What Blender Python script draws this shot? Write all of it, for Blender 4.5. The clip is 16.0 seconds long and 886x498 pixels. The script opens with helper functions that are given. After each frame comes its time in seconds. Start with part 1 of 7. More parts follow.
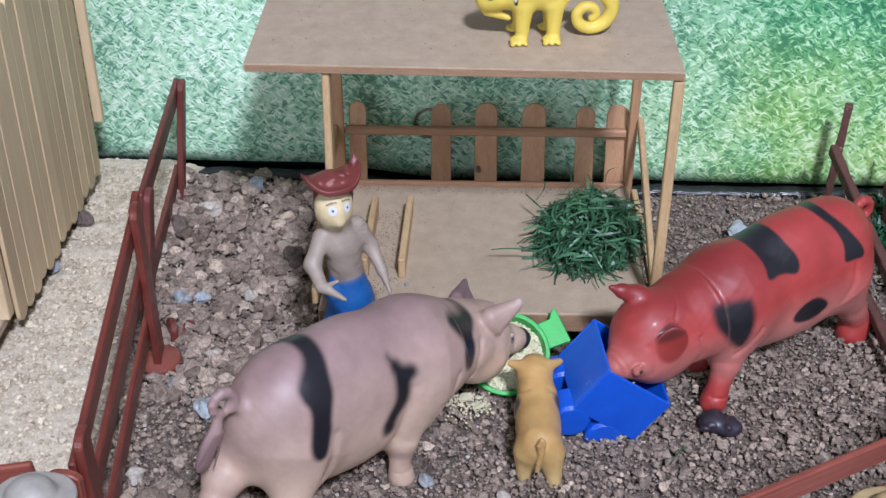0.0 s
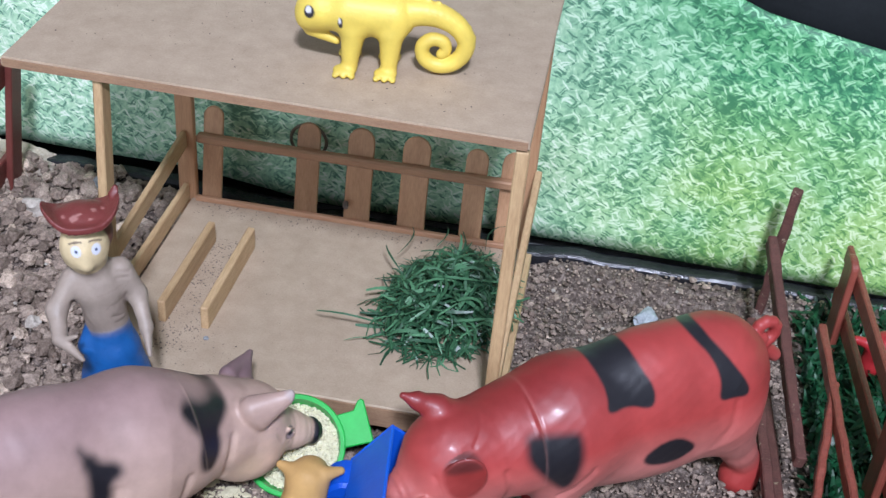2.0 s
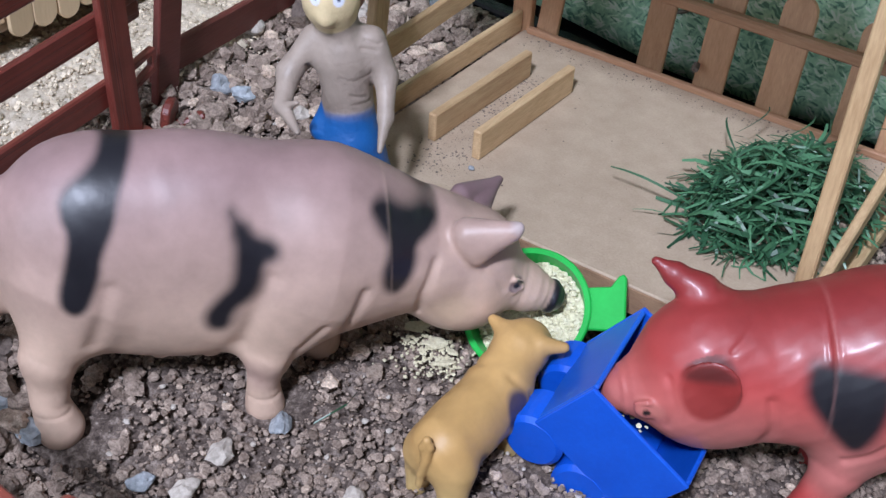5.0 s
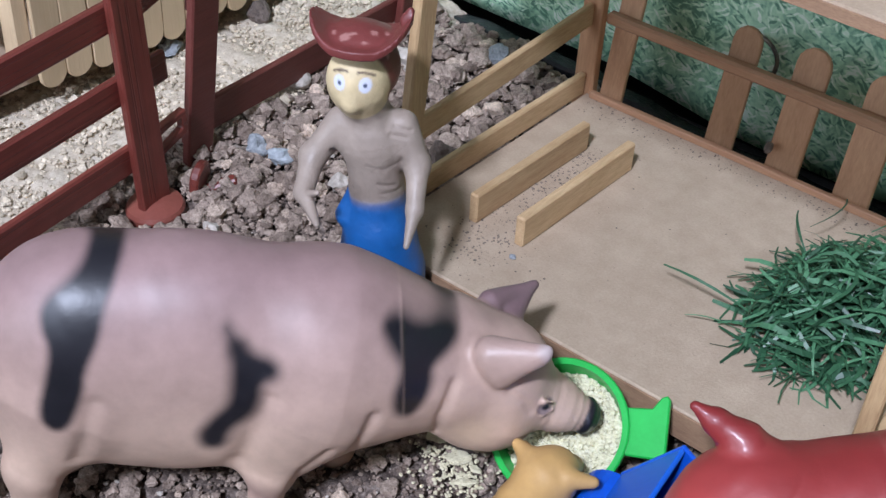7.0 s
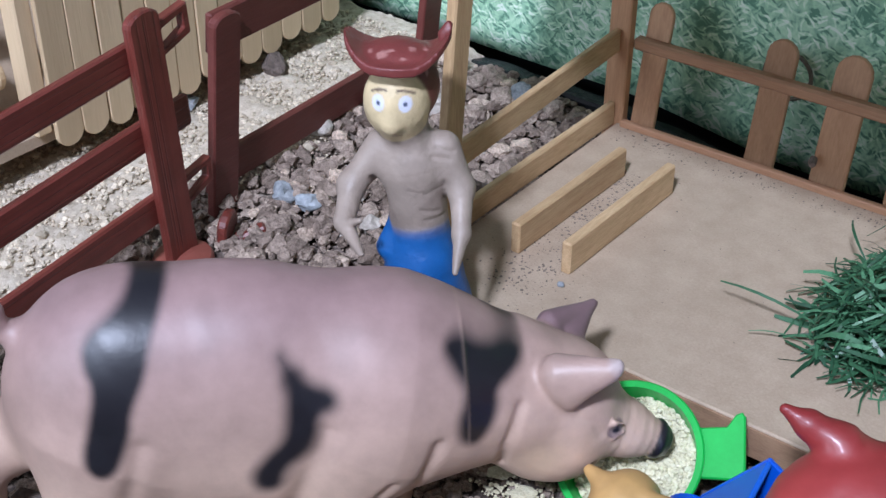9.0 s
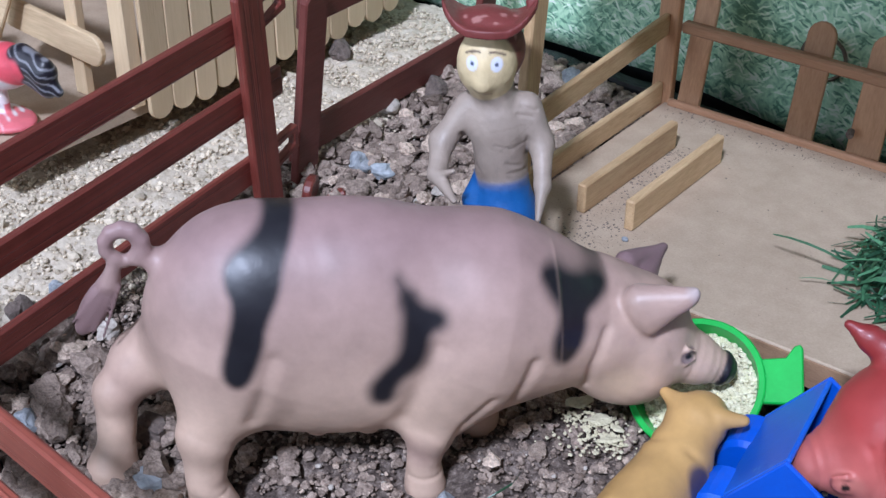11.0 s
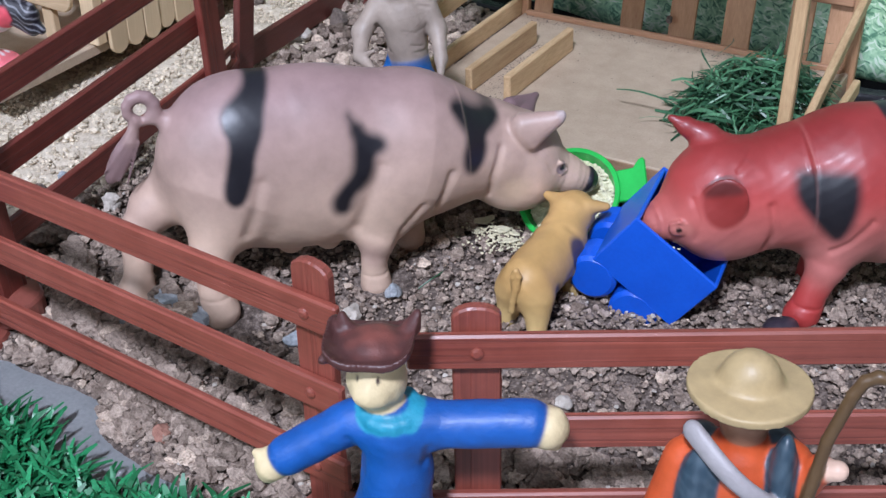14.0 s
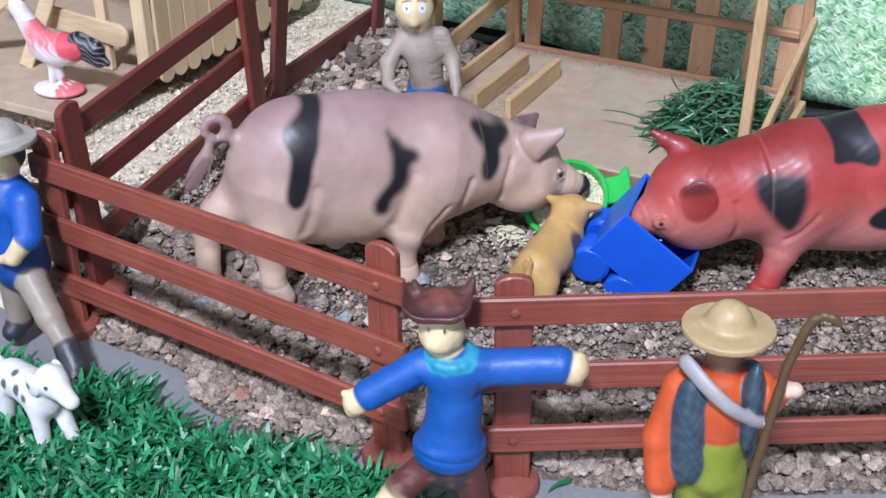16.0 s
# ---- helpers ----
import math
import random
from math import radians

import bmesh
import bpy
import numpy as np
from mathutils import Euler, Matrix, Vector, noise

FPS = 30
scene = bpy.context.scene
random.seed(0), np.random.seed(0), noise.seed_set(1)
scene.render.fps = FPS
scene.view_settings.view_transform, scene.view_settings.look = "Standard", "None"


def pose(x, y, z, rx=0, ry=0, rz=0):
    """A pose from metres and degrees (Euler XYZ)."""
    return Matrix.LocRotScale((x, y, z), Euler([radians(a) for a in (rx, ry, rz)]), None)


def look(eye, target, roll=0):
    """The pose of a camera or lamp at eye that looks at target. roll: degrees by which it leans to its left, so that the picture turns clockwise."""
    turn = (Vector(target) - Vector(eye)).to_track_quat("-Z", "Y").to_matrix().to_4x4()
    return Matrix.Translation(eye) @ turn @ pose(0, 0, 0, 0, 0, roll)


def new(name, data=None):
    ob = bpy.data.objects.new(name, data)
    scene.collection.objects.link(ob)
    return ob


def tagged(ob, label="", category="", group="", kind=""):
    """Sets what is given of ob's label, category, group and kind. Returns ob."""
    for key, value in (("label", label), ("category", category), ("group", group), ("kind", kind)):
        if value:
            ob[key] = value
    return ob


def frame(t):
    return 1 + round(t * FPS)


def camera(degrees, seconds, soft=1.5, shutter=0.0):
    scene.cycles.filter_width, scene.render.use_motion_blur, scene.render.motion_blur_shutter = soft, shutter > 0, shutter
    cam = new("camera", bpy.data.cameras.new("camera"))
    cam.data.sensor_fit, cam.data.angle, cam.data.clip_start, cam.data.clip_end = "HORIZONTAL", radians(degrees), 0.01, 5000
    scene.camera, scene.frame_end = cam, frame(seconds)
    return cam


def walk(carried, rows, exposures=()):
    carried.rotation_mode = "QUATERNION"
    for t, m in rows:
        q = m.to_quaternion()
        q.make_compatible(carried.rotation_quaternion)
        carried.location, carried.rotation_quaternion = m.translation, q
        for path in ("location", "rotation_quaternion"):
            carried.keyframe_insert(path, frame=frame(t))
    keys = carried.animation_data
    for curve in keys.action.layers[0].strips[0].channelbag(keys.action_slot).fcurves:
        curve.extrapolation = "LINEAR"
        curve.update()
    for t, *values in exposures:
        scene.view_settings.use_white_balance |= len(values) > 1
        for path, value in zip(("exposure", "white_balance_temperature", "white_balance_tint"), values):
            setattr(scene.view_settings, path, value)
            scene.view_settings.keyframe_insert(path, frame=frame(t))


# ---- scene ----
cam = camera(38.2, 16.0, soft=1.45)
PATH = [
    (0, (0.02, -0.007, 0.369), (-0.036, 1.669, -0.72), -0.2),
    (0.5, (0.046, 0.034, 0.371), (-0.077, 1.674, -0.767), -0.1),
    (1, (0.078, 0.075, 0.369), (-0.091, 1.699, -0.785), 0.7),
    (1.5, (0.102, 0.098, 0.366), (-0.089, 1.724, -0.784), 1.8),
    (2, (0.126, 0.115, 0.35), (-0.093, 1.74, -0.796), 4.7),
    (2.5, (0.13, 0.126, 0.329), (-0.233, 1.701, -0.85), 5.0),
    (3, (0.142, 0.146, 0.315), (-0.349, 1.667, -0.887), 5.2),
    (3.5, (0.151, 0.159, 0.301), (-0.461, 1.631, -0.906), 4.8),
    (4, (0.157, 0.167, 0.288), (-0.537, 1.609, -0.912), 4.3),
    (4.2, (0.159, 0.171, 0.279), (-0.57, 1.598, -0.918), 4.1),
    (6.3, (0.166, 0.22, 0.243), (-0.798, 1.483, -0.971), 4.4),
    (6.5, (0.16, 0.224, 0.248), (-0.805, 1.483, -0.97), 4.2),
    (7, (0.152, 0.235, 0.261), (-0.816, 1.49, -0.959), 3.5),
    (7.5, (0.149, 0.238, 0.258), (-0.839, 1.504, -0.934), 2.4),
    (8, (0.146, 0.239, 0.252), (-0.854, 1.523, -0.91), 1.2),
    (8.5, (0.144, 0.238, 0.244), (-0.874, 1.547, -0.875), 0.3),
    (9, (0.14, 0.229, 0.238), (-0.876, 1.551, -0.867), 0.2),
    (9.2, (0.137, 0.224, 0.237), (-0.879, 1.549, -0.863), 0.1),
    (11.5, (0.148, 0.159, 0.238), (-0.87, 1.511, -0.828), 0.8),
    (12, (0.156, 0.132, 0.241), (-0.847, 1.493, -0.827), 1.0),
    (12.5, (0.175, 0.124, 0.253), (-0.818, 1.498, -0.807), 1.0),
    (13, (0.189, 0.107, 0.253), (-0.732, 1.534, -0.803), 1.4),
    (13.5, (0.196, 0.089, 0.252), (-0.691, 1.538, -0.803), 0.1),
    (14, (0.197, 0.07, 0.25), (-0.659, 1.541, -0.801), -1.1),
    (14.5, (0.2, 0.054, 0.246), (-0.639, 1.537, -0.8), -1.5),
    (15, (0.203, 0.034, 0.249), (-0.615, 1.535, -0.789), -1.0),
    (15.5, (0.208, 0.013, 0.262), (-0.596, 1.53, -0.765), -0.7),
    (16, (0.212, -0.012, 0.284), (-0.588, 1.514, -0.732), -0.5),
]
walk(cam, [(t, look(eye, target, roll)) for t, eye, target, roll in PATH], exposures=((0.0, -0.12, 6550, 10), (1.5, -0.08, 6500, 10), (2.5, 0.08, 6450, 10), (3.0, 0.08, 6420, 10), (4.2, 0.04, 6420, 10), (7.0, 0.0, 6380, 10), (9.0, 0.0, 6180, 10), (11.5, 0.02, 6120, 10), (12.5, 0.0, 6280, 10), (14.5, 0.02, 6420, 10), (15.5, 0.17, 6480, 10), (16.0, 0.16, 6500, 10)))

# ---------------------------------------------------------------- world, lamps, exposure
scene.view_settings.exposure = 0.0
world = bpy.data.worlds.new("room_air")
scene.world = world
world.use_nodes = True
world.node_tree.nodes["Background"].inputs["Color"].default_value = (0.9, 0.95, 1.0, 1)
world.node_tree.nodes["Background"].inputs["Strength"].default_value = 0.01

LAMP_POWER = 57.0
lamp_data = bpy.data.lights.new("ceiling_lamp_light", "AREA")
lamp_data.shape, lamp_data.size, lamp_data.size_y = "RECTANGLE", 0.20, 0.20
lamp_data.energy, lamp_data.color = LAMP_POWER, (0.89, 0.965, 1.22)
lamp_light = new("ceiling_lamp_light", lamp_data)
lamp_light.matrix_world = look((0.42, -0.95, 1.68), (0.03, 0.45, 0.03))
# fill light added behind the camera to brighten shade under the shelter roof
fill_data = bpy.data.lights.new("added_fill_light", "AREA")
fill_data.shape, fill_data.size, fill_data.size_y = "RECTANGLE", 2.2, 1.3
fill_data.energy, fill_data.color = 60.0, (0.80, 0.93, 1.14)
fill_light = new("added_fill_light", fill_data)
fill_light.matrix_world = look((-0.35, -2.53, 0.85), (0.03, 0.45, 0.03))


# ---------------------------------------------------------------- materials
def nodes_of(name):
    mat = bpy.data.materials.new(name)
    mat.use_nodes = True
    nt = mat.node_tree
    return mat, nt, nt.nodes["Principled BSDF"]


def add(nt, kind, **values):
    n = nt.nodes.new(kind)
    for k, v in values.items():
        n.inputs[k].default_value = v
    return n


def ramp(nt, fac, stops):
    n = nt.nodes.new("ShaderNodeValToRGB")
    while len(n.color_ramp.elements) < len(stops):
        n.color_ramp.elements.new(0.5)
    for e, (p, c) in zip(n.color_ramp.elements, stops):
        e.position, e.color = p, (*c, 1)
    nt.links.new(fac, n.inputs["Fac"])
    return n.outputs["Color"]


def mix(nt, fac, a, b, blend="MIX"):
    n = nt.nodes.new("ShaderNodeMix")
    n.data_type, n.blend_type = "RGBA", blend
    for s, v in ((0, fac), (6, a), (7, b)):
        if isinstance(v, (int, float)):
            n.inputs[s].default_value = v
        elif isinstance(v, tuple):
            n.inputs[s].default_value = (*v, 1)
        else:
            nt.links.new(v, n.inputs[s])
    return n.outputs[2]


def coords(nt, scale=(1, 1, 1), kind="Object", turn=(0, 0, 0)):
    tc = nt.nodes.new("ShaderNodeTexCoord")
    mp = nt.nodes.new("ShaderNodeMapping")
    mp.inputs["Scale"].default_value = scale
    mp.inputs["Rotation"].default_value = turn
    nt.links.new(tc.outputs[kind], mp.inputs["Vector"])
    return mp.outputs["Vector"]


def noise_of(nt, vec, scale, detail=4.0, rough=0.6, distortion=0.0):
    n = add(nt, "ShaderNodeTexNoise", Scale=scale, Detail=detail, Roughness=rough, Distortion=distortion)
    nt.links.new(vec, n.inputs["Vector"])
    return n.outputs["Fac"]


def bump(nt, bsdf, height, strength, distance):
    n = add(nt, "ShaderNodeBump", Strength=strength, Distance=distance)
    nt.links.new(height, n.inputs["Height"])
    nt.links.new(n.outputs["Normal"], bsdf.inputs["Normal"])


def surface(name, dark, light, rough=0.6, grain=(1, 1, 1), fine=900.0, coarse=60.0, relief=0.3, depth=0.0004, wear=None, island=False, coat=0.0, vary=0.5, apart=None):
    """A two-scale surface: coarse patches and fine grain, in metres, on object coordinates."""
    mat, nt, b = nodes_of(name)
    v = coords(nt, grain)
    c1, c2 = noise_of(nt, v, coarse, 5), noise_of(nt, v, fine, 6)
    m = add(nt, "ShaderNodeMath")
    m.operation = "MULTIPLY_ADD"
    nt.links.new(c1, m.inputs[0])
    m.inputs[1].default_value = 1 - vary
    s = add(nt, "ShaderNodeMath")
    s.operation = "MULTIPLY"
    s.inputs[1].default_value = vary
    nt.links.new(c2, s.inputs[0])
    nt.links.new(s.outputs[0], m.inputs[2])
    col = ramp(nt, m.outputs[0], ((0.32, dark), (0.68, light)))
    if wear:
        wn = noise_of(nt, coords(nt), wear[0], 8, 0.7)
        mask = ramp(nt, wn, ((wear[1], (0, 0, 0)), (wear[1] + 0.06, (1, 1, 1))))
        col = mix(nt, mask, col, wear[2])
    if island:
        g = nt.nodes.new("ShaderNodeNewGeometry")
        col = mix(nt, 1.0, col, ramp(nt, g.outputs["Random Per Island"], island), "MULTIPLY")
    if apart:
        info = nt.nodes.new("ShaderNodeObjectInfo")
        col = mix(nt, 1.0, col, ramp(nt, info.outputs["Random"], apart), "MULTIPLY")
    nt.links.new(col, b.inputs["Base Color"])
    b.inputs["Roughness"].default_value = rough
    b.inputs["Coat Weight"].default_value = coat
    b.inputs["Coat Roughness"].default_value = 0.25
    if relief:
        bump(nt, b, c2, relief, depth)
    return mat


def grained(name, dark, light, stretch, rough=0.42, deep=0.86):
    """Moulded plastic with an embossed imitation wood grain."""
    mat, nt, b = nodes_of(name)
    v = coords(nt, stretch)
    g = noise_of(nt, v, 230, 1, 0.5, 0.1)
    w = add(nt, "ShaderNodeMath")
    w.operation = "PINGPONG"
    w.inputs[1].default_value = 0.13
    nt.links.new(g, w.inputs[0])
    line = ramp(nt, w.outputs[0], ((0.0, (0, 0, 0)), (0.022, (1, 1, 1))))
    patchy = noise_of(nt, coords(nt), 120, 4)
    fine = noise_of(nt, v, 900, 4, 0.6)
    col = ramp(nt, patchy, ((0.3, dark), (0.7, light)))
    col = mix(nt, 1.0, col, ramp(nt, fine, ((0.3, (0.72, 0.70, 0.70)), (0.7, (1.18, 1.2, 1.2)))), "MULTIPLY")
    col = mix(nt, line, mix(nt, 1.0, col, (deep, deep * 0.95, deep * 0.95), "MULTIPLY"), col)
    rub = ramp(nt, noise_of(nt, coords(nt, stretch), 700, 6, 0.75), ((0.60, (0, 0, 0)), (0.66, (1, 1, 1))))
    col = mix(nt, mix(nt, 1.0, rub, (0.22, 0.22, 0.22), "MULTIPLY"), col, tuple(min(1.0, c * 2.2 + 0.03) for c in light))
    nt.links.new(col, b.inputs["Base Color"])
    b.inputs["Roughness"].default_value = rough
    b.inputs["Coat Weight"].default_value = 0.12
    b.inputs["Coat Roughness"].default_value = 0.3
    bump(nt, b, line, 0.4, 0.0003)
    return mat


def painted(name, rough, relief, depth, fine, coarse, coat=0.0, sheen=0.06, sub=0.0):
    """Moulded or modelled toys: their colours are in the mesh's paint layer."""
    mat, nt, b = nodes_of(name)
    at = nt.nodes.new("ShaderNodeAttribute")
    at.attribute_name = "paint"
    v = coords(nt)
    n1, n2 = noise_of(nt, v, coarse, 4), noise_of(nt, v, fine, 5)
    c = mix(nt, 1.0, at.outputs["Color"], ramp(nt, n1, ((0.3, (1 - sheen * 3,) * 3), (0.7, (1 + sheen,) * 3))), "MULTIPLY")
    nt.links.new(c, b.inputs["Base Color"])
    r = nt.nodes.new("ShaderNodeMapRange")
    r.inputs["To Min"].default_value, r.inputs["To Max"].default_value = rough - 0.08, rough + 0.12
    nt.links.new(n1, r.inputs["Value"])
    spray = nt.nodes.new("ShaderNodeMapRange")
    spray.inputs["From Min"].default_value, spray.inputs["From Max"].default_value = 0.02, 0.12
    spray.inputs["To Min"].default_value, spray.inputs["To Max"].default_value = -0.10, 0.0
    grey = nt.nodes.new("ShaderNodeRGBToBW")
    nt.links.new(at.outputs["Color"], grey.inputs[0])
    nt.links.new(grey.outputs[0], spray.inputs["Value"])
    total = nt.nodes.new("ShaderNodeMath")
    nt.links.new(r.outputs["Result"], total.inputs[0])
    nt.links.new(spray.outputs["Result"], total.inputs[1])
    nt.links.new(total.outputs[0], b.inputs["Roughness"])
    b.inputs["Coat Weight"].default_value = coat
    b.inputs["Coat Roughness"].default_value = 0.3
    if sub:
        b.inputs["Subsurface Weight"].default_value = sub
        b.inputs["Subsurface Radius"].default_value = (0.004, 0.002, 0.001)
        b.inputs["Subsurface Scale"].default_value = 0.5
    bump(nt, b, n2, relief, depth)
    return mat


def soil_sheet():
    """Dry brown soil on one side of a wandering line, pale coarse sand on the other."""
    mat, nt, b = nodes_of("soil_and_sand")
    v = coords(nt)
    fine, mid, big = noise_of(nt, v, 1100, 8, 0.75), noise_of(nt, v, 420, 8, 0.72), noise_of(nt, v, 25, 3)
    # soil set darker than the clods, standing in for shade in their gaps
    soil = ramp(nt, mid, ((0.34, (0.040, 0.029, 0.025)), (0.5, (0.140, 0.107, 0.089)), (0.66, (0.35, 0.285, 0.242))))
    sand = ramp(nt, mid, ((0.32, (0.43, 0.35, 0.26)), (0.50, (0.60, 0.515, 0.40)), (0.68, (0.72, 0.645, 0.535))))
    sep = nt.nodes.new("ShaderNodeSeparateXYZ")
    nt.links.new(v, sep.inputs[0])
    wob = add(nt, "ShaderNodeMath")
    wob.operation = "MULTIPLY_ADD"
    wob.inputs[1].default_value = 0.03
    nt.links.new(big, wob.inputs[0])
    nt.links.new(sep.outputs["X"], wob.inputs[2])
    edge = nt.nodes.new("ShaderNodeMapRange")
    edge.inputs["From Min"].default_value, edge.inputs["From Max"].default_value = -0.128, -0.110
    nt.links.new(wob.outputs[0], edge.inputs["Value"])
    speck = add(nt, "ShaderNodeTexVoronoi", Scale=420.0)
    nt.links.new(v, speck.inputs["Vector"])
    white = ramp(nt, speck.outputs["Distance"], ((0.12, (1, 1, 1)), (0.2, (0, 0, 0))))
    gate = mix(nt, 1.0, white, ramp(nt, fine, ((0.52, (0, 0, 0)), (0.6, (1, 1, 1)))), "MULTIPLY")
    soil = mix(nt, gate, soil, (0.5, 0.44, 0.37))
    col = mix(nt, edge.outputs["Result"], sand, soil)
    nt.links.new(col, b.inputs["Base Color"])
    b.inputs["Roughness"].default_value = 0.95
    bump(nt, b, fine, 0.7, 0.0006)
    return mat


def grass_print():
    """A banner printed with an enlarged photograph of a lawn."""
    mat, nt, b = nodes_of("grass_print")
    v = coords(nt)

    flat = nt.nodes.new("ShaderNodeSeparateXYZ")
    nt.links.new(v, flat.inputs[0])
    sheet = nt.nodes.new("ShaderNodeCombineXYZ")
    nt.links.new(flat.outputs["X"], sheet.inputs["X"])
    nt.links.new(flat.outputs["Z"], sheet.inputs["Y"])

    def math_of(kind, a, b_):
        n = nt.nodes.new("ShaderNodeMath")
        n.operation = kind
        for k, val in enumerate((a, b_)):
            if isinstance(val, (int, float)):
                n.inputs[k].default_value = val
            else:
                nt.links.new(val, n.inputs[k])
        return n.outputs[0]

    def strokes(turn, long, wide, seed, share):
        """Blades lying about one way, bent a little: a mask and a value for each blade."""
        bend = add(nt, "ShaderNodeTexNoise", Scale=190.0, Detail=1.0)
        nt.links.new(sheet.outputs[0], bend.inputs["Vector"])
        sway = nt.nodes.new("ShaderNodeVectorMath")
        sway.operation = "MULTIPLY_ADD"
        sway.inputs[1].default_value = (0.0042, 0.0042, 0.0)
        nt.links.new(bend.outputs["Color"], sway.inputs[0])
        nt.links.new(sheet.outputs[0], sway.inputs[2])
        spin = nt.nodes.new("ShaderNodeMapping")
        spin.inputs["Rotation"].default_value = (0, 0, turn)
        spin.inputs["Location"].default_value = (seed, seed * 0.7, 0)
        nt.links.new(sway.outputs[0], spin.inputs["Vector"])
        size = nt.nodes.new("ShaderNodeVectorMath")
        size.operation = "MULTIPLY"
        size.inputs[1].default_value = (1 / long, 1 / wide, 0)
        nt.links.new(spin.outputs["Vector"], size.inputs[0])
        vor = add(nt, "ShaderNodeTexVoronoi", Scale=1.0)
        vor.voronoi_dimensions = "2D"
        nt.links.new(size.outputs[0], vor.inputs["Vector"])
        edge = ramp(nt, vor.outputs["Distance"], ((0.26, (1, 1, 1)), (0.40, (0, 0, 0))))
        tone = nt.nodes.new("ShaderNodeSeparateColor")
        nt.links.new(vor.outputs["Color"], tone.inputs[0])
        gate = ramp(nt, tone.outputs[0], ((1 - share, (0, 0, 0)), (1.02 - share, (1, 1, 1))))
        return math_of("MULTIPLY", edge, gate), tone.outputs[1]

    lawn = noise_of(nt, v, 300, 3, 0.6, 0.4)
    big = noise_of(nt, v, 38, 4, 0.6)
    value = math_of("ADD", math_of("MULTIPLY", lawn, 0.42), math_of("MULTIPLY", big, 0.36))
    value = math_of("ADD", value, 0.246)
    for turn, long, wide, seed, share, low, high in ((0.5, 0.0066, 0.0014, 0.1, 0.45, -0.20, -0.06), (-0.9, 0.0070, 0.0015, 0.7, 0.42, -0.16, 0.02), (1.3, 0.0066, 0.0014, 1.3, 0.40, -0.04, 0.13), (0.15, 0.0076, 0.0016, 2.1, 0.38, 0.02, 0.19), (-0.5, 0.0072, 0.0015, 2.9, 0.38, 0.05, 0.22), (0.85, 0.0076, 0.0016, 3.7, 0.36, 0.07, 0.24)):
        mask, tone = strokes(turn, long, wide, seed, share)
        value = math_of("ADD", value, math_of("MULTIPLY", mask, math_of("ADD", math_of("MULTIPLY", tone, high - low), low)))
    av = nt.nodes.new("ShaderNodeMath")
    av.operation = "ADD"
    av.inputs[1].default_value = 0.0
    nt.links.new(value, av.inputs[0])
    green = ramp(nt, av.outputs[0], ((0.55, (0.04, 0.2, 0.1)), (0.605, (0.085, 0.33, 0.15)), (0.665, (0.16, 0.47, 0.21)), (0.735, (0.27, 0.59, 0.3)), (0.82, (0.5, 0.77, 0.5))))
    yellow = ramp(nt, av.outputs[0], ((0.54, (0.12, 0.31, 0.09)), (0.60, (0.25, 0.49, 0.14)), (0.665, (0.39, 0.63, 0.21)), (0.735, (0.52, 0.74, 0.33)), (0.83, (0.74, 0.88, 0.56))))
    pale = ramp(nt, av.outputs[0], ((0.53, (0.13, 0.30, 0.20)), (0.59, (0.31, 0.56, 0.38)), (0.655, (0.46, 0.73, 0.50)), (0.735, (0.62, 0.83, 0.62)), (0.84, (0.82, 0.93, 0.81))))
    sep = nt.nodes.new("ShaderNodeSeparateXYZ")
    nt.links.new(v, sep.inputs[0])

    def span(axis, a, b_):
        n = nt.nodes.new("ShaderNodeMapRange")
        n.inputs["From Min"].default_value, n.inputs["From Max"].default_value = a, b_
        nt.links.new(sep.outputs[axis], n.inputs["Value"])
        return n.outputs["Result"]

    patch = ramp(nt, noise_of(nt, v, 16, 3), ((0.34, (0.25, 0.25, 0.25)), (0.56, (1, 1, 1))))
    col = mix(nt, mix(nt, 1.0, patch, span("Z", 0.110, 0.05), "MULTIPLY"), green, yellow)
    col = mix(nt, mix(nt, 1.0, span("X", 0.18, 0.07), (0.95, 0.95, 0.95), "MULTIPLY"), col, pale)
    deep = mix(nt, 1.0, col, (0.35, 0.62, 0.50), "MULTIPLY")
    col = mix(nt, mix(nt, 1.0, span("Z", 0.105, 0.15), span("X", 0.10, 0.16), "MULTIPLY"), col, deep)
    nt.links.new(col, b.inputs["Base Color"])
    b.inputs["Roughness"].default_value = 0.5
    bump(nt, b, noise_of(nt, v, 18, 2), 0.2, 0.002)
    return mat


M_SOIL = soil_sheet()
M_PRINT = grass_print()
CLODS = ((0.0, (0.62, 0.58, 0.56)), (0.45, (1.0, 0.96, 0.94)), (0.84, (1.25, 1.22, 1.2)), (0.95, (1.5, 1.46, 1.4)), (1.0, (2.1, 2.05, 1.95)))
M_CLOD = surface("dry_soil_clods", (0.132, 0.099, 0.079), (0.51, 0.415, 0.342), 0.95, fine=1500, coarse=420, relief=1.0, depth=0.0007, island=CLODS)
for earth in (M_SOIL, M_CLOD):
    earth.node_tree.nodes["Principled BSDF"].inputs["Specular IOR Level"].default_value = 0.15
M_SANDGRAIN = surface("sand_grains", (0.52, 0.43, 0.31), (0.76, 0.67, 0.53), 0.95, fine=1500, coarse=300, relief=0.6, depth=0.0006, island=((0.0, (0.6, 0.58, 0.55)), (1.0, (1.25, 1.25, 1.25))))
M_STONE = surface("grey_blue_stone", (0.165, 0.182, 0.195), (0.43, 0.452, 0.47), 0.8, fine=900, coarse=200, relief=0.6, depth=0.0005)
M_STONE_BLUE = surface("pale_blue_stone", (0.27, 0.305, 0.33), (0.53, 0.565, 0.59), 0.8, fine=900, coarse=200, relief=0.6, depth=0.0005)
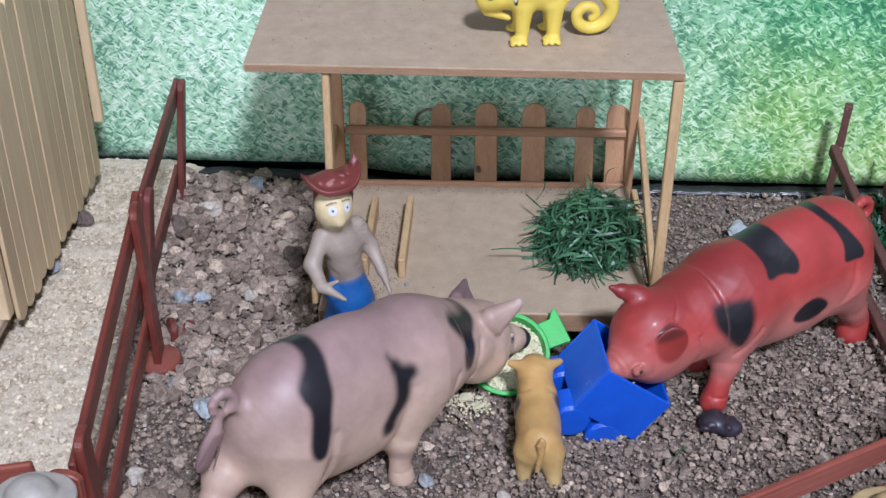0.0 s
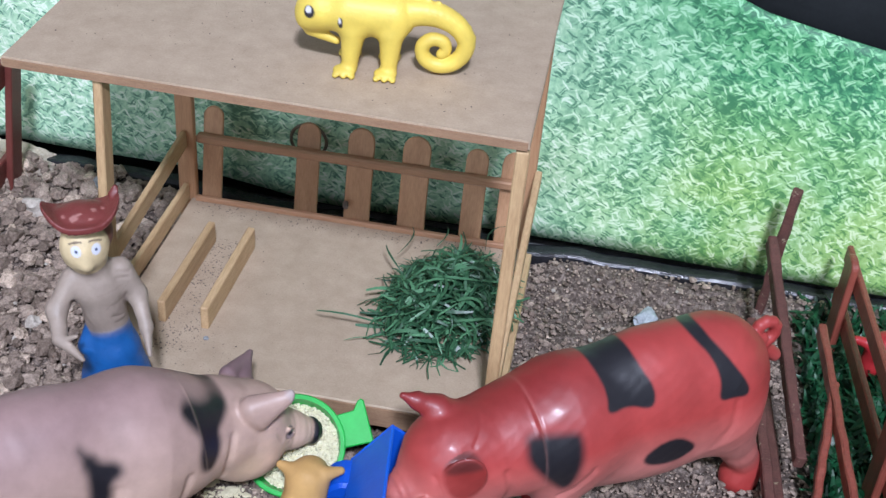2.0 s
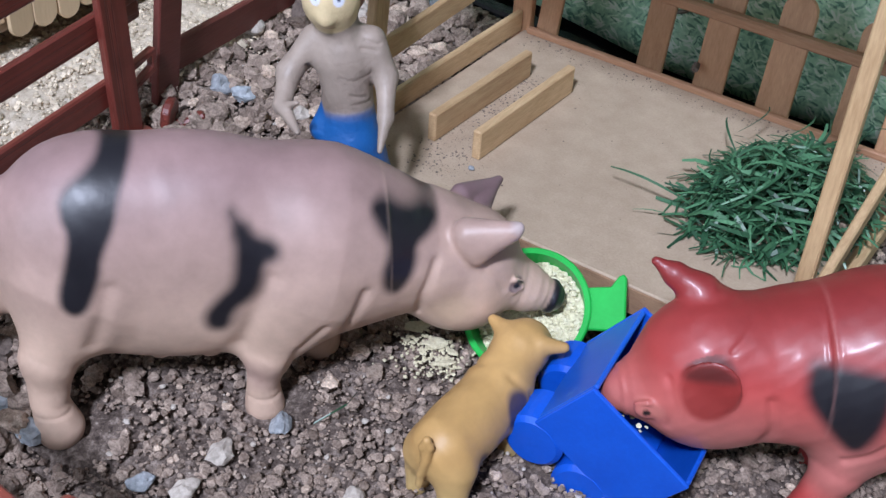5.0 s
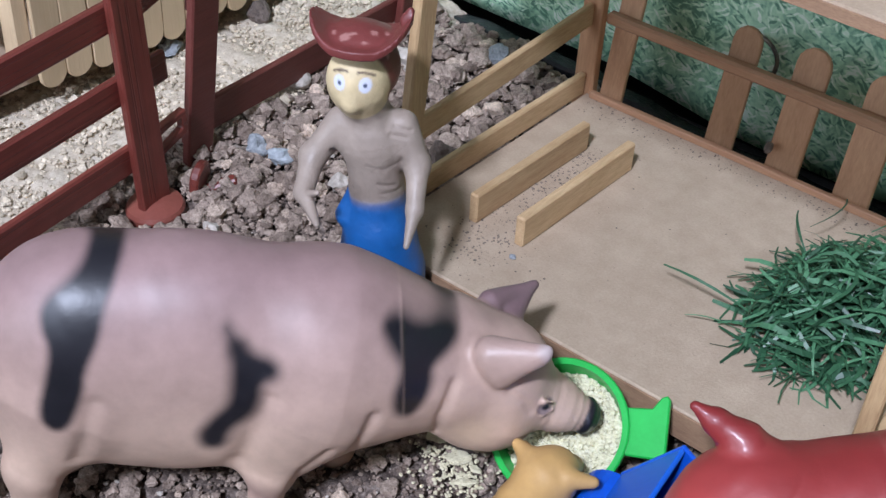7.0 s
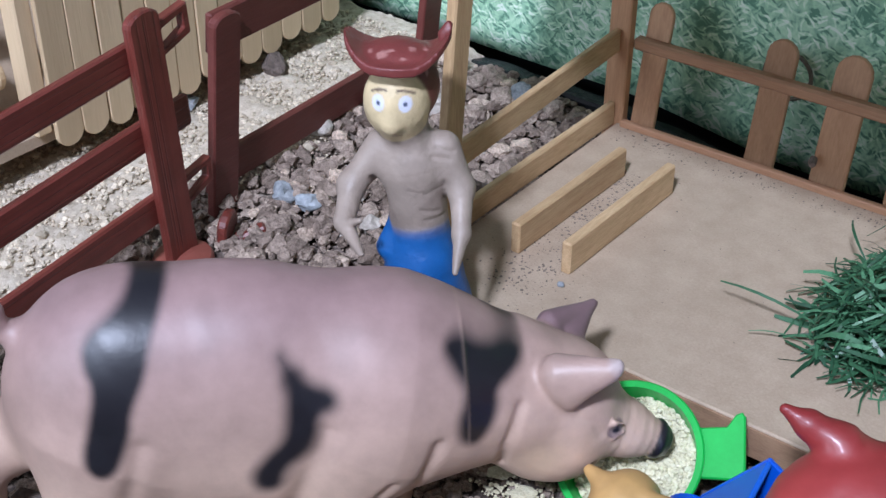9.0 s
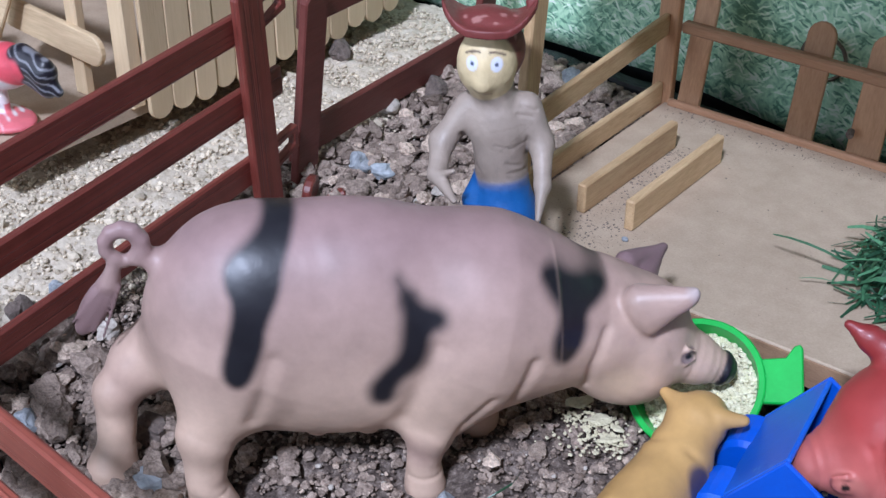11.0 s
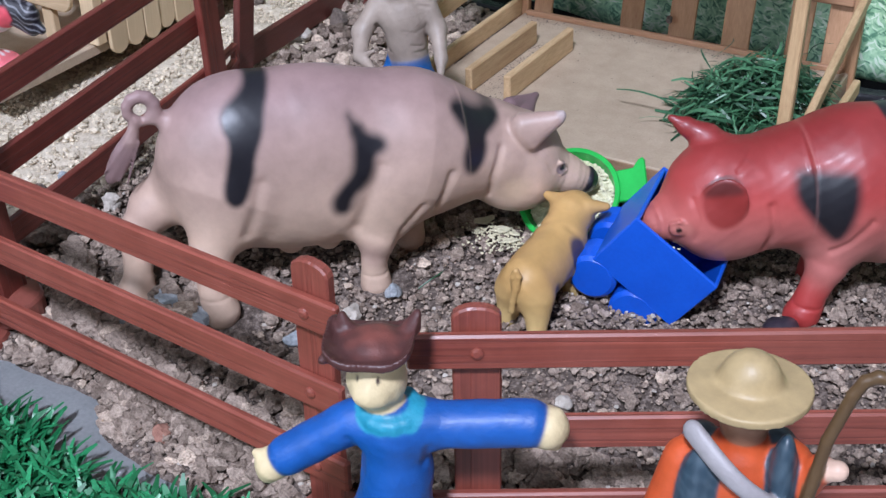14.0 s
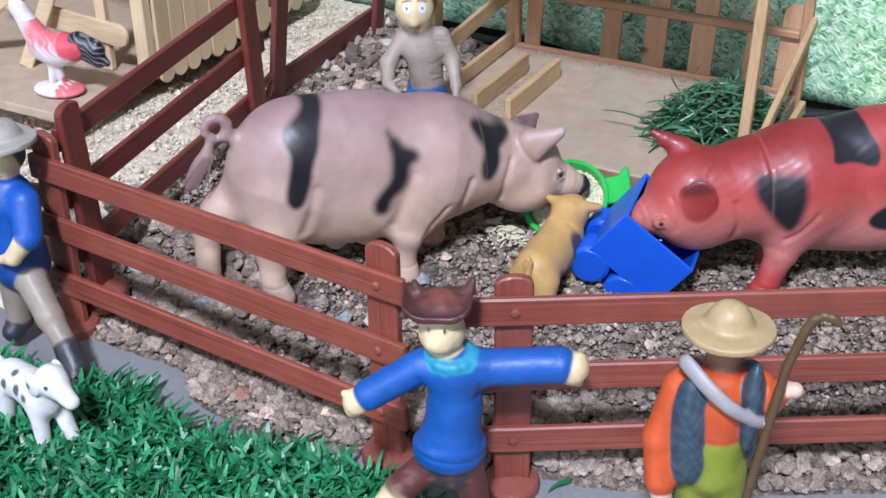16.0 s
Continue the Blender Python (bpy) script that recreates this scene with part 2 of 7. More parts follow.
M_STONE_PALE = surface("pale_stone", (0.34, 0.29, 0.24), (0.62, 0.56, 0.49), 0.85, fine=900, coarse=200, relief=0.6, depth=0.0005)
M_STONE_DARK = surface("dark_earth_lump", (0.08, 0.06, 0.05), (0.22, 0.17, 0.14), 0.95, fine=900, coarse=250, relief=0.9, depth=0.0008)
M_MDF = surface("mdf_board", (0.365, 0.272, 0.188), (0.50, 0.388, 0.280), 0.75, fine=1300, coarse=110, relief=0.35, depth=0.0003, wear=(420.0, 0.69, (0.26, 0.18, 0.115)), vary=0.45)
M_MDF_EDGE = surface("mdf_edge", (0.22, 0.12, 0.07), (0.40, 0.245, 0.14), 0.8, grain=(1, 1, 6), fine=900, coarse=80, relief=0.4)
M_WOOD = surface("pale_strip_wood", (0.38, 0.23, 0.11), (0.60, 0.41, 0.22), 0.6, grain=(1, 1, 0.12), fine=1600, coarse=300, relief=0.35, depth=0.0003, wear=(220.0, 0.68, (0.25, 0.14, 0.07)))
M_WOOD_Y = surface("pale_strip_wood_lengthwise", (0.40, 0.25, 0.125), (0.62, 0.44, 0.25), 0.6, grain=(1, 0.12, 1), fine=1600, coarse=300, relief=0.35, depth=0.0003, wear=(220.0, 0.66, (0.30, 0.18, 0.09)), apart=((0.0, (0.80, 0.78, 0.75)), (0.5, (1.0, 0.98, 0.96)), (1.0, (1.10, 1.10, 1.10))))
M_PICKET = surface("orange_brown_slat_wood", (0.41, 0.215, 0.110), (0.59, 0.345, 0.195), 0.6, grain=(1, 1, 0.1), fine=1500, coarse=260, relief=0.35, depth=0.0003, apart=((0.0, (0.80, 0.78, 0.75)), (0.5, (1.0, 0.98, 0.96)), (1.0, (1.10, 1.10, 1.10))))
M_RAIL = surface("brown_rod_wood", (0.33, 0.165, 0.088), (0.48, 0.27, 0.155), 0.6, grain=(0.1, 1, 1), fine=1500, coarse=260, relief=0.35, depth=0.0003)
M_STICK = surface("craft_stick_wood", (0.56, 0.415, 0.25), (0.66, 0.505, 0.32), 0.65, grain=(1, 1, 0.06), fine=1300, coarse=200, relief=0.4, depth=0.0003, apart=((0.0, (0.80, 0.78, 0.75)), (0.5, (1.0, 0.98, 0.96)), (1.0, (1.10, 1.10, 1.10))))
M_STICK_X = surface("craft_stick_wood_lying", (0.44, 0.315, 0.18), (0.68, 0.53, 0.34), 0.65, grain=(0.08, 1, 1), fine=1500, coarse=240, relief=0.3, depth=0.0003, apart=((0.0, (0.80, 0.78, 0.75)), (0.5, (1.0, 0.98, 0.96)), (1.0, (1.10, 1.10, 1.10))))
M_FENCE = grained("red_brown_plastic", (0.225, 0.053, 0.034), (0.285, 0.073, 0.049), (0.012, 1, 1))
M_FENCE_UP = grained("red_brown_plastic_upright", (0.220, 0.052, 0.034), (0.275, 0.071, 0.048), (1, 1, 0.012))
M_FENCE_FOOT = surface("red_brown_plastic_foot", (0.205, 0.056, 0.039), (0.255, 0.074, 0.054), 0.42, fine=700, coarse=90, relief=0.12, coat=0.1)
M_FENCE_RED = grained("dark_red_plastic", (0.150, 0.030, 0.021), (0.195, 0.043, 0.031), (0.012, 1, 1), deep=0.5)
M_FENCE_RED_UP = grained("dark_red_plastic_upright", (0.150, 0.030, 0.021), (0.195, 0.043, 0.031), (1, 1, 0.012), deep=0.65)
M_FENCE_OLD = surface("dull_dark_brown_plastic", (0.125, 0.029, 0.022), (0.180, 0.046, 0.036), 0.55, grain=(0.1, 1, 1), fine=1400, coarse=300, relief=0.4, depth=0.0004)
M_ROUGH = surface("flaking_brown_paint", (0.075, 0.028, 0.022), (0.17, 0.065, 0.050), 0.75, fine=1300, coarse=200, relief=0.9, depth=0.0008, wear=(260.0, 0.62, (0.42, 0.33, 0.22)))
M_BLACK = surface("black_plastic_trim", (0.010, 0.010, 0.012), (0.028, 0.028, 0.033), 0.22, fine=260, coarse=40, relief=0.5, depth=0.001)
M_DARK = surface("black_backing", (0.004, 0.005, 0.006), (0.012, 0.014, 0.016), 0.5, fine=400, coarse=30, relief=0.2)
M_SLAB = surface("grey_base_slab", (0.165, 0.172, 0.174), (0.27, 0.278, 0.28), 0.55, fine=700, coarse=40, relief=0.3, depth=0.0004)
M_TURF = surface("bright_green_plastic_blades", (0.008, 0.125, 0.050), (0.024, 0.235, 0.098), 0.40, fine=900, coarse=80, relief=0.0, island=((0.0, (0.35, 0.5, 0.4)), (0.7, (1.1, 1.1, 1.0)), (1.0, (1.8, 1.6, 1.5))))
M_TURF_FAR = surface("dark_green_plastic_blades", (0.003, 0.040, 0.016), (0.008, 0.085, 0.034), 0.45, fine=900, coarse=80, relief=0.0, island=((0.0, (0.35, 0.5, 0.4)), (1.0, (1.4, 1.3, 1.2))))
M_TURF_BASE = surface("dark_turf_backing", (0.002, 0.018, 0.008), (0.006, 0.045, 0.018), 0.8, fine=900, coarse=100, relief=0.5)
M_HEAP = surface("dark_green_plastic_grass", (0.022, 0.078, 0.038), (0.055, 0.155, 0.080), 0.40, fine=900, coarse=80, relief=0.0, island=((0.0, (0.45, 0.5, 0.5)), (0.65, (1.1, 1.1, 1.0)), (1.0, (2.4, 2.0, 2.0))))
M_BLUE = surface("blue_plastic", (0.004, 0.075, 0.50), (0.008, 0.105, 0.62), 0.32, fine=800, coarse=60, relief=0.08, wear=(90.0, 0.74, (0.25, 0.40, 0.62)), vary=0.3)
M_BLUE_WORN = surface("scuffed_blue_plastic", (0.006, 0.085, 0.50), (0.012, 0.13, 0.62), 0.4, grain=(1, 1, 0.3), fine=800, coarse=60, relief=0.2, wear=(110.0, 0.62, (0.06, 0.20, 0.60)), vary=0.3)
M_GREEN = surface("green_plastic", (0.010, 0.36, 0.050), (0.018, 0.48, 0.075), 0.35, fine=800, coarse=60, relief=0.06, vary=0.3)
M_DUST = surface("brown_dust", (0.10, 0.078, 0.062), (0.28, 0.22, 0.17), 0.95, fine=1500, coarse=300, relief=0.4)
M_FLAKE = surface("cream_flakes", (0.60, 0.53, 0.33), (0.82, 0.76, 0.55), 0.85, fine=1600, coarse=350, relief=0.8, depth=0.0008)
M_STONE_RED = surface("red_brown_stone", (0.20, 0.085, 0.06), (0.36, 0.18, 0.13), 0.85, fine=900, coarse=200, relief=0.7, depth=0.0005)
M_CRUMB = surface("pale_yellow_crumbs", (0.74, 0.69, 0.42), (0.93, 0.89, 0.68), 0.9, fine=1800, coarse=500, relief=0.9, depth=0.0006)
M_METAL = surface("dull_metal_ring", (0.12, 0.10, 0.08), (0.30, 0.26, 0.22), 0.35, fine=800, coarse=100, relief=0.2)
M_METAL.node_tree.nodes["Principled BSDF"].inputs["Metallic"].default_value = 0.9
M_ROOM = surface("room_plaster", (0.46, 0.46, 0.45), (0.56, 0.56, 0.55), 0.9, fine=60, coarse=2, relief=0.1)
M_FLOORROOM = surface("room_floor_tiles", (0.30, 0.29, 0.27), (0.40, 0.39, 0.37), 0.6, fine=40, coarse=3, relief=0.1)
M_TABLE = surface("table_top", (0.10, 0.09, 0.08), (0.16, 0.145, 0.13), 0.6, fine=300, coarse=20, relief=0.15)
T_PIG = painted("soft_toy_vinyl", 0.45, 0.12, 0.0004, 500, 90, sub=0.0)
T_GLOSS = painted("glossy_toy_vinyl", 0.52, 0.14, 0.0005, 420, 70, coat=0.16)
T_GLOSS.node_tree.nodes["Principled BSDF"].inputs["Coat Roughness"].default_value = 0.2
T_YELLOW = painted("yellow_toy_plastic", 0.5, 0.4, 0.0004, 1100, 90, coat=0.1)
T_CLAY = painted("modelling_clay", 0.52, 0.4, 0.0007, 420, 160, coat=0.1)
T_PAINTED = painted("painted_toy_plastic", 0.45, 0.25, 0.0004, 700, 200)


# ---------------------------------------------------------------- builders
def part(name, bm, mat, parent=None, label="", smooth=False):
    me = bpy.data.meshes.new(name)
    bm.to_mesh(me)
    bm.free()
    if smooth:
        me.shade_smooth()
    me.materials.append(mat)
    ob = new(name, me)
    if parent:
        ob.parent = parent
    if label:
        ob["label"] = label
    return ob


def thing(name, label, category, group="", kind="", m=None):
    ob = new(name)
    ob.empty_display_size = 0.01
    if m is not None:
        ob.matrix_world = m
    return tagged(ob, label, category, group, kind)


def box(bm, lo, hi, bevel=0.0004, m=None, seg=1):
    c = [(a + b) / 2 for a, b in zip(lo, hi)]
    s = [abs(b - a) for a, b in zip(lo, hi)]
    mm = Matrix.Translation(c) @ Matrix.Diagonal((*s, 1))
    made = bmesh.ops.create_cube(bm, size=1.0, matrix=(m @ mm) if m is not None else mm)
    if bevel:
        edges = list({e for v in made["verts"] for e in v.link_edges})
        bmesh.ops.bevel(bm, geom=edges, offset=min(bevel, min(s) * 0.4), segments=seg, affect="EDGES", profile=0.5)
    return bm


def bar(bm, a, b, w, h, bevel=0.0004, up=(0, 0, 1)):
    """A squared stick from a to b, w wide across and h high."""
    a, b = Vector(a), Vector(b)
    x = (b - a).normalized()
    y = Vector(up).cross(x).normalized()
    z = x.cross(y)
    m = Matrix((x, y, z)).transposed().to_4x4()
    m.translation = a
    return box(bm, (0, -w / 2, -h / 2), ((b - a).length, w / 2, h / 2), bevel, m)


def plate(bm, outline, t, m, bevel=0.0004):
    """A flat plate t thick, from an outline in its own x and z; the thickness goes along y."""
    n = len(outline)
    f0 = [bm.verts.new(m @ Vector((x, 0, z))) for x, z in outline]
    f1 = [bm.verts.new(m @ Vector((x, t, z))) for x, z in outline]
    faces = [bm.faces.new(f0), bm.faces.new(f1[::-1])]
    for i in range(n):
        faces.append(bm.faces.new((f0[i], f1[i], f1[(i + 1) % n], f0[(i + 1) % n])))
    bmesh.ops.recalc_face_normals(bm, faces=faces)
    if bevel:
        rim = [e for e in faces[0].edges] + [e for e in faces[1].edges]
        bmesh.ops.bevel(bm, geom=rim, offset=bevel, segments=1, affect="EDGES")
    return bm


def round_top(w, h, r_top=1.0, r_low=0.0, n=8):
    """The outline of a stick with a rounded upper and, if asked, a rounded lower end."""
    pts = []
    if r_low:
        pts += [(w / 2 * math.cos(a), w / 2 * r_low * (1 + math.sin(a))) for a in [math.pi + math.pi * i / n for i in range(n + 1)]]
    else:
        pts += [(-w / 2, 0), (w / 2, 0)]
    pts += [(w / 2 * math.cos(a), h - w / 2 * r_top + w / 2 * r_top * math.sin(a)) for a in [math.pi * i / n for i in range(n + 1)]]
    return pts


def tube(bm, pts, radii, n=10, cap=True):
    pts = [Vector(p) for p in pts]
    rings, side = [], None
    for i, p in enumerate(pts):
        d = (pts[min(i + 1, len(pts) - 1)] - pts[max(i - 1, 0)]).normalized()
        side = d.orthogonal().normalized() if side is None else (side - side.dot(d) * d).normalized()
        o = d.cross(side)
        r = radii[i] if isinstance(radii, (list, tuple)) else radii
        rings.append([bm.verts.new(p + r * (math.cos(2 * math.pi * k / n) * side + math.sin(2 * math.pi * k / n) * o)) for k in range(n)])
    for a, b in zip(rings, rings[1:]):
        for k in range(n):
            bm.faces.new((a[k], a[(k + 1) % n], b[(k + 1) % n], b[k]))
    if cap:
        bm.faces.new(rings[0][::-1])
        bm.faces.new(rings[-1])
    return bm


def lathe(bm, profile, m=None, n=40):
    """Turns a profile of (radius, height) round z."""
    m = m or Matrix()
    rings = [[bm.verts.new(m @ Vector((r * math.cos(2 * math.pi * k / n), r * math.sin(2 * math.pi * k / n), z))) for k in range(n)] for r, z in profile]
    for a, b in zip(rings, rings[1:]):
        for k in range(n):
            bm.faces.new((a[k], a[(k + 1) % n], b[(k + 1) % n], b[k]))
    bm.faces.new(rings[0][::-1])
    bm.faces.new(rings[-1])
    return bm


# ---- modelling of soft toy shapes: blended solids on a fine lattice (millimetres, in the toy's own axes)
def rc(a, b, ra, rb, col, k=4.0):
    return ("cone", np.array(a, float), np.array(b, float), ra, rb, col, k)


def el(c, r, col, k=4.0, along=(1, 0, 0), flat=(0, 0, 1)):
    x = np.array(along, float)
    x /= np.linalg.norm(x)
    z = np.array(flat, float)
    z = z - z.dot(x) * x
    z /= np.linalg.norm(z)
    return ("ball", np.array(c, float), np.array(r, float), np.array([x, np.cross(z, x), z]), None, col, k)


def brim(c, rx, ry, t, curl, col, k=0.8, along=(1, 0, 0), up=(0, 0, 1), dip=0.0, sq=2):
    x = np.array(along, float)
    x /= np.linalg.norm(x)
    z = np.array(up, float)
    z = z - z.dot(x) * x
    z /= np.linalg.norm(z)
    return ("brim", np.array(c, float), (rx, ry, t, curl, dip, sq), np.array([x, np.cross(z, x), z]), None, col, k)


def distance_to(s, P):
    if s[0] == "cone":
        a, b, ra, rb = s[1], s[2], s[3], s[4]
        d = b - a
        h = np.clip(((P - a) @ d) / max(d @ d, 1e-9), 0, 1)
        return np.linalg.norm(P - a - h[..., None] * d, axis=-1) - (ra + (rb - ra) * h)
    q = (P - s[1]) @ s[3].T
    if s[0] == "ball":
        k0 = np.linalg.norm(q / s[2], axis=-1)
        k1 = np.linalg.norm(q / s[2] ** 2, axis=-1)
        return k0 * (k0 - 1) / np.maximum(k1, 1e-6)
    rx, ry, t, curl, dip, sq = s[2]
    shell = np.abs(q[..., 2] - curl * np.maximum(np.abs(q[..., 0]) - 0.35 * rx, 0) ** 2 + dip * q[..., 1] ** 2) - t
    disc = ((np.abs(q[..., 0] / rx) ** sq + np.abs(q[..., 1] / ry) ** sq) ** (1 / sq) - 1) * min(rx, ry)
    return np.maximum(shell * 0.7, disc)


def named(tag, *solids):
    """Marks solids as belonging to a part of their own; after a bar stands what tells alike parts apart, before an arrow the part it sits on."""
    return [q + (tag,) for q in solids]


def normals_of(V, Q):
    n = np.cross(V[Q[:, 2]] - V[Q[:, 0]], V[Q[:, 3]] - V[Q[:, 1]])
    out = np.stack([sum(np.bincount(Q[:, k], n[:, c], len(V)) for k in range(4)) for c in range(3)], 1)
    return out / np.maximum(np.linalg.norm(out, axis=1), 1e-9)[:, None]


def wrinkle(V, N, grooves, lumps):
    """Presses creases into a soft surface and makes it faintly uneven."""
    push = np.zeros(len(V))
    for line, width, depth, *basis in grooves:
        u, w, face = [np.array(b, float) for b in (basis[0] if basis else ((1, 0, 0), (0, 0, 1), (0, -1, 0)))]
        p = np.stack([V @ u, V @ w], 1)
        best = np.full(len(V), 1e3)
        for a, b in zip(line, line[1:]):
            a, b = np.array(a, float), np.array(b, float)
            d = b - a
            h = np.clip(((p - a) @ d) / max(d @ d, 1e-9), 0, 1)
            best = np.minimum(best, np.linalg.norm(p - a - h[:, None] * d, axis=1))
        push -= depth * np.exp(-(best / width) ** 2) * np.clip(2.5 * (N @ face), 0, 1)
    if lumps:
        x, y, z = V.T
        push += lumps * (np.sin(x * 0.43 + 1.3 * np.sin(z * 0.21)) * np.sin(z * 0.37 + 0.9 * np.sin(y * 0.33 + 1)) + 0.6 * np.sin(x * 0.91 + z * 0.5 + 2) * np.sin(z * 0.83 - y * 0.6 + 1.1 * np.sin(x * 0.3)))
    return V + N * push[:, None]


def sculpt(name, solids, vox, mat, m, label, category, paint=None, group="", soft=0.12, grooves=(), lumps=0.0, words=None):
    lo, hi = [], []
    for s in solids:
        if s[0] == "cone":
            lo += [s[1] - s[3], s[2] - s[4]]
            hi += [s[1] + s[3], s[2] + s[4]]
        else:
            r = max(s[2]) if s[0] == "ball" else max(s[2][0], s[2][1]) * 1.3
            lo.append(s[1] - r)
            hi.append(s[1] + r)
    lo, hi = np.min(lo, 0) - 3 * vox, np.max(hi, 0) + 3 * vox
    dims = np.ceil((hi - lo) / vox).astype(int) + 1
    ax = [lo[i] + vox * np.arange(dims[i]) for i in range(3)]
    D = np.full(tuple(dims), 1e3)
    for s in solids:
        k = s[6]
        if s[0] == "cone":
            b0, b1 = np.minimum(s[1] - s[3], s[2] - s[4]), np.maximum(s[1] + s[3], s[2] + s[4])
        else:
            r = max(s[2]) if s[0] == "ball" else max(s[2][0], s[2][1]) * 1.3
            b0, b1 = s[1] - r, s[1] + r
        pad = 2 * k + 3 * vox
        i0 = np.clip(((b0 - pad - lo) / vox).astype(int), 0, dims)
        i1 = np.clip(((b1 + pad - lo) / vox).astype(int) + 2, 0, dims)
        sl = tuple(slice(u, w) for u, w in zip(i0, i1))
        P = np.stack(np.meshgrid(*[a[x] for a, x in zip(ax, sl)], indexing="ij"), -1)
        d = distance_to(s, P)
        old = D[sl]
        h = np.maximum(k - np.abs(old - d), 0) / k
        D[sl] = np.minimum(old, d) - h * h * k * 0.25
    ins = D < 0
    cells = tuple(dims - 1)
    flats, spots, quads = [], [], []
    for axis in range(3):
        o1, o2 = (axis + 1) % 3, (axis + 2) % 3
        A = np.take(ins, range(dims[axis] - 1), axis)
        B = np.take(ins, range(1, dims[axis]), axis)
        idx = np.argwhere(A != B)
        d0 = D[tuple(idx.T)]
        nx = idx.copy()
        nx[:, axis] += 1
        t = d0 / (d0 - D[tuple(nx.T)])
        pos = idx.astype(float)
        pos[:, axis] += t
        ring = []
        for p, q in ((-1, -1), (0, -1), (0, 0), (-1, 0)):
            cell = idx.copy()
            cell[:, o1] += p
            cell[:, o2] += q
            ring.append(np.ravel_multi_index(tuple(cell.T), cells))
            flats.append(ring[-1])
            spots.append(pos)
        ring = np.stack(ring, 1)
        out = ins[tuple(idx.T)]
        ring[~out] = ring[~out][:, ::-1]
        quads.append(ring)
    quads = np.concatenate(quads)
    used, back = np.unique(np.concatenate(flats), return_inverse=True)
    spots = np.concatenate(spots)
    cnt = np.bincount(back, minlength=len(used))
    V = lo + vox * np.stack([np.bincount(back, spots[:, c], len(used)) for c in range(3)], 1) / cnt[:, None]
    Q = np.searchsorted(used, quads)
    near = np.stack([distance_to(s, V) for s in solids])
    W = np.exp(-(near - near.min(0)) / soft)
    W /= W.sum(0)
    cols = np.array([s[5] for s in solids])
    base = W.T @ cols
    if paint:
        base = paint(V, base, lambda c: W[np.abs(cols - np.array(c)).sum(1) < 1e-6].sum(0))
    for i, s in enumerate(solids):
        if s[6] <= 0.4:
            rest = np.min(np.delete(near, i, 0), 0)
            base = tint(base, np.clip((rest - near[i]) / 0.5 + 0.5, 0, 1), s[5])
    if len(grooves) or lumps:
        V = wrinkle(V, normals_of(V, Q), grooves, lumps)
    N = normals_of(V, Q)
    tags = [s[7] if len(s) > 7 else "body" for s in solids]
    kinds = list(dict.fromkeys(tags))
    owner = np.array([kinds.index(t) for t in tags])[near.argmin(0)]
    base = np.concatenate([base, np.ones((len(base), 1))], 1).astype(np.float32)

    def mesh_of(title, faces):
        keep = np.unique(faces)
        me = bpy.data.meshes.new(title)
        me.from_pydata((V[keep] * 0.001).tolist(), [], np.searchsorted(keep, faces).tolist())
        me.shade_smooth()
        layer = me.color_attributes.new("paint", "FLOAT_COLOR", "POINT")
        layer.data.foreach_set("color", base[keep].ravel())
        me.normals_split_custom_set_from_vertices(N[keep].tolist())
        me.materials.append(mat)
        return new(title, me)

    if len(kinds) == 1:
        ob = mesh_of(name, Q)
        ob.matrix_world = m
        return tagged(ob, label, category, group)
    whole = thing(name, label, category, group, m=m)
    made = {}
    for i, tag in enumerate(kinds):
        faces = Q[owner[Q[:, 0]] == i]
        if len(faces):
            made[tag] = ob = mesh_of(tag.split(">")[-1].split("|")[0], faces)
            ob.parent = made[tag.split(">")[0]] if ">" in tag else whole
            if words and tag in words:
                ob["label"] = words[tag]
    return whole


def streak(V, axes, segs, soft):
    """How strongly each point is covered by sprayed bands, given as segments with radii, seen along one axis."""
    p = V[:, axes]
    best = np.full(len(V), 1e3)
    for a, b, ra, rb in segs:
        a, b = np.array(a, float), np.array(b, float)
        d = b - a
        h = np.clip(((p - a) @ d) / max(d @ d, 1e-9), 0, 1)
        best = np.minimum(best, np.linalg.norm(p - a - h[:, None] * d, axis=1) - (ra + (rb - ra) * h))
    f = np.clip(0.5 - best / soft, 0, 1)
    return f * f * (3 - 2 * f)


def patch_of(V, axes, outline, soft, grow=0.5):
    """How strongly each point is covered by a sprayed patch with a cornered outline, seen along one axis."""
    p = V[:, axes]
    for _ in range(2):
        turn = outline[1:] + outline[:1]
        outline = [q for (ax, az), (bx, bz) in zip(outline, turn) for q in ((0.75 * ax + 0.25 * bx, 0.75 * az + 0.25 * bz), (0.25 * ax + 0.75 * bx, 0.25 * az + 0.75 * bz))]
    best, inside = np.full(len(V), 1e3), np.zeros(len(V), bool)
    for a, b in zip(outline, outline[1:] + outline[:1]):
        a, b = np.array(a, float), np.array(b, float)
        d = b - a
        h = np.clip(((p - a) @ d) / max(d @ d, 1e-9), 0, 1)
        best = np.minimum(best, np.linalg.norm(p - a - h[:, None] * d, axis=1))
        cross = (a[1] > p[:, 1]) != (b[1] > p[:, 1])
        inside ^= cross & (p[:, 0] < (b[0] - a[0]) * (p[:, 1] - a[1]) / (b[1] - a[1] + 1e-12) + a[0])
    f = np.clip(0.5 - (np.where(inside, -best, best) - grow) / soft, 0, 1)
    return f * f * (3 - 2 * f)


def tint(base, f, col):
    return base * (1 - f[:, None]) + np.array(col) * f[:, None]


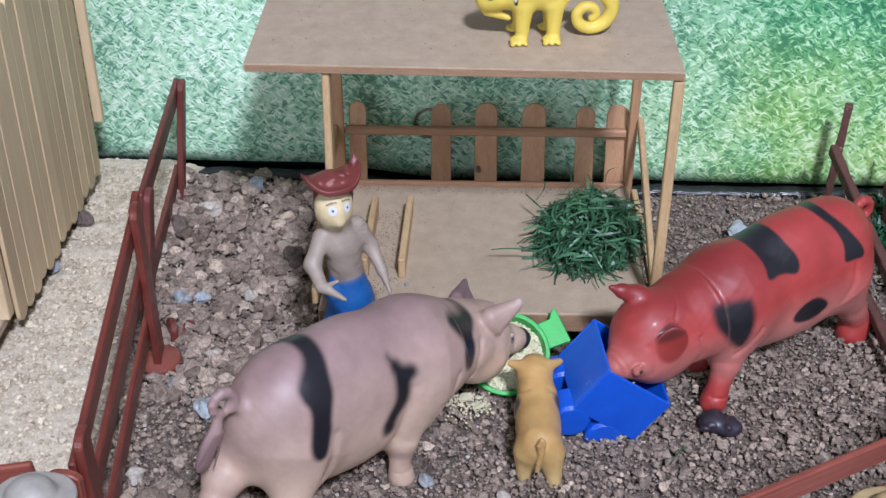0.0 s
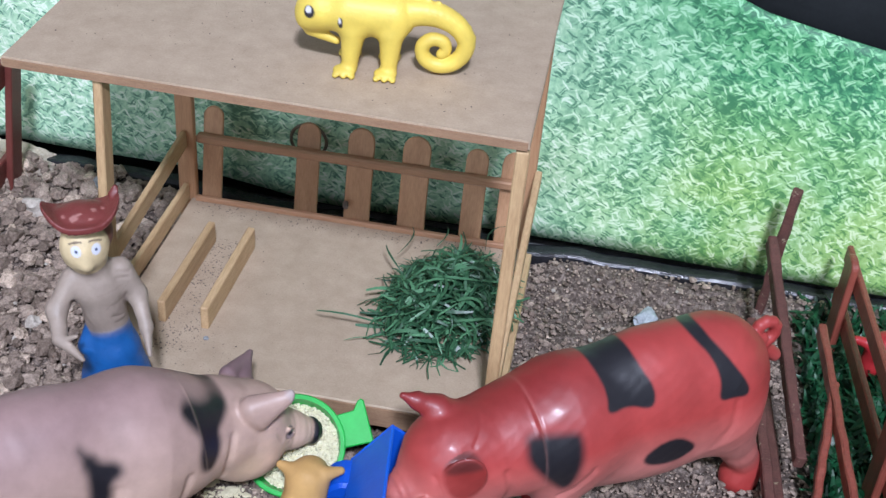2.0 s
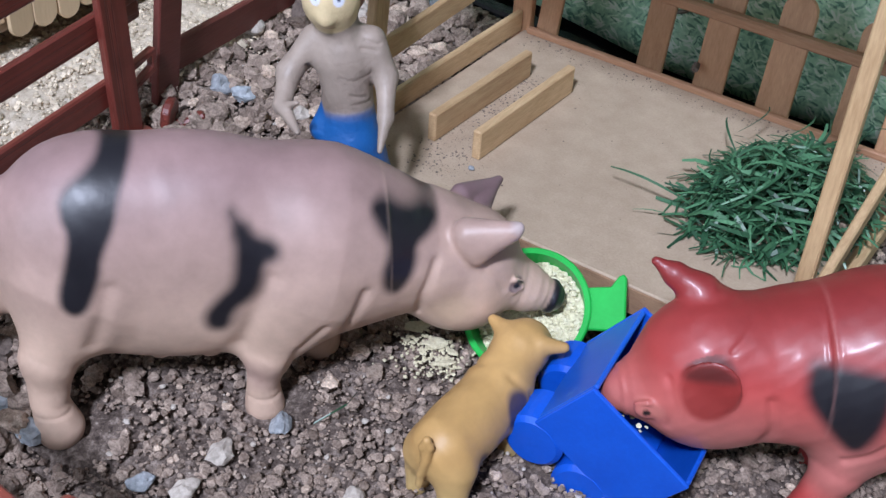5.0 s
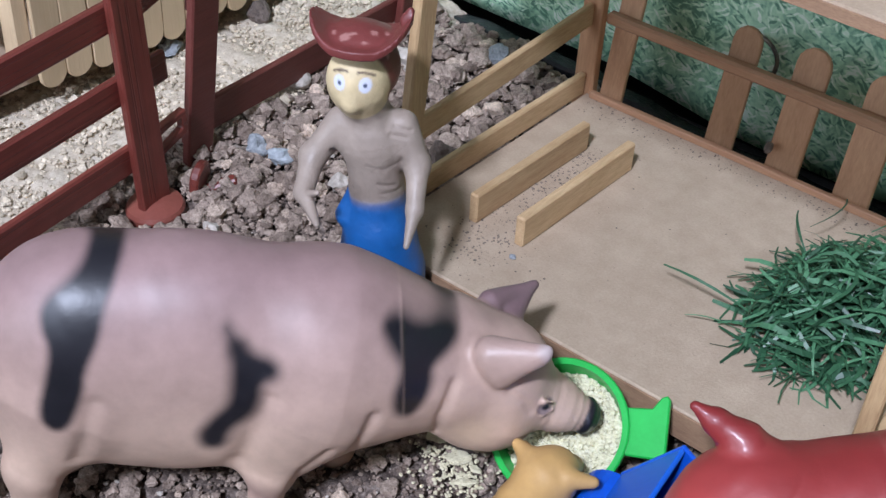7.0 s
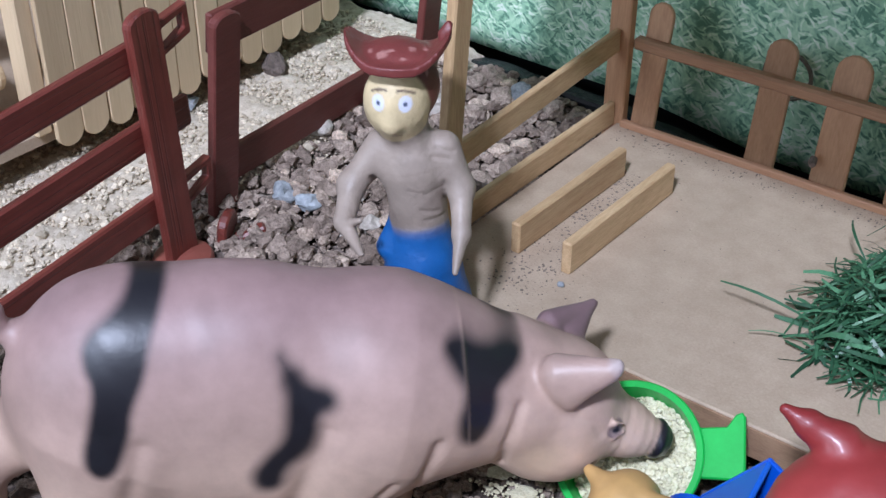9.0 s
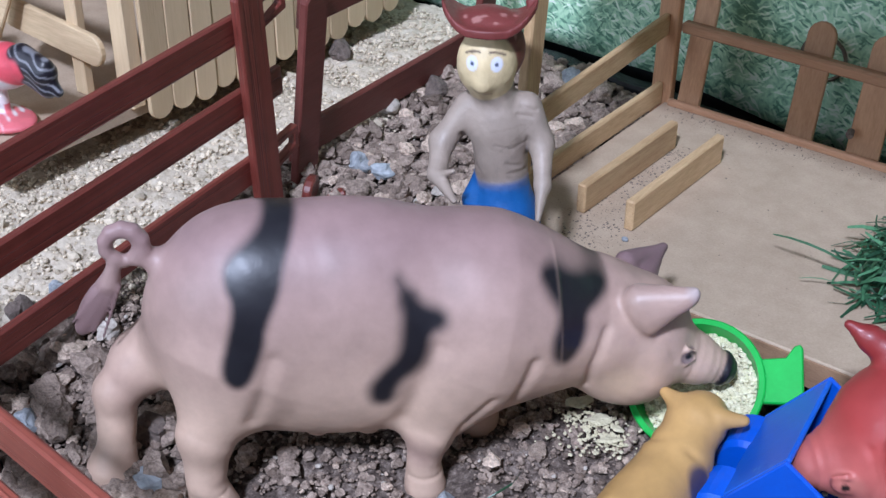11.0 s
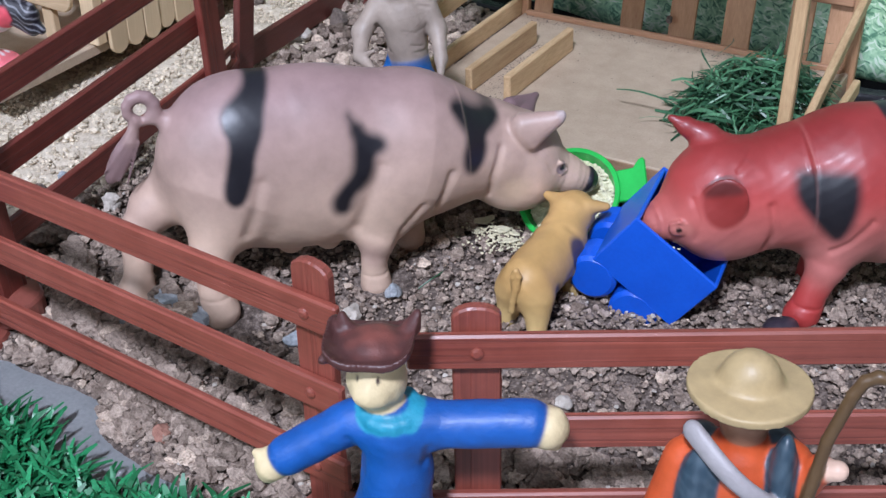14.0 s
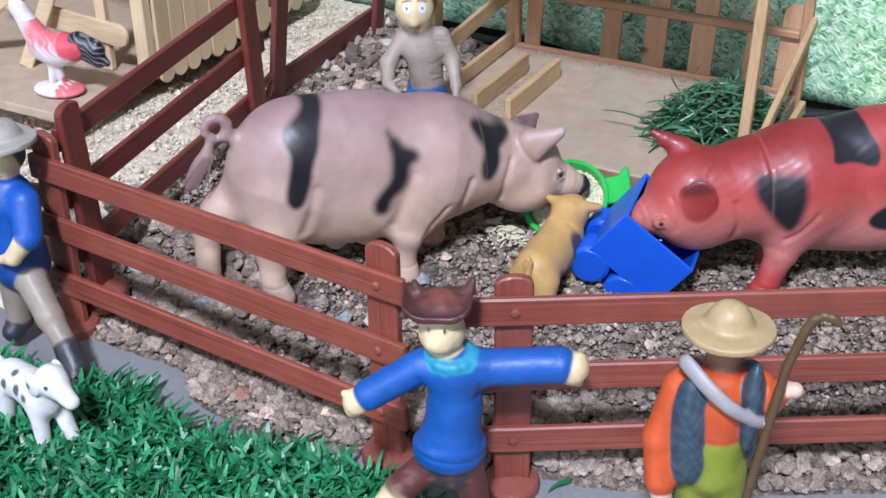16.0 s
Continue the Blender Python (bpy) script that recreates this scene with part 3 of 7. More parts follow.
def soil_edge(x):
    """Where the soil ends on the bare grey slab."""
    return np.interp(x, (-0.2, -0.058, -0.045, -0.02, 0.0, 0.02, 0.05, 0.08, 0.11, 0.14, 0.16, 0.2, 0.3), (0.293, 0.291, 0.278, 0.272, 0.2705, 0.278, 0.283, 0.294, 0.300, 0.313, 0.323, 0.345, 0.40))


def ground_height(x, y):
    def step(v):
        v = np.clip(v, 0, 1)
        return v * v * (3 - 2 * v)
    z = 0.004 + 0.011 * step((-0.02 - x) / 0.10) * step((y - 0.29) / 0.09)
    z = z + 0.004 * step((y - 0.32) / 0.06) * step((0.12 - x) / 0.1)
    z = z + 0.005 * step((-0.12 - x) / 0.04) * step((y - 0.31) / 0.05)
    z = z + 0.0065 * step((y - 0.578) / 0.024) * step((x - 0.096) / 0.02)
    return z * step((y - soil_edge(x)) / 0.012 + 0.3)


# ---------------------------------------------------------------- the room and the base
def slab(name, lo, hi, mat, label, category, bevel=0.0):
    bm = box(bmesh.new(), lo, hi, bevel)
    return tagged(part(name, bm, mat), label, category, kind="structure")


slab("wall_south", (-2.6, -2.65, -0.75), (2.6, -2.55, 1.75), M_ROOM, "plain off-white plaster room wall", "wall")
slab("wall_north", (-2.6, 1.55, -0.75), (2.6, 1.65, 1.75), M_ROOM, "plain off-white plaster room wall", "wall")
slab("wall_west", (-2.7, -2.55, -0.75), (-2.6, 1.55, 1.75), M_ROOM, "plain off-white plaster room wall", "wall")
slab("wall_east", (2.6, -2.55, -0.75), (2.7, 1.55, 1.75), M_ROOM, "plain off-white plaster room wall", "wall")
# unseen window frame, added to go with the fill light
window = thing("added_window_1", "unseen window frame added round the fill light", "window", kind="structure")
for lo, hi in (((-1.50, -2.548, 0.16), (-1.45, -2.52, 1.56)), ((0.75, -2.548, 0.16), (0.80, -2.52, 1.56)), ((-1.449, -2.548, 0.16), (0.749, -2.52, 0.20)), ((-1.449, -2.548, 1.52), (0.749, -2.52, 1.56))):
    part("added_frame", box(bmesh.new(), lo, hi, 0.002), M_ROOM, window)
slab("ceiling", (-2.7, -2.65, 1.751), (2.7, 1.65, 1.85), M_ROOM, "plain off-white room ceiling", "ceiling")
slab("floor", (-2.7, -2.65, -0.85), (2.7, 1.65, -0.751), M_FLOORROOM, "grey tiled room floor", "floor")
slab("table_top", (-0.75, -0.05, -0.05), (0.75, 0.75, -0.0125), M_TABLE, "dark table top under the model farm", "table", 0.003)
slab("base_slab", (-0.50, 0.02, -0.012), (0.52, 0.635, 0.0), M_SLAB, "smooth grey base slab of the model farm", "base", 0.001)


def backdrop():
    nx, nz = 90, 16
    bm = bmesh.new()
    rows = []
    for j in range(nz + 1):
        row = []
        for i in range(nx + 1):
            x = -0.48 + 0.98 * i / nx
            top = 0.150 - 0.20 * max(0.0, x - 0.13) + 0.0025 * noise.noise((x * 14, 0, 3)) + (0.02 if x < 0.1 else 0.02 * max(0.0, 1 - (x - 0.1) / 0.08))
            foot = 0.012 + 0.0085 * min(1.0, max(0.0, (-0.01 - x) / 0.06))
            z = foot + (top - foot) * j / nz
            y = 0.6165 - 0.012 * x + 0.0022 * noise.noise((x * 9, z * 12, 1.7)) + 0.01 * z
            row.append(bm.verts.new((x, y, z)))
        rows.append(row)
    for a, b in zip(rows, rows[1:]):
        for i in range(nx):
            bm.faces.new((a[i], a[i + 1], b[i + 1], b[i]))
    geom = bmesh.ops.extrude_face_region(bm, geom=bm.faces[:])
    for v in geom["geom"]:
        if isinstance(v, bmesh.types.BMVert):
            v.co.y += 0.0008
    bmesh.ops.recalc_face_normals(bm, faces=bm.faces[:])
    return tagged(part("backdrop", bm, M_PRINT, smooth=True), "green lawn photograph printed on a hanging banner", "backdrop", kind="structure")


backdrop()
slab("backing_board", (-0.50, 0.632, 0.0), (0.52, 0.637, 0.34), M_DARK, "glossy black board behind the printed banner", "board", 0.001)
bm = box(bmesh.new(), (-0.49, 0.604, 0.0), (0.51, 0.614, 0.0115), 0.003, seg=3)
bmesh.ops.subdivide_edges(bm, edges=[e for e in bm.edges if e.calc_length() > 0.5], cuts=160)
for v in bm.verts:
    if v.co.z > 0.005:
        v.co.z += 0.0075 * min(1.0, max(0.0, (-0.01 - v.co.x) / 0.06))
        v.co += Vector((0, 0.0018 * noise.noise((v.co.x * 55, 1, 0)), 0.0024 * noise.noise((v.co.x * 45, 0, 3))))
tagged(part("baseboard", bm, M_BLACK, smooth=False), "shiny black plastic trim along the foot of the banner", "trim", kind="structure")


def soil():
    step = 0.0016
    xs, ys = np.arange(-0.46, 0.48, step), np.arange(0.264, 0.612, step)
    X, Y = np.meshgrid(xs, ys)
    Z = ground_height(X, Y)
    flat = np.stack([X.ravel(), Y.ravel(), Z.ravel()], 1)
    for i, (x, y, z) in enumerate(flat):
        edge = y - float(soil_edge(x)) - 0.002 * noise.noise((x * 120, 0.3, 0))
        amp = min(1.0, max(0.0, edge / 0.012))
        dz = 0.0022 * noise.noise((x * 90, y * 90, 0)) + 0.0013 * noise.noise((x * 260, y * 260, 5)) + 0.0016 * noise.noise((x * 520, y * 520, 9))
        flat[i, 2] = z + amp * (dz * (1.0 if x > -0.137 else 0.7) - (0.0016 if x > -0.137 else 0.0)) if edge > 0 else min(z, 0.001) + edge * 0.8
    n, w = len(ys), len(xs)
    I = np.arange(n * w).reshape(n, w)
    Q = np.stack([I[:-1, :-1], I[:-1, 1:], I[1:, 1:], I[1:, :-1]], -1).reshape(-1, 4)
    me = bpy.data.meshes.new("ground")
    me.from_pydata(flat.tolist(), [], Q.tolist())
    me.shade_smooth()
    me.materials.append(M_SOIL)
    return tagged(new("ground", me), "dry brown crumbly soil with pale sand beside the barn", "ground", kind="structure")


soil()


def lump_kinds(count, level, rough, seed):
    """A few ragged lumps, as (vertices, faces), about one unit across."""
    out = []
    for s in range(count):
        bm = bmesh.new()
        bmesh.ops.create_icosphere(bm, subdivisions=level, radius=1.0)
        for v in bm.verts:
            p = v.co.copy()
            k = 1 + rough * noise.noise(p * 1.3 + Vector((seed + 7.1 * s, 0, 0))) + 0.45 * rough * noise.noise(p * 3.1 + Vector((0, seed + 3.3 * s, 0)))
            v.co = p * k
        cut = random.Random(seed * 10 + s)
        for _ in range(7):
            n = Vector((cut.gauss(0, 1), cut.gauss(0, 1), cut.gauss(0, 1))).normalized()
            h = cut.uniform(0.55, 0.9)
            for v in bm.verts:
                over = v.co.dot(n) - h
                if over > 0:
                    v.co -= n * over
        if level > 1:
            for v in bm.verts:
                v.co *= 1 + 0.16 * noise.noise(v.co * 4 + Vector((s, seed, 0))) + 0.10 * noise.noise(v.co * 9 + Vector((seed, s, 0)))
        bm.verts.index_update()
        out.append((np.array([v.co[:] for v in bm.verts]), np.array([[v.index for v in f.verts] for f in bm.faces])))
        bm.free()
    return out


def turn_matrix(rng):
    q = rng.normal(size=4)
    q /= np.linalg.norm(q)
    w, x, y, z = q
    return np.array([[1 - 2 * (y * y + z * z), 2 * (x * y - z * w), 2 * (x * z + y * w)], [2 * (x * y + z * w), 1 - 2 * (x * x + z * z), 2 * (y * z - x * w)], [2 * (x * z - y * w), 2 * (y * z + x * w), 1 - 2 * (x * x + y * y)]])


def scatter(name, kinds, places, mat, label, category, seed, smooth=False):
    rng = np.random.default_rng(seed)
    VV, FF, base = [], [], 0
    for x, y, z, r in places:
        V, F = kinds[rng.integers(len(kinds))]
        S = V @ turn_matrix(rng).T * r * np.array([1, 1, rng.uniform(0.6, 0.9)])
        VV.append(S + (x, y, z))
        FF.append(F + base)
        base += len(V)
    me = bpy.data.meshes.new(name)
    me.from_pydata(np.concatenate(VV).tolist(), [], np.concatenate(FF).tolist())
    if smooth:
        me.shade_smooth()
    me.materials.append(mat)
    return tagged(new(name, me), label, category, kind="stuff")


def clod_places(rng, n, x0, x1, y0, y1, r0, r1, power, keep):
    out = []
    while len(out) < n:
        x, y = rng.uniform(x0, x1), rng.uniform(y0, y1)
        r = r0 + (r1 - r0) * rng.random() ** power
        if keep(x, y, r):
            out.append((x, y, float(ground_height(np.array(x), np.array(y))) + r * rng.uniform(0.05, 0.75), r))
    return out


SAND_X = lambda y: -0.137 + 0.008 * math.sin(y * 37) - (0.012 if y > 0.52 else 0.0)
under_hut = lambda x, y: -0.056 < x < 0.102 and y > 0.458
rng = np.random.default_rng(11)
FEET = ((-0.1205, 0.438), (-0.1085, 0.308), (-0.1125, 0.2945), (0.0375, 0.2805), (0.08, 0.287), (-0.042, 0.340), (-0.0075, 0.381))
clear_of_feet = lambda x, y, r: all(math.hypot(x - a, y - b) > 0.0095 + r for a, b in FEET)
on_soil = lambda x, y, r: clear_of_feet(x, y, r) and x > SAND_X(y) and not (under_hut(x, y) and r > 0.002) and y > soil_edge(x) + 0.3 * r
front = lambda x, y, r: on_soil(x, y, r) and y < soil_edge(x) + 0.034
places = clod_places(rng, 1500, -0.145, 0.0, 0.41, 0.603, 0.0014, 0.0046, 2.2, on_soil)
places += clod_places(rng, 1500, -0.12, 0.22, 0.268, 0.385, 0.0013, 0.0032, 1.6, front)
places += clod_places(rng, 330, -0.14, -0.05, 0.29, 0.36, 0.0018, 0.0050, 1.8, on_soil)
places += clod_places(rng, 500, -0.12, 0.22, 0.28, 0.335, 0.0016, 0.0042, 2.2, on_soil)
places += clod_places(rng, 420, -0.10, 0.24, 0.335, 0.462, 0.0014, 0.0032, 3.2, on_soil)
scatter("soil_clods", lump_kinds(10, 3, 0.55, 2.0), [(x, y, z + 0.25 * r, r) for x, y, z, r in places], M_CLOD, "loose dry brown soil clods", "soil", 3)
places = clod_places(rng, 2400, -0.145, 0.0, 0.41, 0.603, 0.0008, 0.0022, 2.0, on_soil)
places += clod_places(rng, 8000, -0.145, 0.24, 0.27, 0.462, 0.0006, 0.0017, 2.0, on_soil)
places += clod_places(rng, 1800, 0.09, 0.24, 0.44, 0.603, 0.0006, 0.0020, 2.4, on_soil)
scatter("soil_crumbs", lump_kinds(10, 2, 0.6, 12.0), places, M_CLOD, "dry brown soil crumbs", "soil", 13)
places = clod_places(rng, 17000, -0.145, 0.23, 0.27, 0.475, 0.0003, 0.0009, 1.6, on_soil)
places += clod_places(rng, 6000, -0.145, 0.0, 0.45, 0.603, 0.0003, 0.0010, 1.6, on_soil)
places += clod_places(rng, 5000, 0.09, 0.23, 0.46, 0.603, 0.0003, 0.0009, 1.6, on_soil)
scatter("soil_grains", lump_kinds(8, 1, 0.6, 22.0), [(x, y, z - 0.0008 + 0.0010 * rng.random(), r) for x, y, z, r in places], M_CLOD, "fine dry soil grains", "soil", 23)
on_sand = lambda x, y, r: x < SAND_X(y) + 0.004 + 0.006 * (r < 0.0008)
places = clod_places(rng, 14000, -0.30, -0.12, 0.30, 0.603, 0.00025, 0.0009, 2.0, on_sand)
places += clod_places(rng, 650, -0.30, -0.12, 0.30, 0.603, 0.0008, 0.0028, 2.4, on_sand)
places += clod_places(rng, 6500, -0.24, -0.12, 0.32, 0.603, 0.0005, 0.0014, 1.6, on_sand)
scatter("sand_grains", lump_kinds(6, 1, 0.5, 9.0), places, M_SANDGRAIN, "pale coarse sand grains and grit", "sand", 4)
pale = clod_places(rng, 1100, -0.13, 0.23, 0.275, 0.600, 0.0003, 0.0013, 2.2, on_soil)
scatter("grit", lump_kinds(6, 1, 0.6, 5.0), [(x, y, z + 0.0009, r) for x, y, z, r in pale], M_STONE_PALE, "small pale grit among the soil", "grit", 5)


def stone(name, x, y, size, mat, label, seed, sink=0.20, level=3):
    bm = bmesh.new()
    bmesh.ops.create_icosphere(bm, subdivisions=level, radius=1.0)
    for v in bm.verts:
        p = v.co.copy()
        for a in range(6):
            n = Vector((math.sin(seed * 3 + a * 2.4), math.cos(seed * 5 + a * 1.7), 0.7 * math.sin(seed + a * 3.1))).normalized()
            p -= n * max(0.0, p.dot(n) - 0.72)
        k = 1 + 0.38 * noise.noise(p * 1.1 + Vector((seed, 0, 0))) + 0.14 * noise.noise(p * 2.9 + Vector((0, seed, 0))) + 0.06 * noise.noise(p * 8 + Vector((0, 0, seed)))
        v.co = Vector((p.x * size[0], p.y * size[1], p.z * size[2])) * k
    ob = part(name, bm, mat)
    z = float(ground_height(np.array(x), np.array(y))) + size[2] * (1 - 2 * sink) + 0.001
    ob.matrix_world = pose(x, y, z, 0, 0, seed * 57)
    return tagged(ob, label, "stone", "stones in the yard")


for x, y, s, mat, word in (
    (-0.101, 0.590, (5, 4, 4), M_STONE, "grey"), (-0.133, 0.543, (5.5, 5, 5), M_STONE_DARK, "dark brown"), (-0.094, 0.404, (7.5, 5, 4), M_STONE_BLUE, "pale blue-grey"),
    (-0.110, 0.483, (4.6, 3.2, 3.6), M_STONE_BLUE, "pale blue-grey"), (-0.119, 0.481, (4.2, 4, 4.5), M_STONE, "blue-grey"), (-0.110, 0.419, (3.5, 3, 2.5), M_STONE, "grey"),
    (-0.186, 0.500, (5, 6, 3), M_STONE, "pale grey"), (-0.073, 0.523, (6, 5.5, 6), M_STONE_DARK, "dark brown"), (0.157, 0.573, (7, 4.4, 4), M_STONE_BLUE, "pale blue-grey"),
    (-0.0704, 0.320, (5.5, 3.4, 3.2), M_STONE, "blue-grey"), (-0.139, 0.352, (5.5, 4.5, 5), M_STONE_DARK, "dark brown"), (-0.108, 0.328, (4, 3.5, 3.5), M_STONE, "grey"),
    (-0.1375, 0.364, (3.4, 3, 3.4), M_STONE, "blue-grey"), (-0.005, 0.343, (4, 3.2, 2.6), M_STONE_PALE, "pale"), (-0.006, 0.357, (4.4, 3.2, 2.6), M_STONE_PALE, "pale"),
    (0.031, 0.366, (3.6, 3, 2.4), M_STONE_PALE, "pale"), (-0.0158, 0.339, (3.6, 2.6, 2.4), M_STONE, "pale blue-grey"), (-0.0510, 0.3325, (5, 4.4, 3), M_STONE_BLUE, "pale blue-grey"), (-0.0665, 0.3335, (7, 3.4, 3), M_STONE_BLUE, "pale blue"), (-0.114, 0.363, (4, 3.4, 3.4), M_STONE_PALE, "cream"), (0.109, 0.522, (5, 3.4, 3), M_STONE, "grey"), (-0.088, 0.488, (4.2, 3.4, 3.2), M_STONE_PALE, "sandy"), (-0.097, 0.440, (4.0, 3.0, 3.0), M_STONE_PALE, "cream"), (-0.131, 0.395, (4.4, 3.6, 3.4), M_STONE_DARK, "brown"),
    (0.0, 0.374, (4.5, 3, 2.2), M_STONE, "grey-blue"), (-0.076, 0.345, (5.5, 4.5, 5), M_STONE_DARK, "dark brown"), (0.0855, 0.299, (3.0, 2.2, 2.2), M_STONE_PALE, "cream"),
    (-0.181, 0.541, (5.5, 5, 5), M_STONE_DARK, "dark brown"), (-0.120, 0.560, (6, 5, 5), M_STONE_PALE, "sandy"), (-0.140, 0.520, (7, 6, 5), M_STONE_PALE, "sandy"),
    (0.205, 0.562, (6, 4, 5), M_STONE_PALE, "yellowish"), (0.075, 0.350, (3.5, 3, 2.5), M_STONE_PALE, "pale"), (0.135, 0.340, (4, 3, 2.5), M_STONE_PALE, "pale"), (0.165, 0.395, (4, 3.2, 2.5), M_STONE_PALE, "pale"), (-0.0236, 0.2815, (3.6, 2.6, 2.4), M_STONE_RED, "reddish brown"),
):
    stone("stone", x, y, [v * 0.001 for v in s], mat, word + " rough stone lying on the soil", 13.0 * x + 31.0 * y)


# ---------------------------------------------------------------- artificial turf
def turf(name, count, keep, x0, x1, y0, y1, length, mat, label, seed, lift=0.001, width=0.0028):
    rng = np.random.default_rng(seed)
    VV, FF = [], []
    n = 0
    while n < count:
        x, y = rng.uniform(x0, x1), rng.uniform(y0, y1)
        if not keep(x, y):
            continue
        n += 1
        L, a, lean = length * rng.uniform(0.6, 1.25), rng.uniform(0, 2 * math.pi), rng.uniform(0.5, 1.9)
        d, s = np.array([math.cos(a), math.sin(a), 0]), np.array([-math.sin(a), math.cos(a), 0])
        w = width * rng.uniform(0.6, 1.3)
        base = np.array([x, y, lift])
        b = len(VV)
        twist = rng.uniform(-0.8, 0.8)
        for i, t in enumerate((0.0, 0.4, 0.75, 1.0)):
            c = base + d * L * lean * 0.55 * t * t + np.array([0, 0, L * (t - 0.30 * lean * t * t)])
            o = (s * math.cos(twist * t) + np.array([0, 0, math.sin(twist * t)])) * w * (1 - 0.75 * t * t) * 0.5
            VV += [c - o, c + o]
            if i:
                FF.append((b + 2 * i - 2, b + 2 * i - 1, b + 2 * i + 1, b + 2 * i))
    me = bpy.data.meshes.new(name)
    me.from_pydata(np.array(VV).tolist(), [], FF)
    me.materials.append(mat)
    return tagged(new(name, me), label, "turf", kind="stuff")


def turf_front(x):
    return 0.2625 + 0.004 * math.sin(x * 70) + 0.0055 * noise.noise((x * 60, 4, 0))


bm = box(bmesh.new(), (-0.40, 0.06, 0.0003), (0.072, 0.2575, 0.0016), 0.0004)
tagged(part("turf_mat", bm, M_TURF_BASE), "dark backing of the artificial turf mat", "turf mat", kind="structure")
turf("turf_blades", 10500, lambda x, y: y < turf_front(x) and (x < 0.068 or y < 0.255), -0.16, 0.075, 0.165, 0.275, 0.0120, M_TURF, "glossy bright green plastic turf blades", 21)
bm = box(bmesh.new(), (0.226, 0.30, 0.0003), (0.40, 0.603, 0.0066), 0.0004)
tagged(part("turf_mat_far", bm, M_TURF_BASE), "dark backing of the far artificial turf", "turf mat", kind="structure")
turf("turf_blades_far", 5000, lambda x, y: True, 0.224, 0.36, 0.40, 0.603, 0.009, M_TURF_FAR, "dull dark green plastic turf blades", 22, 0.006)


def loose_blade(label, pts, width, mat):
    bm = bmesh.new()
    rows = [(bm.verts.new(Vector(p) - Vector((0, width / 2, 0))), bm.verts.new(Vector(p) + Vector((0, width / 2, 0.0004)))) for p in pts]
    for a, b in zip(rows, rows[1:]):
        bm.faces.new((a[0], b[0], b[1], a[1]))
    made = bmesh.ops.extrude_face_region(bm, geom=bm.faces[:])
    for v in made["geom"]:
        if isinstance(v, bmesh.types.BMVert):
            v.co.z += 0.0003
    bmesh.ops.recalc_face_normals(bm, faces=bm.faces[:])
    return tagged(part("grass_blade", bm, mat), label, "grass blade", "stray grass blades")


loose_blade("stray green plastic grass blade on the grey slab", ((0.0925, 0.2900, 0.0006), (0.0945, 0.2925, 0.0022), (0.0975, 0.2975, 0.0010)), 0.0022, M_TURF)
loose_blade("thin green plastic thread on the soil", ((0.0075, 0.3790, 0.0105), (0.0100, 0.3830, 0.0125), (0.0115, 0.3880, 0.0130), (0.0105, 0.3935, 0.0125)), 0.0005, M_HEAP)
loose_blade("thin green plastic thread beside the blue cart", ((0.1000, 0.3880, 0.0085), (0.1030, 0.3920, 0.0100), (0.1055, 0.3960, 0.0100), (0.1080, 0.3975, 0.0090)), 0.0006, M_HEAP)


# ---------------------------------------------------------------- feeding shelter
X0, X1, Y0, Y1, ZF = -0.0525, 0.098, 0.4625, 0.578, 0.030
ROOF = 0.1455
hut = thing("feeding_shelter", "open MDF shelter with slat back and strip-wood posts", "shelter")
hut_floor = part("floor", box(bmesh.new(), (X0, Y0, 0.0205), (X1, Y1, ZF), 0.0005), M_MDF, hut, "MDF floor board")
part("floor_edge", box(bmesh.new(), (X0 + 0.0006, Y0 - 0.0006, 0.0207), (X1 - 0.0006, Y0 - 0.00005, ZF - 0.0006), 0.0001), M_MDF_EDGE, hut_floor, "sawn brown board edge")
for x in (X0 + 0.006, X1 - 0.006):
    part("batten", box(bmesh.new(), (x - 0.004, Y0 + 0.004, 0.002), (x + 0.004, Y1 - 0.003, 0.0204), 0.0004), M_WOOD, hut)


def roof_board():
    bm = bmesh.new()
    pts = [(-0.0788, 0.4755), (0.1033, 0.4712), (0.1020, 0.607), (-0.0795, 0.604)]
    verts = [[bm.verts.new((x, y, z)) for x, y in pts] for z in (ROOF - 0.004, ROOF)]
    faces = [bm.faces.new(verts[0][::-1]), bm.faces.new(verts[1])]
    for i in range(4):
        faces.append(bm.faces.new((verts[0][i], verts[0][(i + 1) % 4], verts[1][(i + 1) % 4], verts[1][i])))
    bmesh.ops.bevel(bm, geom=bm.edges[:], offset=0.0006, segments=2, affect="EDGES")
    return part("roof", bm, M_MDF, hut, "flat dusty MDF roof board")


hut_roof = roof_board()
part("roof_edge", bar(bmesh.new(), (-0.0780, 0.47525, ROOF - 0.002), (0.1027, 0.47098, ROOF - 0.002), 0.0006, 0.0030, 0.0001), M_MDF_EDGE, hut_roof, "sawn brown board edge")
UNDER = ROOF - 0.0041
part("post", bar(bmesh.new(), (-0.0449, 0.4662, 0.006), (-0.0449, 0.4796, UNDER - 0.0005), 0.0033, 0.0075, 0.0005, (0, 1, 0)), M_WOOD, hut)
part("post", bar(bmesh.new(), (0.0995, 0.4700, 0.012), (0.1012, 0.4735, UNDER - 0.0004), 0.0045, 0.0040, 0.0005, (0, 1, 0)), M_WOOD, hut)
part("post", bar(bmesh.new(), (-0.0545, 0.5800, 0.010), (-0.0545, 0.5800, UNDER), 0.0080, 0.0040, 0.0005, (0, 1, 0)), M_PICKET, hut)
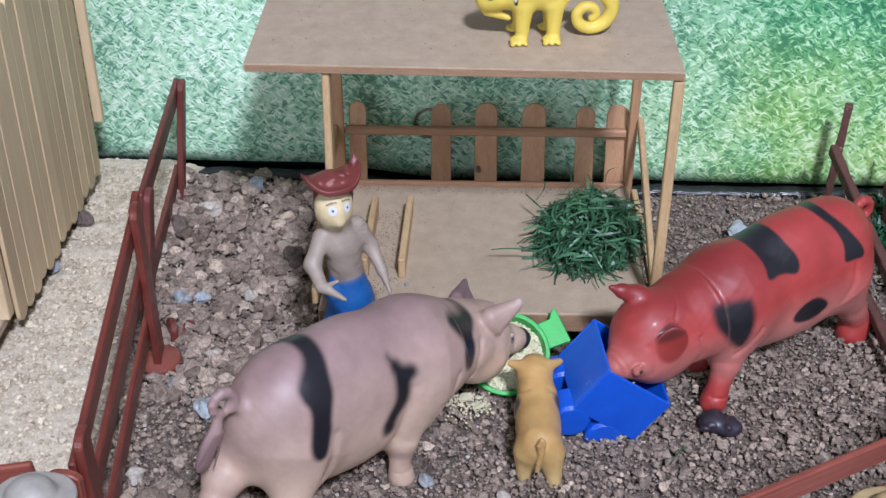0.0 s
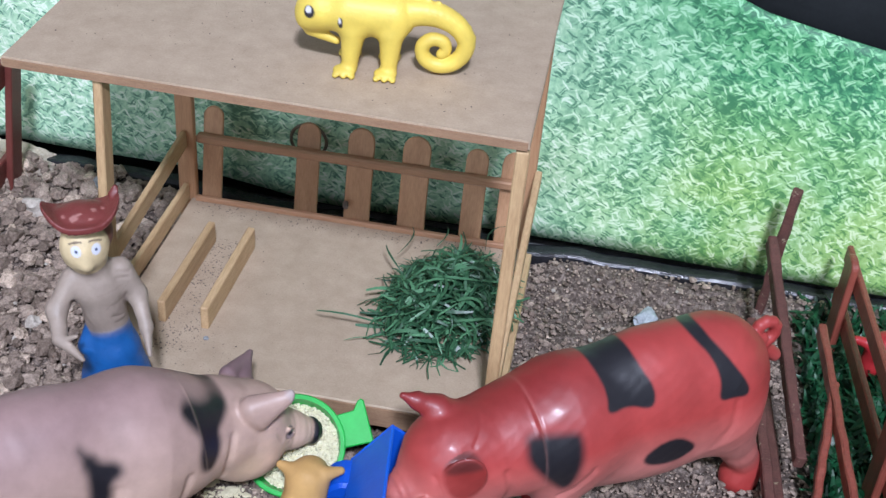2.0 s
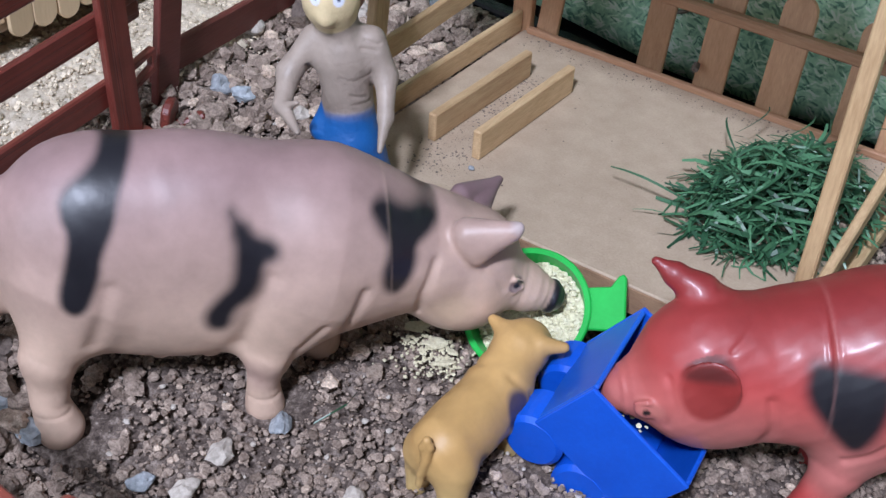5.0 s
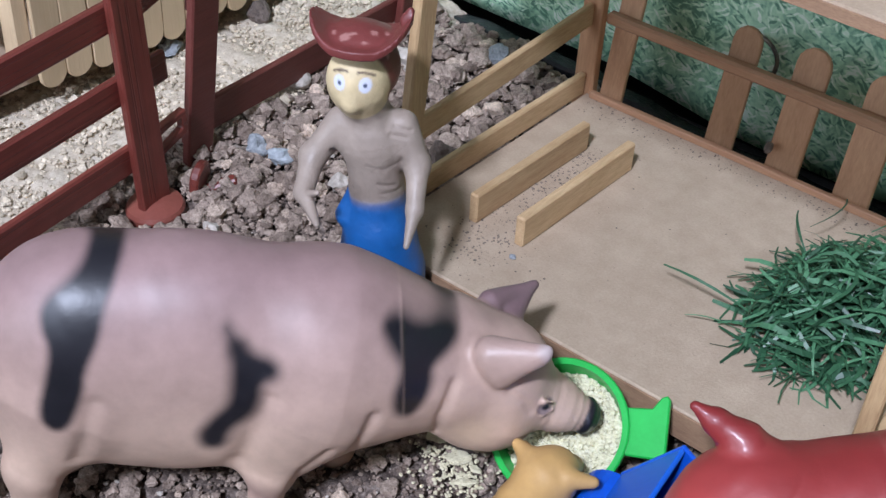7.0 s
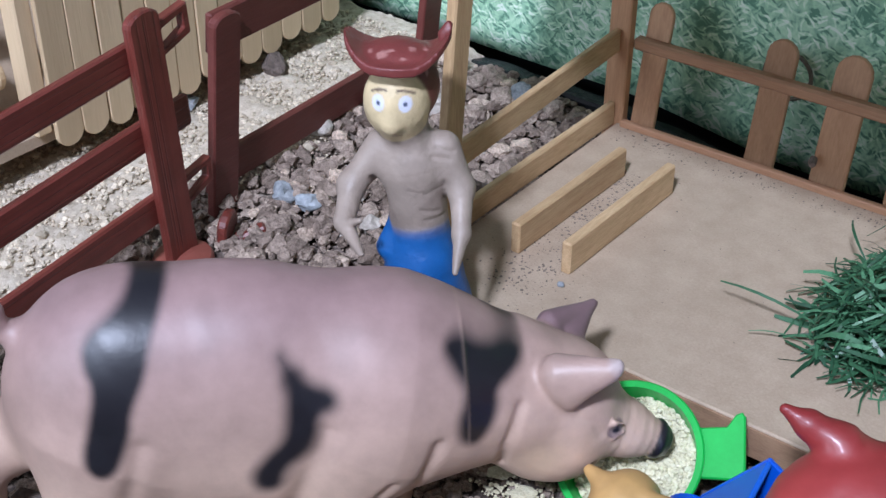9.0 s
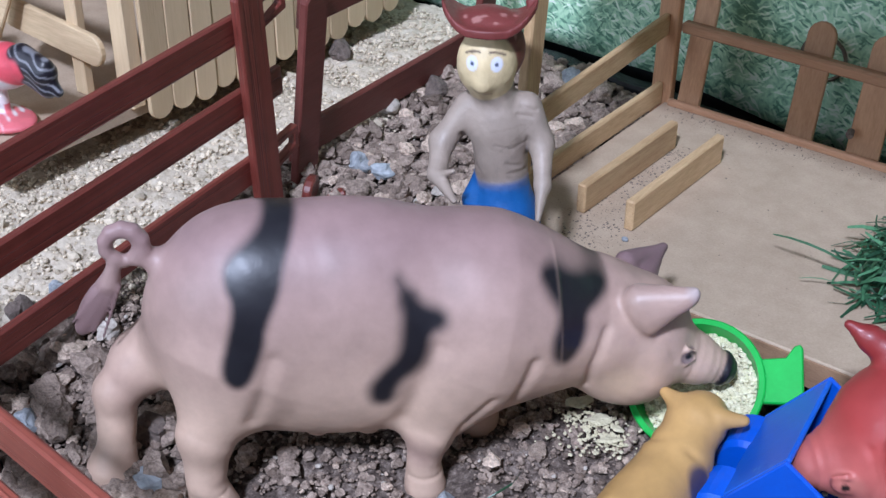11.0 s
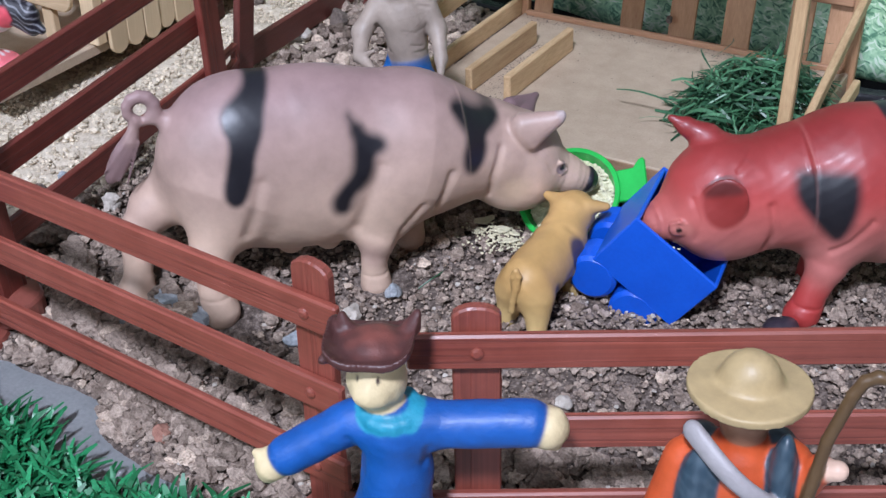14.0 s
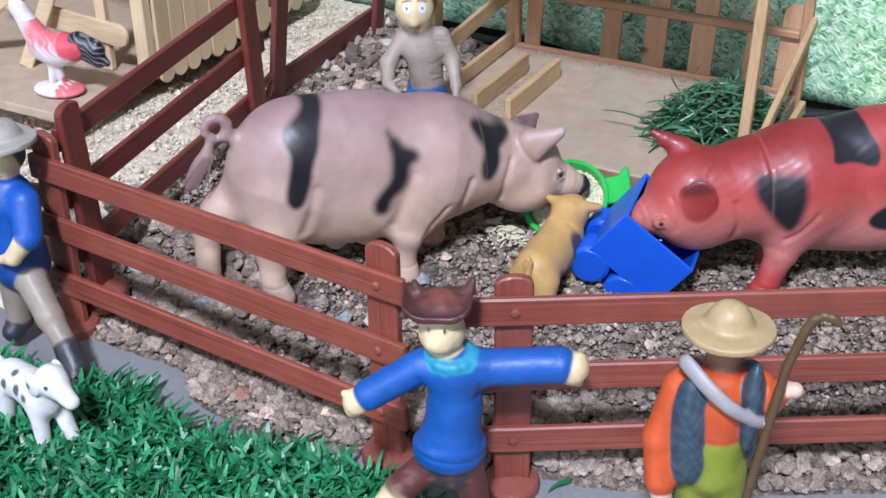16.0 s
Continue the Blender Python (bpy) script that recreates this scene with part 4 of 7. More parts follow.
part("post", bar(bmesh.new(), (0.0975, 0.5805, 0.010), (0.0990, 0.5805, UNDER), 0.0045, 0.0045, 0.0005, (0, 1, 0)), M_PICKET, hut)
LEANING = Matrix.Translation((0, 0.5800, ZF)) @ pose(0, 0, 0, -10, 0, 0)
for x, w, h in ((-0.0455, 9.0, 42.5), (-0.0020, 10.4, 41.5), (0.0215, 11.8, 42.5), (0.0462, 12.4, 42.5), (0.0728, 9.8, 41.0), (0.0895, 11.6, 42.0)):
    part("picket", plate(bmesh.new(), round_top(w / 1000, h / 1000 + 0.012), 0.0018, LEANING @ Matrix.Translation((x + 0.0015, 0.0, -0.011))), M_PICKET, hut)
part("peg", tube(bmesh.new(), [(0.0188, 0.5772, 0.0405), (0.0192, 0.5752, 0.0400), (0.0197, 0.5742, 0.0397)], [0.0013, 0.0014, 0.0010], 10), M_STONE_DARK, hut, "small dark peg")
part("back_rail", bar(bmesh.new(), LEANING @ Vector((-0.0505, -0.0023, 0.0290)), LEANING @ Vector((0.0955, -0.0023, 0.0290)), 0.0042, 0.0042, 0.0008), M_RAIL, hut, "squared brown rail")
part("floor_lip", bar(bmesh.new(), (-0.050, 0.5765, 0.0312), (0.0955, 0.5765, 0.0312), 0.0024, 0.0026, 0.0004), M_RAIL, hut_floor)
part("side_rail", bar(bmesh.new(), (-0.0545, 0.5775, 0.0605), (-0.0525, 0.4670, 0.0560), 0.0024, 0.0085, 0.0005), M_WOOD_Y, hut, "pale flat strip")
part("side_rail", bar(bmesh.new(), (-0.0545, 0.5775, 0.0335), (-0.0545, 0.4680, 0.0335), 0.0026, 0.0085, 0.0005), M_WOOD_Y, hut, "pale flat strip")
part("brace", bar(bmesh.new(), (0.1015, 0.5800, 0.0680), (0.1005, 0.4735, 0.0310), 0.0030, 0.0055, 0.0005), M_WOOD_Y, hut, "slanting pale strip")
part("side_rail", bar(bmesh.new(), (0.1015, 0.5800, 0.0240), (0.1030, 0.4760, 0.0240), 0.0030, 0.0065, 0.0005), M_WOOD_Y, hut, "pale flat strip")

for x, top in ((-0.0335, 0.0402), (-0.0160, 0.0405)):
    bm = bar(bmesh.new(), (x, 0.4890, (ZF + top) / 2), (x + 0.001, 0.5475, (ZF + top) / 2), 0.0032, top - ZF, 0.0005)
    tagged(part("wooden_strip", bm, M_WOOD_Y), "pale wooden strip on edge on the shelter floor", "strip", "trough strips")


def specks(name, n, x0, x1, y0, y1, z, r0, r1, mat, label, seed, category="debris"):
    rng = np.random.default_rng(seed)
    pl = [(rng.uniform(x0, x1), rng.uniform(y0, y1), z, r0 + (r1 - r0) * rng.random() ** 5) for _ in range(n)]
    return scatter(name, lump_kinds(3, 1, 0.6, 4.0), pl, mat, label, category, seed + 1)


specks("soil_debris", 1500, -0.033, -0.016, 0.474, 0.550, ZF, 0.00008, 0.00055, M_DUST, "dark soil crumbs between the wooden strips", 31)
specks("soil_debris_loose", 240, -0.048, 0.09, 0.466, 0.575, ZF, 0.0001, 0.0004, M_DUST, "scattered soil crumbs on the shelter floor", 33)
specks("soil_debris_edge", 900, -0.049, 0.095, 0.566, 0.5755, ZF, 0.00008, 0.0005, M_DUST, "soil crumbs along the back of the shelter floor", 37)
specks("soil_debris_front", 260, -0.049, 0.0, 0.4640, 0.492, ZF, 0.00008, 0.0005, M_DUST, "soil crumbs near the front of the shelter floor", 39)
specks("roof_dust", 420, -0.07, 0.10, 0.48, 0.60, ROOF, 0.00008, 0.00045, M_STONE_DARK, "dark specks on the shelter roof", 35)
ob = stone("pebble", -0.0135, 0.4830, (0.0013, 0.0011, 0.0009), M_STONE, "tiny grey pebble on the shelter floor", 3.3, level=2)
ob.location.z = ZF + 0.0008


def grass_heap():
    rng = np.random.default_rng(41)
    VV, FF = [], []
    def blade(c, a, el_, L, w, sag):
        d = np.array([math.cos(a) * math.cos(el_), math.sin(a) * math.cos(el_), math.sin(el_)])
        s = np.cross(d, [0, 0, 1])
        s /= max(np.linalg.norm(s), 1e-6)
        s = s * math.cos(rng.uniform(-1, 1)) + np.cross(s, d) * rng.uniform(-0.8, 0.8)
        side = np.cross(d, [0.0, 0, 1]) * rng.uniform(-1.6, 1.6)
        b = len(VV)
        for i in range(6):
            t = i / 5
            p = np.array(c) + d * L * (t - 0.5) + side * L * (t - 0.5) ** 2 - np.array([0, 0, sag * L * (2 * t - 1) ** 2])
            p[2] = max(p[2], ZF + 0.0004 + 0.0006 * rng.random())
            o = s * w * 0.5 * (1 - 0.5 * abs(2 * t - 1))
            VV.extend([p - o, p + o])
            if i:
                FF.append((b + 2 * i - 2, b + 2 * i - 1, b + 2 * i + 1, b + 2 * i))
    for _ in range(1500):
        u = rng.uniform(-1, 1, 2)
        r2 = u @ u
        if r2 > 1 or rng.random() < r2 * 0.45:
            continue
        x, y = 0.0738 + 0.0258 * u[0] + 0.004 * u[1], 0.5265 + 0.036 * u[1]
        h = 0.0185 * (1 - r2) ** 0.6 * (1.0 + 0.4 * noise.noise((x * 90, y * 90, 2)))
        blade((x, y, ZF + 0.001 + h * rng.uniform(0.15, 1.0)), rng.uniform(0, 2 * math.pi), rng.normal(0, 0.32), rng.uniform(0.009, 0.022), rng.uniform(0.0009, 0.0018), rng.uniform(0.02, 0.34))
    for x, y, a, L, z in ((0.040, 0.5005, 3.25, 0.028, 0.010), (0.046, 0.497, 3.6, 0.016, 0.003), (0.047, 0.541, 2.2, 0.018, 0.012), (0.053, 0.556, 1.4, 0.018, 0.012), (0.074, 0.489, 4.6, 0.020, 0.004), (0.085, 0.567, 1.2, 0.018, 0.014), (0.067, 0.566, 1.7, 0.016, 0.012), (0.105, 0.53, 0.2, 0.016, 0.004)):
        blade((x, y, ZF + z), a, 0.15, L, 0.0008, 0.12)
    me = bpy.data.meshes.new("grass_heap")
    me.from_pydata(np.array(VV).tolist(), [], FF)
    me.materials.append(M_HEAP)
    return tagged(new("grass_heap", me), "loose heap of dark green plastic grass blades", "grass heap", kind="stuff")


grass_heap()

bm = bmesh.new()
tube(bm, [(-0.0075 + 0.0084 * math.cos(a), 0.6120, 0.0480 + 0.0084 * math.sin(a)) for a in [2 * math.pi * i / 28 for i in range(29)]], 0.0008, 8, False)
tagged(part("metal_ring", bm, M_METAL, smooth=True), "dull metal ring hanging on the printed banner", "ring")


# ---------------------------------------------------------------- plastic fences
def fence(label, a, b, posts, rails=3, mat=M_FENCE, up_mat=M_FENCE_UP, post_h=0.084, rail_side=-1, over=(0.004, 0.004), nails=True, first=0.0705, gap=0.0245, rail_h=0.0098, foot=True, group="farm fences", lean=0.0, foot_up=0.0):
    a, b = Vector(a), Vector(b)
    x = Vector((b.x - a.x, b.y - a.y, 0))
    L = x.length
    slope = math.atan2(b.z - a.z, L)
    m = Matrix.Translation(a) @ pose(0, 0, 0, 0, 0, math.degrees(math.atan2(x.y, x.x))) @ pose(0, 0, 0, 0, -math.degrees(slope), 0) @ pose(0, 0, 0, lean, 0, 0)
    th = thing("farm_fence", label, "fence", group, m=m)
    for px in posts:
        p = part("post", plate(bmesh.new(), round_top(0.0118, post_h, 0.55), 0.0032, Matrix.Translation((px * L, -0.0016, 0)), 0.0005), up_mat, th)
        if foot:
            bm = bmesh.new()
            lathe(bm, [(0.0095, -0.003), (0.0095, 0.0016 + foot_up), (0.0088, 0.0028 + foot_up), (0.003, 0.0045 + foot_up)], Matrix.Translation((px * L, 0, 0)), 28)
            part("foot", bm, M_FENCE_FOOT, p, smooth=False)
    ry = rail_side * 0.0030
    for r in range(rails):
        z = first - gap * r
        rail = part("rail", box(bmesh.new(), (-over[0], ry - 0.0013, z - rail_h / 2), (L + over[1], ry + 0.0013, z + rail_h / 2), 0.0006), mat, th)
        if nails:
            for px in posts:
                bm = bmesh.new()
                lathe(bm, [(0.0017, 0), (0.0016, 0.0005), (0.0008, 0.0009)], Matrix.Translation((px * L, ry + rail_side * 0.0012, z)) @ pose(0, 0, 0, -90 * rail_side, 0, 0), 14)
                part("nail", bm, mat, rail)
    return th


fence("red-brown plastic three-rail fence along the turf", (-0.1125, 0.2945, 0.002), (0.0375, 0.2805, 0.002), (0.0, 1.0), over=(0.006, 0.010))
fence("red-brown plastic three-rail fence in front of the red pig", (0.0800, 0.2870, 0.001), (0.2080, 0.3580, 0.002), (0.0, 0.97), over=(0.0165, 0.006), post_h=0.0815)
left = fence("red-brown plastic three-rail fence beside the barn", (-0.1085, 0.3080, 0.009), (-0.1205, 0.4380, 0.016), (0.0, 1.0), mat=M_FENCE_RED, up_mat=M_FENCE_RED_UP, foot_up=0.002, rail_side=1, over=(0.006, 0.0062), post_h=0.086, nails=False, first=0.0725)
old = fence("dull dark brown two-rail fence running back to the banner", (-0.1310, 0.4640, 0.014), (-0.1405, 0.5790, 0.011), (0.0, 1.0), rails=2, mat=M_FENCE_OLD, up_mat=M_FENCE_OLD, rail_side=1, nails=False, first=0.0690, gap=0.0498, rail_h=0.0132, foot=False, over=(0.004, 0.004), post_h=0.076, lean=6.0)
def frame_loop(x0, x1, z0, z1, w, y0, y1):
    """A flat moulded loop with a slanting foot, standing out from a post."""
    bm = bmesh.new()
    rim = [(x0, z0), (x1, z0 + 0.003), (x1, z1 + 0.0015), (x0, z1)]
    hole = [(x0 + w, z0 + w), (x1 - w, z0 + w + 0.003), (x1 - w, z1 - w + 0.0015), (x0 + w, z1 - w)]
    ring = [[bm.verts.new((x, y, z)) for x, z in line] for y in (y0, y1) for line in (rim, hole)]
    for i in range(4):
        k = (i + 1) % 4
        for a, b in ((0, 1), (1, 3), (3, 2), (2, 0)):
            bm.faces.new((ring[a][i], ring[a][k], ring[b][k], ring[b][i]))
    bmesh.ops.recalc_face_normals(bm, faces=bm.faces[:])
    bmesh.ops.bevel(bm, geom=bm.edges[:], offset=0.0003, segments=1, affect="EDGES")
    return bm


part("clasp", frame_loop(0.1365, 0.1500, 0.0680, 0.0790, 0.0024, 0.0012, 0.0042), M_FENCE_RED, left, "square moulded latch loop")
part("clasp", frame_loop(0.1365, 0.1500, 0.0180, 0.0280, 0.0022, 0.0012, 0.0042), M_FENCE_RED, left, "square moulded latch loop")
part("rail_end", box(bmesh.new(), (0.1365, 0.0016, 0.0428), (0.1455, 0.0044, 0.0532), 0.0012, seg=2), M_FENCE_RED, left)
part("hinge_block", plate(bmesh.new(), round_top(0.0110, 0.0150, 0.9), 0.0032, Matrix.Translation((0.1475, -0.0040, -0.0030)) @ pose(0, 0, 0, 8, 0, 20), 0.0006), M_FENCE_RED, left, "rounded hinge plate")
part("hinge_arm", bar(bmesh.new(), (0.1480, -0.0055, 0.0012), (0.1560, -0.0120, 0.0034), 0.0040, 0.0042, 0.0007), M_FENCE_RED, left)
fence("red-brown plastic fence panel leaving the yard corner", (-0.205, 0.296, 0.004), (-0.1190, 0.3060, 0.012), (0.0,), rails=3, rail_side=-1, nails=False, over=(0.0, 0.0), foot=False, post_h=0.07, first=0.066)


def loose_bar(label, pts, w, h, mat):
    a, b = [Vector(p) for p in pts]
    bm = bmesh.new()
    bar(bm, a, b, w, h, 0.0006)
    bmesh.ops.subdivide_edges(bm, edges=[e for e in bm.edges if e.calc_length() > 0.01], cuts=14)
    for v in bm.verts:
        v.co += 0.0006 * Vector(noise.noise_vector(v.co * 170))
    return tagged(part("fence_stick", bm, mat), label, "fence stick", "weathered fence sticks")


loose_bar("dark brown flaking upright stick by the banner", ((0.2070, 0.5940, 0.004), (0.2100, 0.5930, 0.0715)), 0.0050, 0.0040, M_ROUGH)
loose_bar("long flaking brown stick leaning beside the red pig", ((0.2030, 0.5850, 0.0500), (0.2160, 0.4780, 0.0240)), 0.0042, 0.0065, M_ROUGH)
loose_bar("low flaking brown stick behind the red pig", ((0.1990, 0.5600, 0.0240), (0.2080, 0.4400, 0.0130)), 0.0038, 0.0055, M_ROUGH)
loose_bar("dark brown stick lying along the turf edge", ((0.2060, 0.5500, 0.0100), (0.2130, 0.4400, 0.0085)), 0.0040, 0.0060, M_ROUGH)
fence("old brown fence panel fallen over the turf edge", (0.2350, 0.5900, 0.006), (0.2460, 0.4700, 0.006), (0.12, 0.9), rails=2, mat=M_FENCE_UP, up_mat=M_FENCE_UP, rail_side=1, nails=False, first=0.0380, gap=0.022, rail_h=0.0085, post_h=0.048, foot=False)
loose_bar("crossed brown fence stick over the turf edge", ((0.2290, 0.5160, 0.0320), (0.2200, 0.4500, 0.0150)), 0.0030, 0.0075, M_FENCE_UP)
loose_bar("thin brown fence stick over the turf edge", ((0.2255, 0.5490, 0.0340), (0.2330, 0.4400, 0.0290)), 0.0030, 0.0070, M_FENCE_UP)


# ---------------------------------------------------------------- barn of craft sticks
BX = -0.1815
barn = thing("stick_barn", "barn of pale craft sticks standing on an MDF board", "barn")
barn_floor = part("floor_board", box(bmesh.new(), (-0.33, 0.383, 0.0352), (-0.1865, 0.585, 0.040), 0.0005), M_MDF, barn, "MDF board under the barn")
for lx in (-0.32, -0.222):
    part("skid", box(bmesh.new(), (lx - 0.005, 0.40, 0.004), (lx + 0.005, 0.58, 0.0351), 0.0005), M_WOOD_Y, barn_floor)
rb = random.Random(5)
y = 0.4475
while y < 0.582:
    w = 0.0098 + 0.0008 * rb.random()
    z0 = 0.0318 + 0.0030 * rb.random()
    part("wall_stick", plate(bmesh.new(), round_top(w, 0.135 - z0 + 0.03, 0.9, 0.9, 10), 0.0020, Matrix.Translation((BX + 0.0007 * rb.random(), y, z0)) @ pose(0, 0, 0, 0, 0, 90), 0.0003), M_STICK, barn)
    y += w + 0.0003
part("back_post", bar(bmesh.new(), (-0.1790, 0.5835, 0.062), (-0.1790, 0.5835, 0.170), 0.0050, 0.0040, 0.0005, (0, 1, 0)), M_STICK, barn)
part("corner_post", bar(bmesh.new(), (-0.1870, 0.4395, 0.0402), (-0.1870, 0.4395, 0.160), 0.0075, 0.0060, 0.0006, (0, 1, 0)), M_STICK, barn)
part("front_plank", plate(bmesh.new(), [(z, x) for x, z in round_top(0.0115, 0.055, 0.9, 0.9)], 0.0024, Matrix.Translation((-0.2460, 0.4320, 0.0640)) @ pose(0, 0, 0, 0, 4, 0)), M_STICK_X, barn)
part("front_plank", plate(bmesh.new(), [(z, x) for x, z in round_top(0.0115, 0.10, 0.9, 0.9)], 0.0024, Matrix.Translation((-0.2900, 0.4340, 0.0850))), M_STICK_X, barn)
part("front_post", bar(bmesh.new(), (-0.2080, 0.4360, 0.0402), (-0.2080, 0.4360, 0.150), 0.0060, 0.0040, 0.0006, (0, 1, 0)), M_STICK, barn)
part("ladder_stick", bar(bmesh.new(), (-0.3000, 0.4180, 0.0402), (-0.2500, 0.4180, 0.0780), 0.0022, 0.0085, 0.0005), M_STICK_X, barn)
part("ladder_stick", bar(bmesh.new(), (-0.2480, 0.4200, 0.0402), (-0.2250, 0.4280, 0.0900), 0.0022, 0.0070, 0.0005), M_STICK_X, barn)
part("back_wall", box(bmesh.new(), (-0.33, 0.583, 0.0402), (-0.1838, 0.586, 0.17), 0.0004), M_STICK, barn)
part("far_wall", box(bmesh.new(), (-0.333, 0.45, 0.0402), (-0.3302, 0.5825, 0.17), 0.0004), M_STICK, barn)
y = 0.425
while y < 0.60:
    w = 0.0100
    part("roof_stick", plate(bmesh.new(), [(z, x) for x, z in round_top(w, 0.17, 0.9, 0.9)], 0.0020, Matrix.Translation((-0.348, y, 0.180)) @ pose(0, 0, 0, 0, 12 + rb.uniform(-1, 1), 0) @ pose(0, 0, 0, -90, 0, 0)), M_STICK_X, barn)
    y += w + 0.0002


# ---------------------------------------------------------------- feed tub, cart, crumbs
TUB_R, DEPTH = 0.0184, 0.0135
tn = Vector((0.006, -0.81, 1.0)).normalized()
tx = Vector((1, 0, 0))
ty = tn.cross(tx).normalized()
TUB_M = Matrix((tx, ty, tn)).transposed().to_4x4()
TUB_M.translation = (0.0333, 0.4424, 0.0226)
tub = thing("feed_tub", "round bright green plastic feed tub leaning on the shelter floor", "feed tub", m=TUB_M)
bm = bmesh.new()
lathe(bm, [(TUB_R * 0.80, -DEPTH), (TUB_R * 0.95, -0.0022), (TUB_R * 1.02, -0.0020), (TUB_R * 1.03, -0.0004), (TUB_R * 1.01, 0.0), (TUB_R * 0.93, 0.0), (TUB_R * 0.90, -0.002), (TUB_R * 0.76, -DEPTH + 0.0015)], n=56)
part("bowl", bm, M_GREEN, tub, smooth=False)
bm = bmesh.new()
lug = [(0.0174, 0.0022), (0.0262, 0.0058), (0.0276, 0.0060), (0.0280, 0.0072), (0.0216, 0.0208), (0.0204, 0.0214), (0.0193, 0.0203), (0.0186, 0.0166), (0.0128, 0.0137), (0.0160, 0.0080)]
plate(bm, [(x, -y) for x, y in lug], 0.0020, Matrix.Translation((0, 0, -0.0034)) @ pose(0, 0, 0, 90, 0, 0), 0.0004)
part("tab", bm, M_GREEN, tub, "flat green lug with a flared end")
rng = np.random.default_rng(61)
feed = []
for _ in range(3600):
    r, a = TUB_R * 0.85 * math.sqrt(rng.random()), rng.uniform(0, 2 * math.pi)
    p = TUB_M @ Vector((r * math.cos(a), r * math.sin(a), -0.0058 + 0.002 * rng.random()))
    feed.append((*p, rng.uniform(0.0003, 0.0010)))
bm = bmesh.new()
lathe(bm, [(TUB_R * 0.755, -DEPTH + 0.0017), (TUB_R * 0.855, -0.0055)], TUB_M, 40)
tagged(part("feed_bed", bm, M_CRUMB), "pale yellow feed filling the green tub", "feed", kind="stuff")
scatter("feed_crumbs", lump_kinds(4, 1, 0.7, 6.0), feed, M_CRUMB, "pale yellow feed crumbs in the green tub", "feed", 62)
for x, y, s, seed in ((0.0065, 0.4280, (4.4, 2.6, 0.4), 1.1), (0.0150, 0.4245, (2.6, 3.4, 0.45), 2.3), (0.0215, 0.4190, (4.2, 1.4, 0.4), 3.9), (0.0210, 0.4245, (1.9, 1.3, 0.4), 6.4)):
    ob = stone("feed_flake", x, y, [v * 0.001 for v in s], M_FLAKE, "", seed)
    ob.location.z += 0.0028
    tagged(ob, "flat cream feed flake spilled on the soil", "feed", "spilled feed flakes")
spill = []
for cx, cy, n, s in ((0.014, 0.4240, 170, 0.0050), (0.0205, 0.4195, 90, 0.0030), (0.012, 0.4155, 40, 0.007)):
    for _ in range(n):
        x, y = cx + rng.normal(0, s), cy + rng.normal(0, s * 0.7)
        spill.append((x, y, float(ground_height(np.array(x), np.array(y))) + 0.0028, rng.uniform(0.0003, 0.0008)))
scatter("spilled_feed", lump_kinds(4, 1, 0.7, 8.0), spill, M_FLAKE, "pale feed crumbs spilled on the soil", "feed", 63)


def cart():
    B = Vector((0.0740, 0.4041, 0.0435))
    u = Vector((0.796, 0.123, -0.593)).normalized()
    v = Vector((-0.121, 0.992, 0.043))
    v = (v - v.dot(u) * u).normalized()
    n = u.cross(v)
    m = Matrix((u, v, n)).transposed().to_4x4()
    m.translation = B
    th = thing("toy_cart", "tipped bright blue plastic toy cart with stubby wheels", "toy cart", m=m)
    LU, LV, DEEP, t = 0.0345, 0.0352, 0.0240, 0.0014
    part("front_wall", box(bmesh.new(), (0, 0, -DEEP), (LU, t, 0), 0.0004), M_BLUE, th)
    part("back_wall", box(bmesh.new(), (0, LV - t, -DEEP), (LU, LV, 0), 0.0004), M_BLUE, th)
    part("end_wall", box(bmesh.new(), (0, t + 0.0001, -DEEP), (t, LV - t - 0.0001, 0), 0.0004), M_BLUE_WORN, th, "scuffed blue end wall")
    part("end_wall", box(bmesh.new(), (LU - t, t + 0.0001, -DEEP), (LU, LV - t - 0.0001, 0), 0.0004), M_BLUE, th)
    part("bottom", box(bmesh.new(), (t + 0.0001, t + 0.0001, -DEEP), (LU - t - 0.0001, LV - t - 0.0001, -DEEP + t), 0.0003), M_BLUE, th)
    for wx in (0.0045, 0.0225):
        for wy in (0.0065, 0.0280):
            bm = bmesh.new()
            lathe(bm, [(0.0070, -0.0066), (0.0084, -0.0054), (0.0087, 0.0), (0.0084, 0.0054), (0.0070, 0.0066)], Matrix.Translation((wx, wy, -DEEP - 0.0060)) @ pose(0, 0, 0, 90, 0, 0), 32)
            part("wheel", bm, M_BLUE, th, smooth=False)
    return th


cart()
specks("white_crumbs", 40, 0.079, 0.086, 0.408, 0.424, 0.030, 0.0004, 0.0012, M_CRUMB, "white crumbs inside the blue cart", 71, "feed")

# ---------------------------------------------------------------- toys
PINK, PALE, DARK = (0.320, 0.205, 0.194), (0.615, 0.432, 0.325), (0.014, 0.013, 0.017)


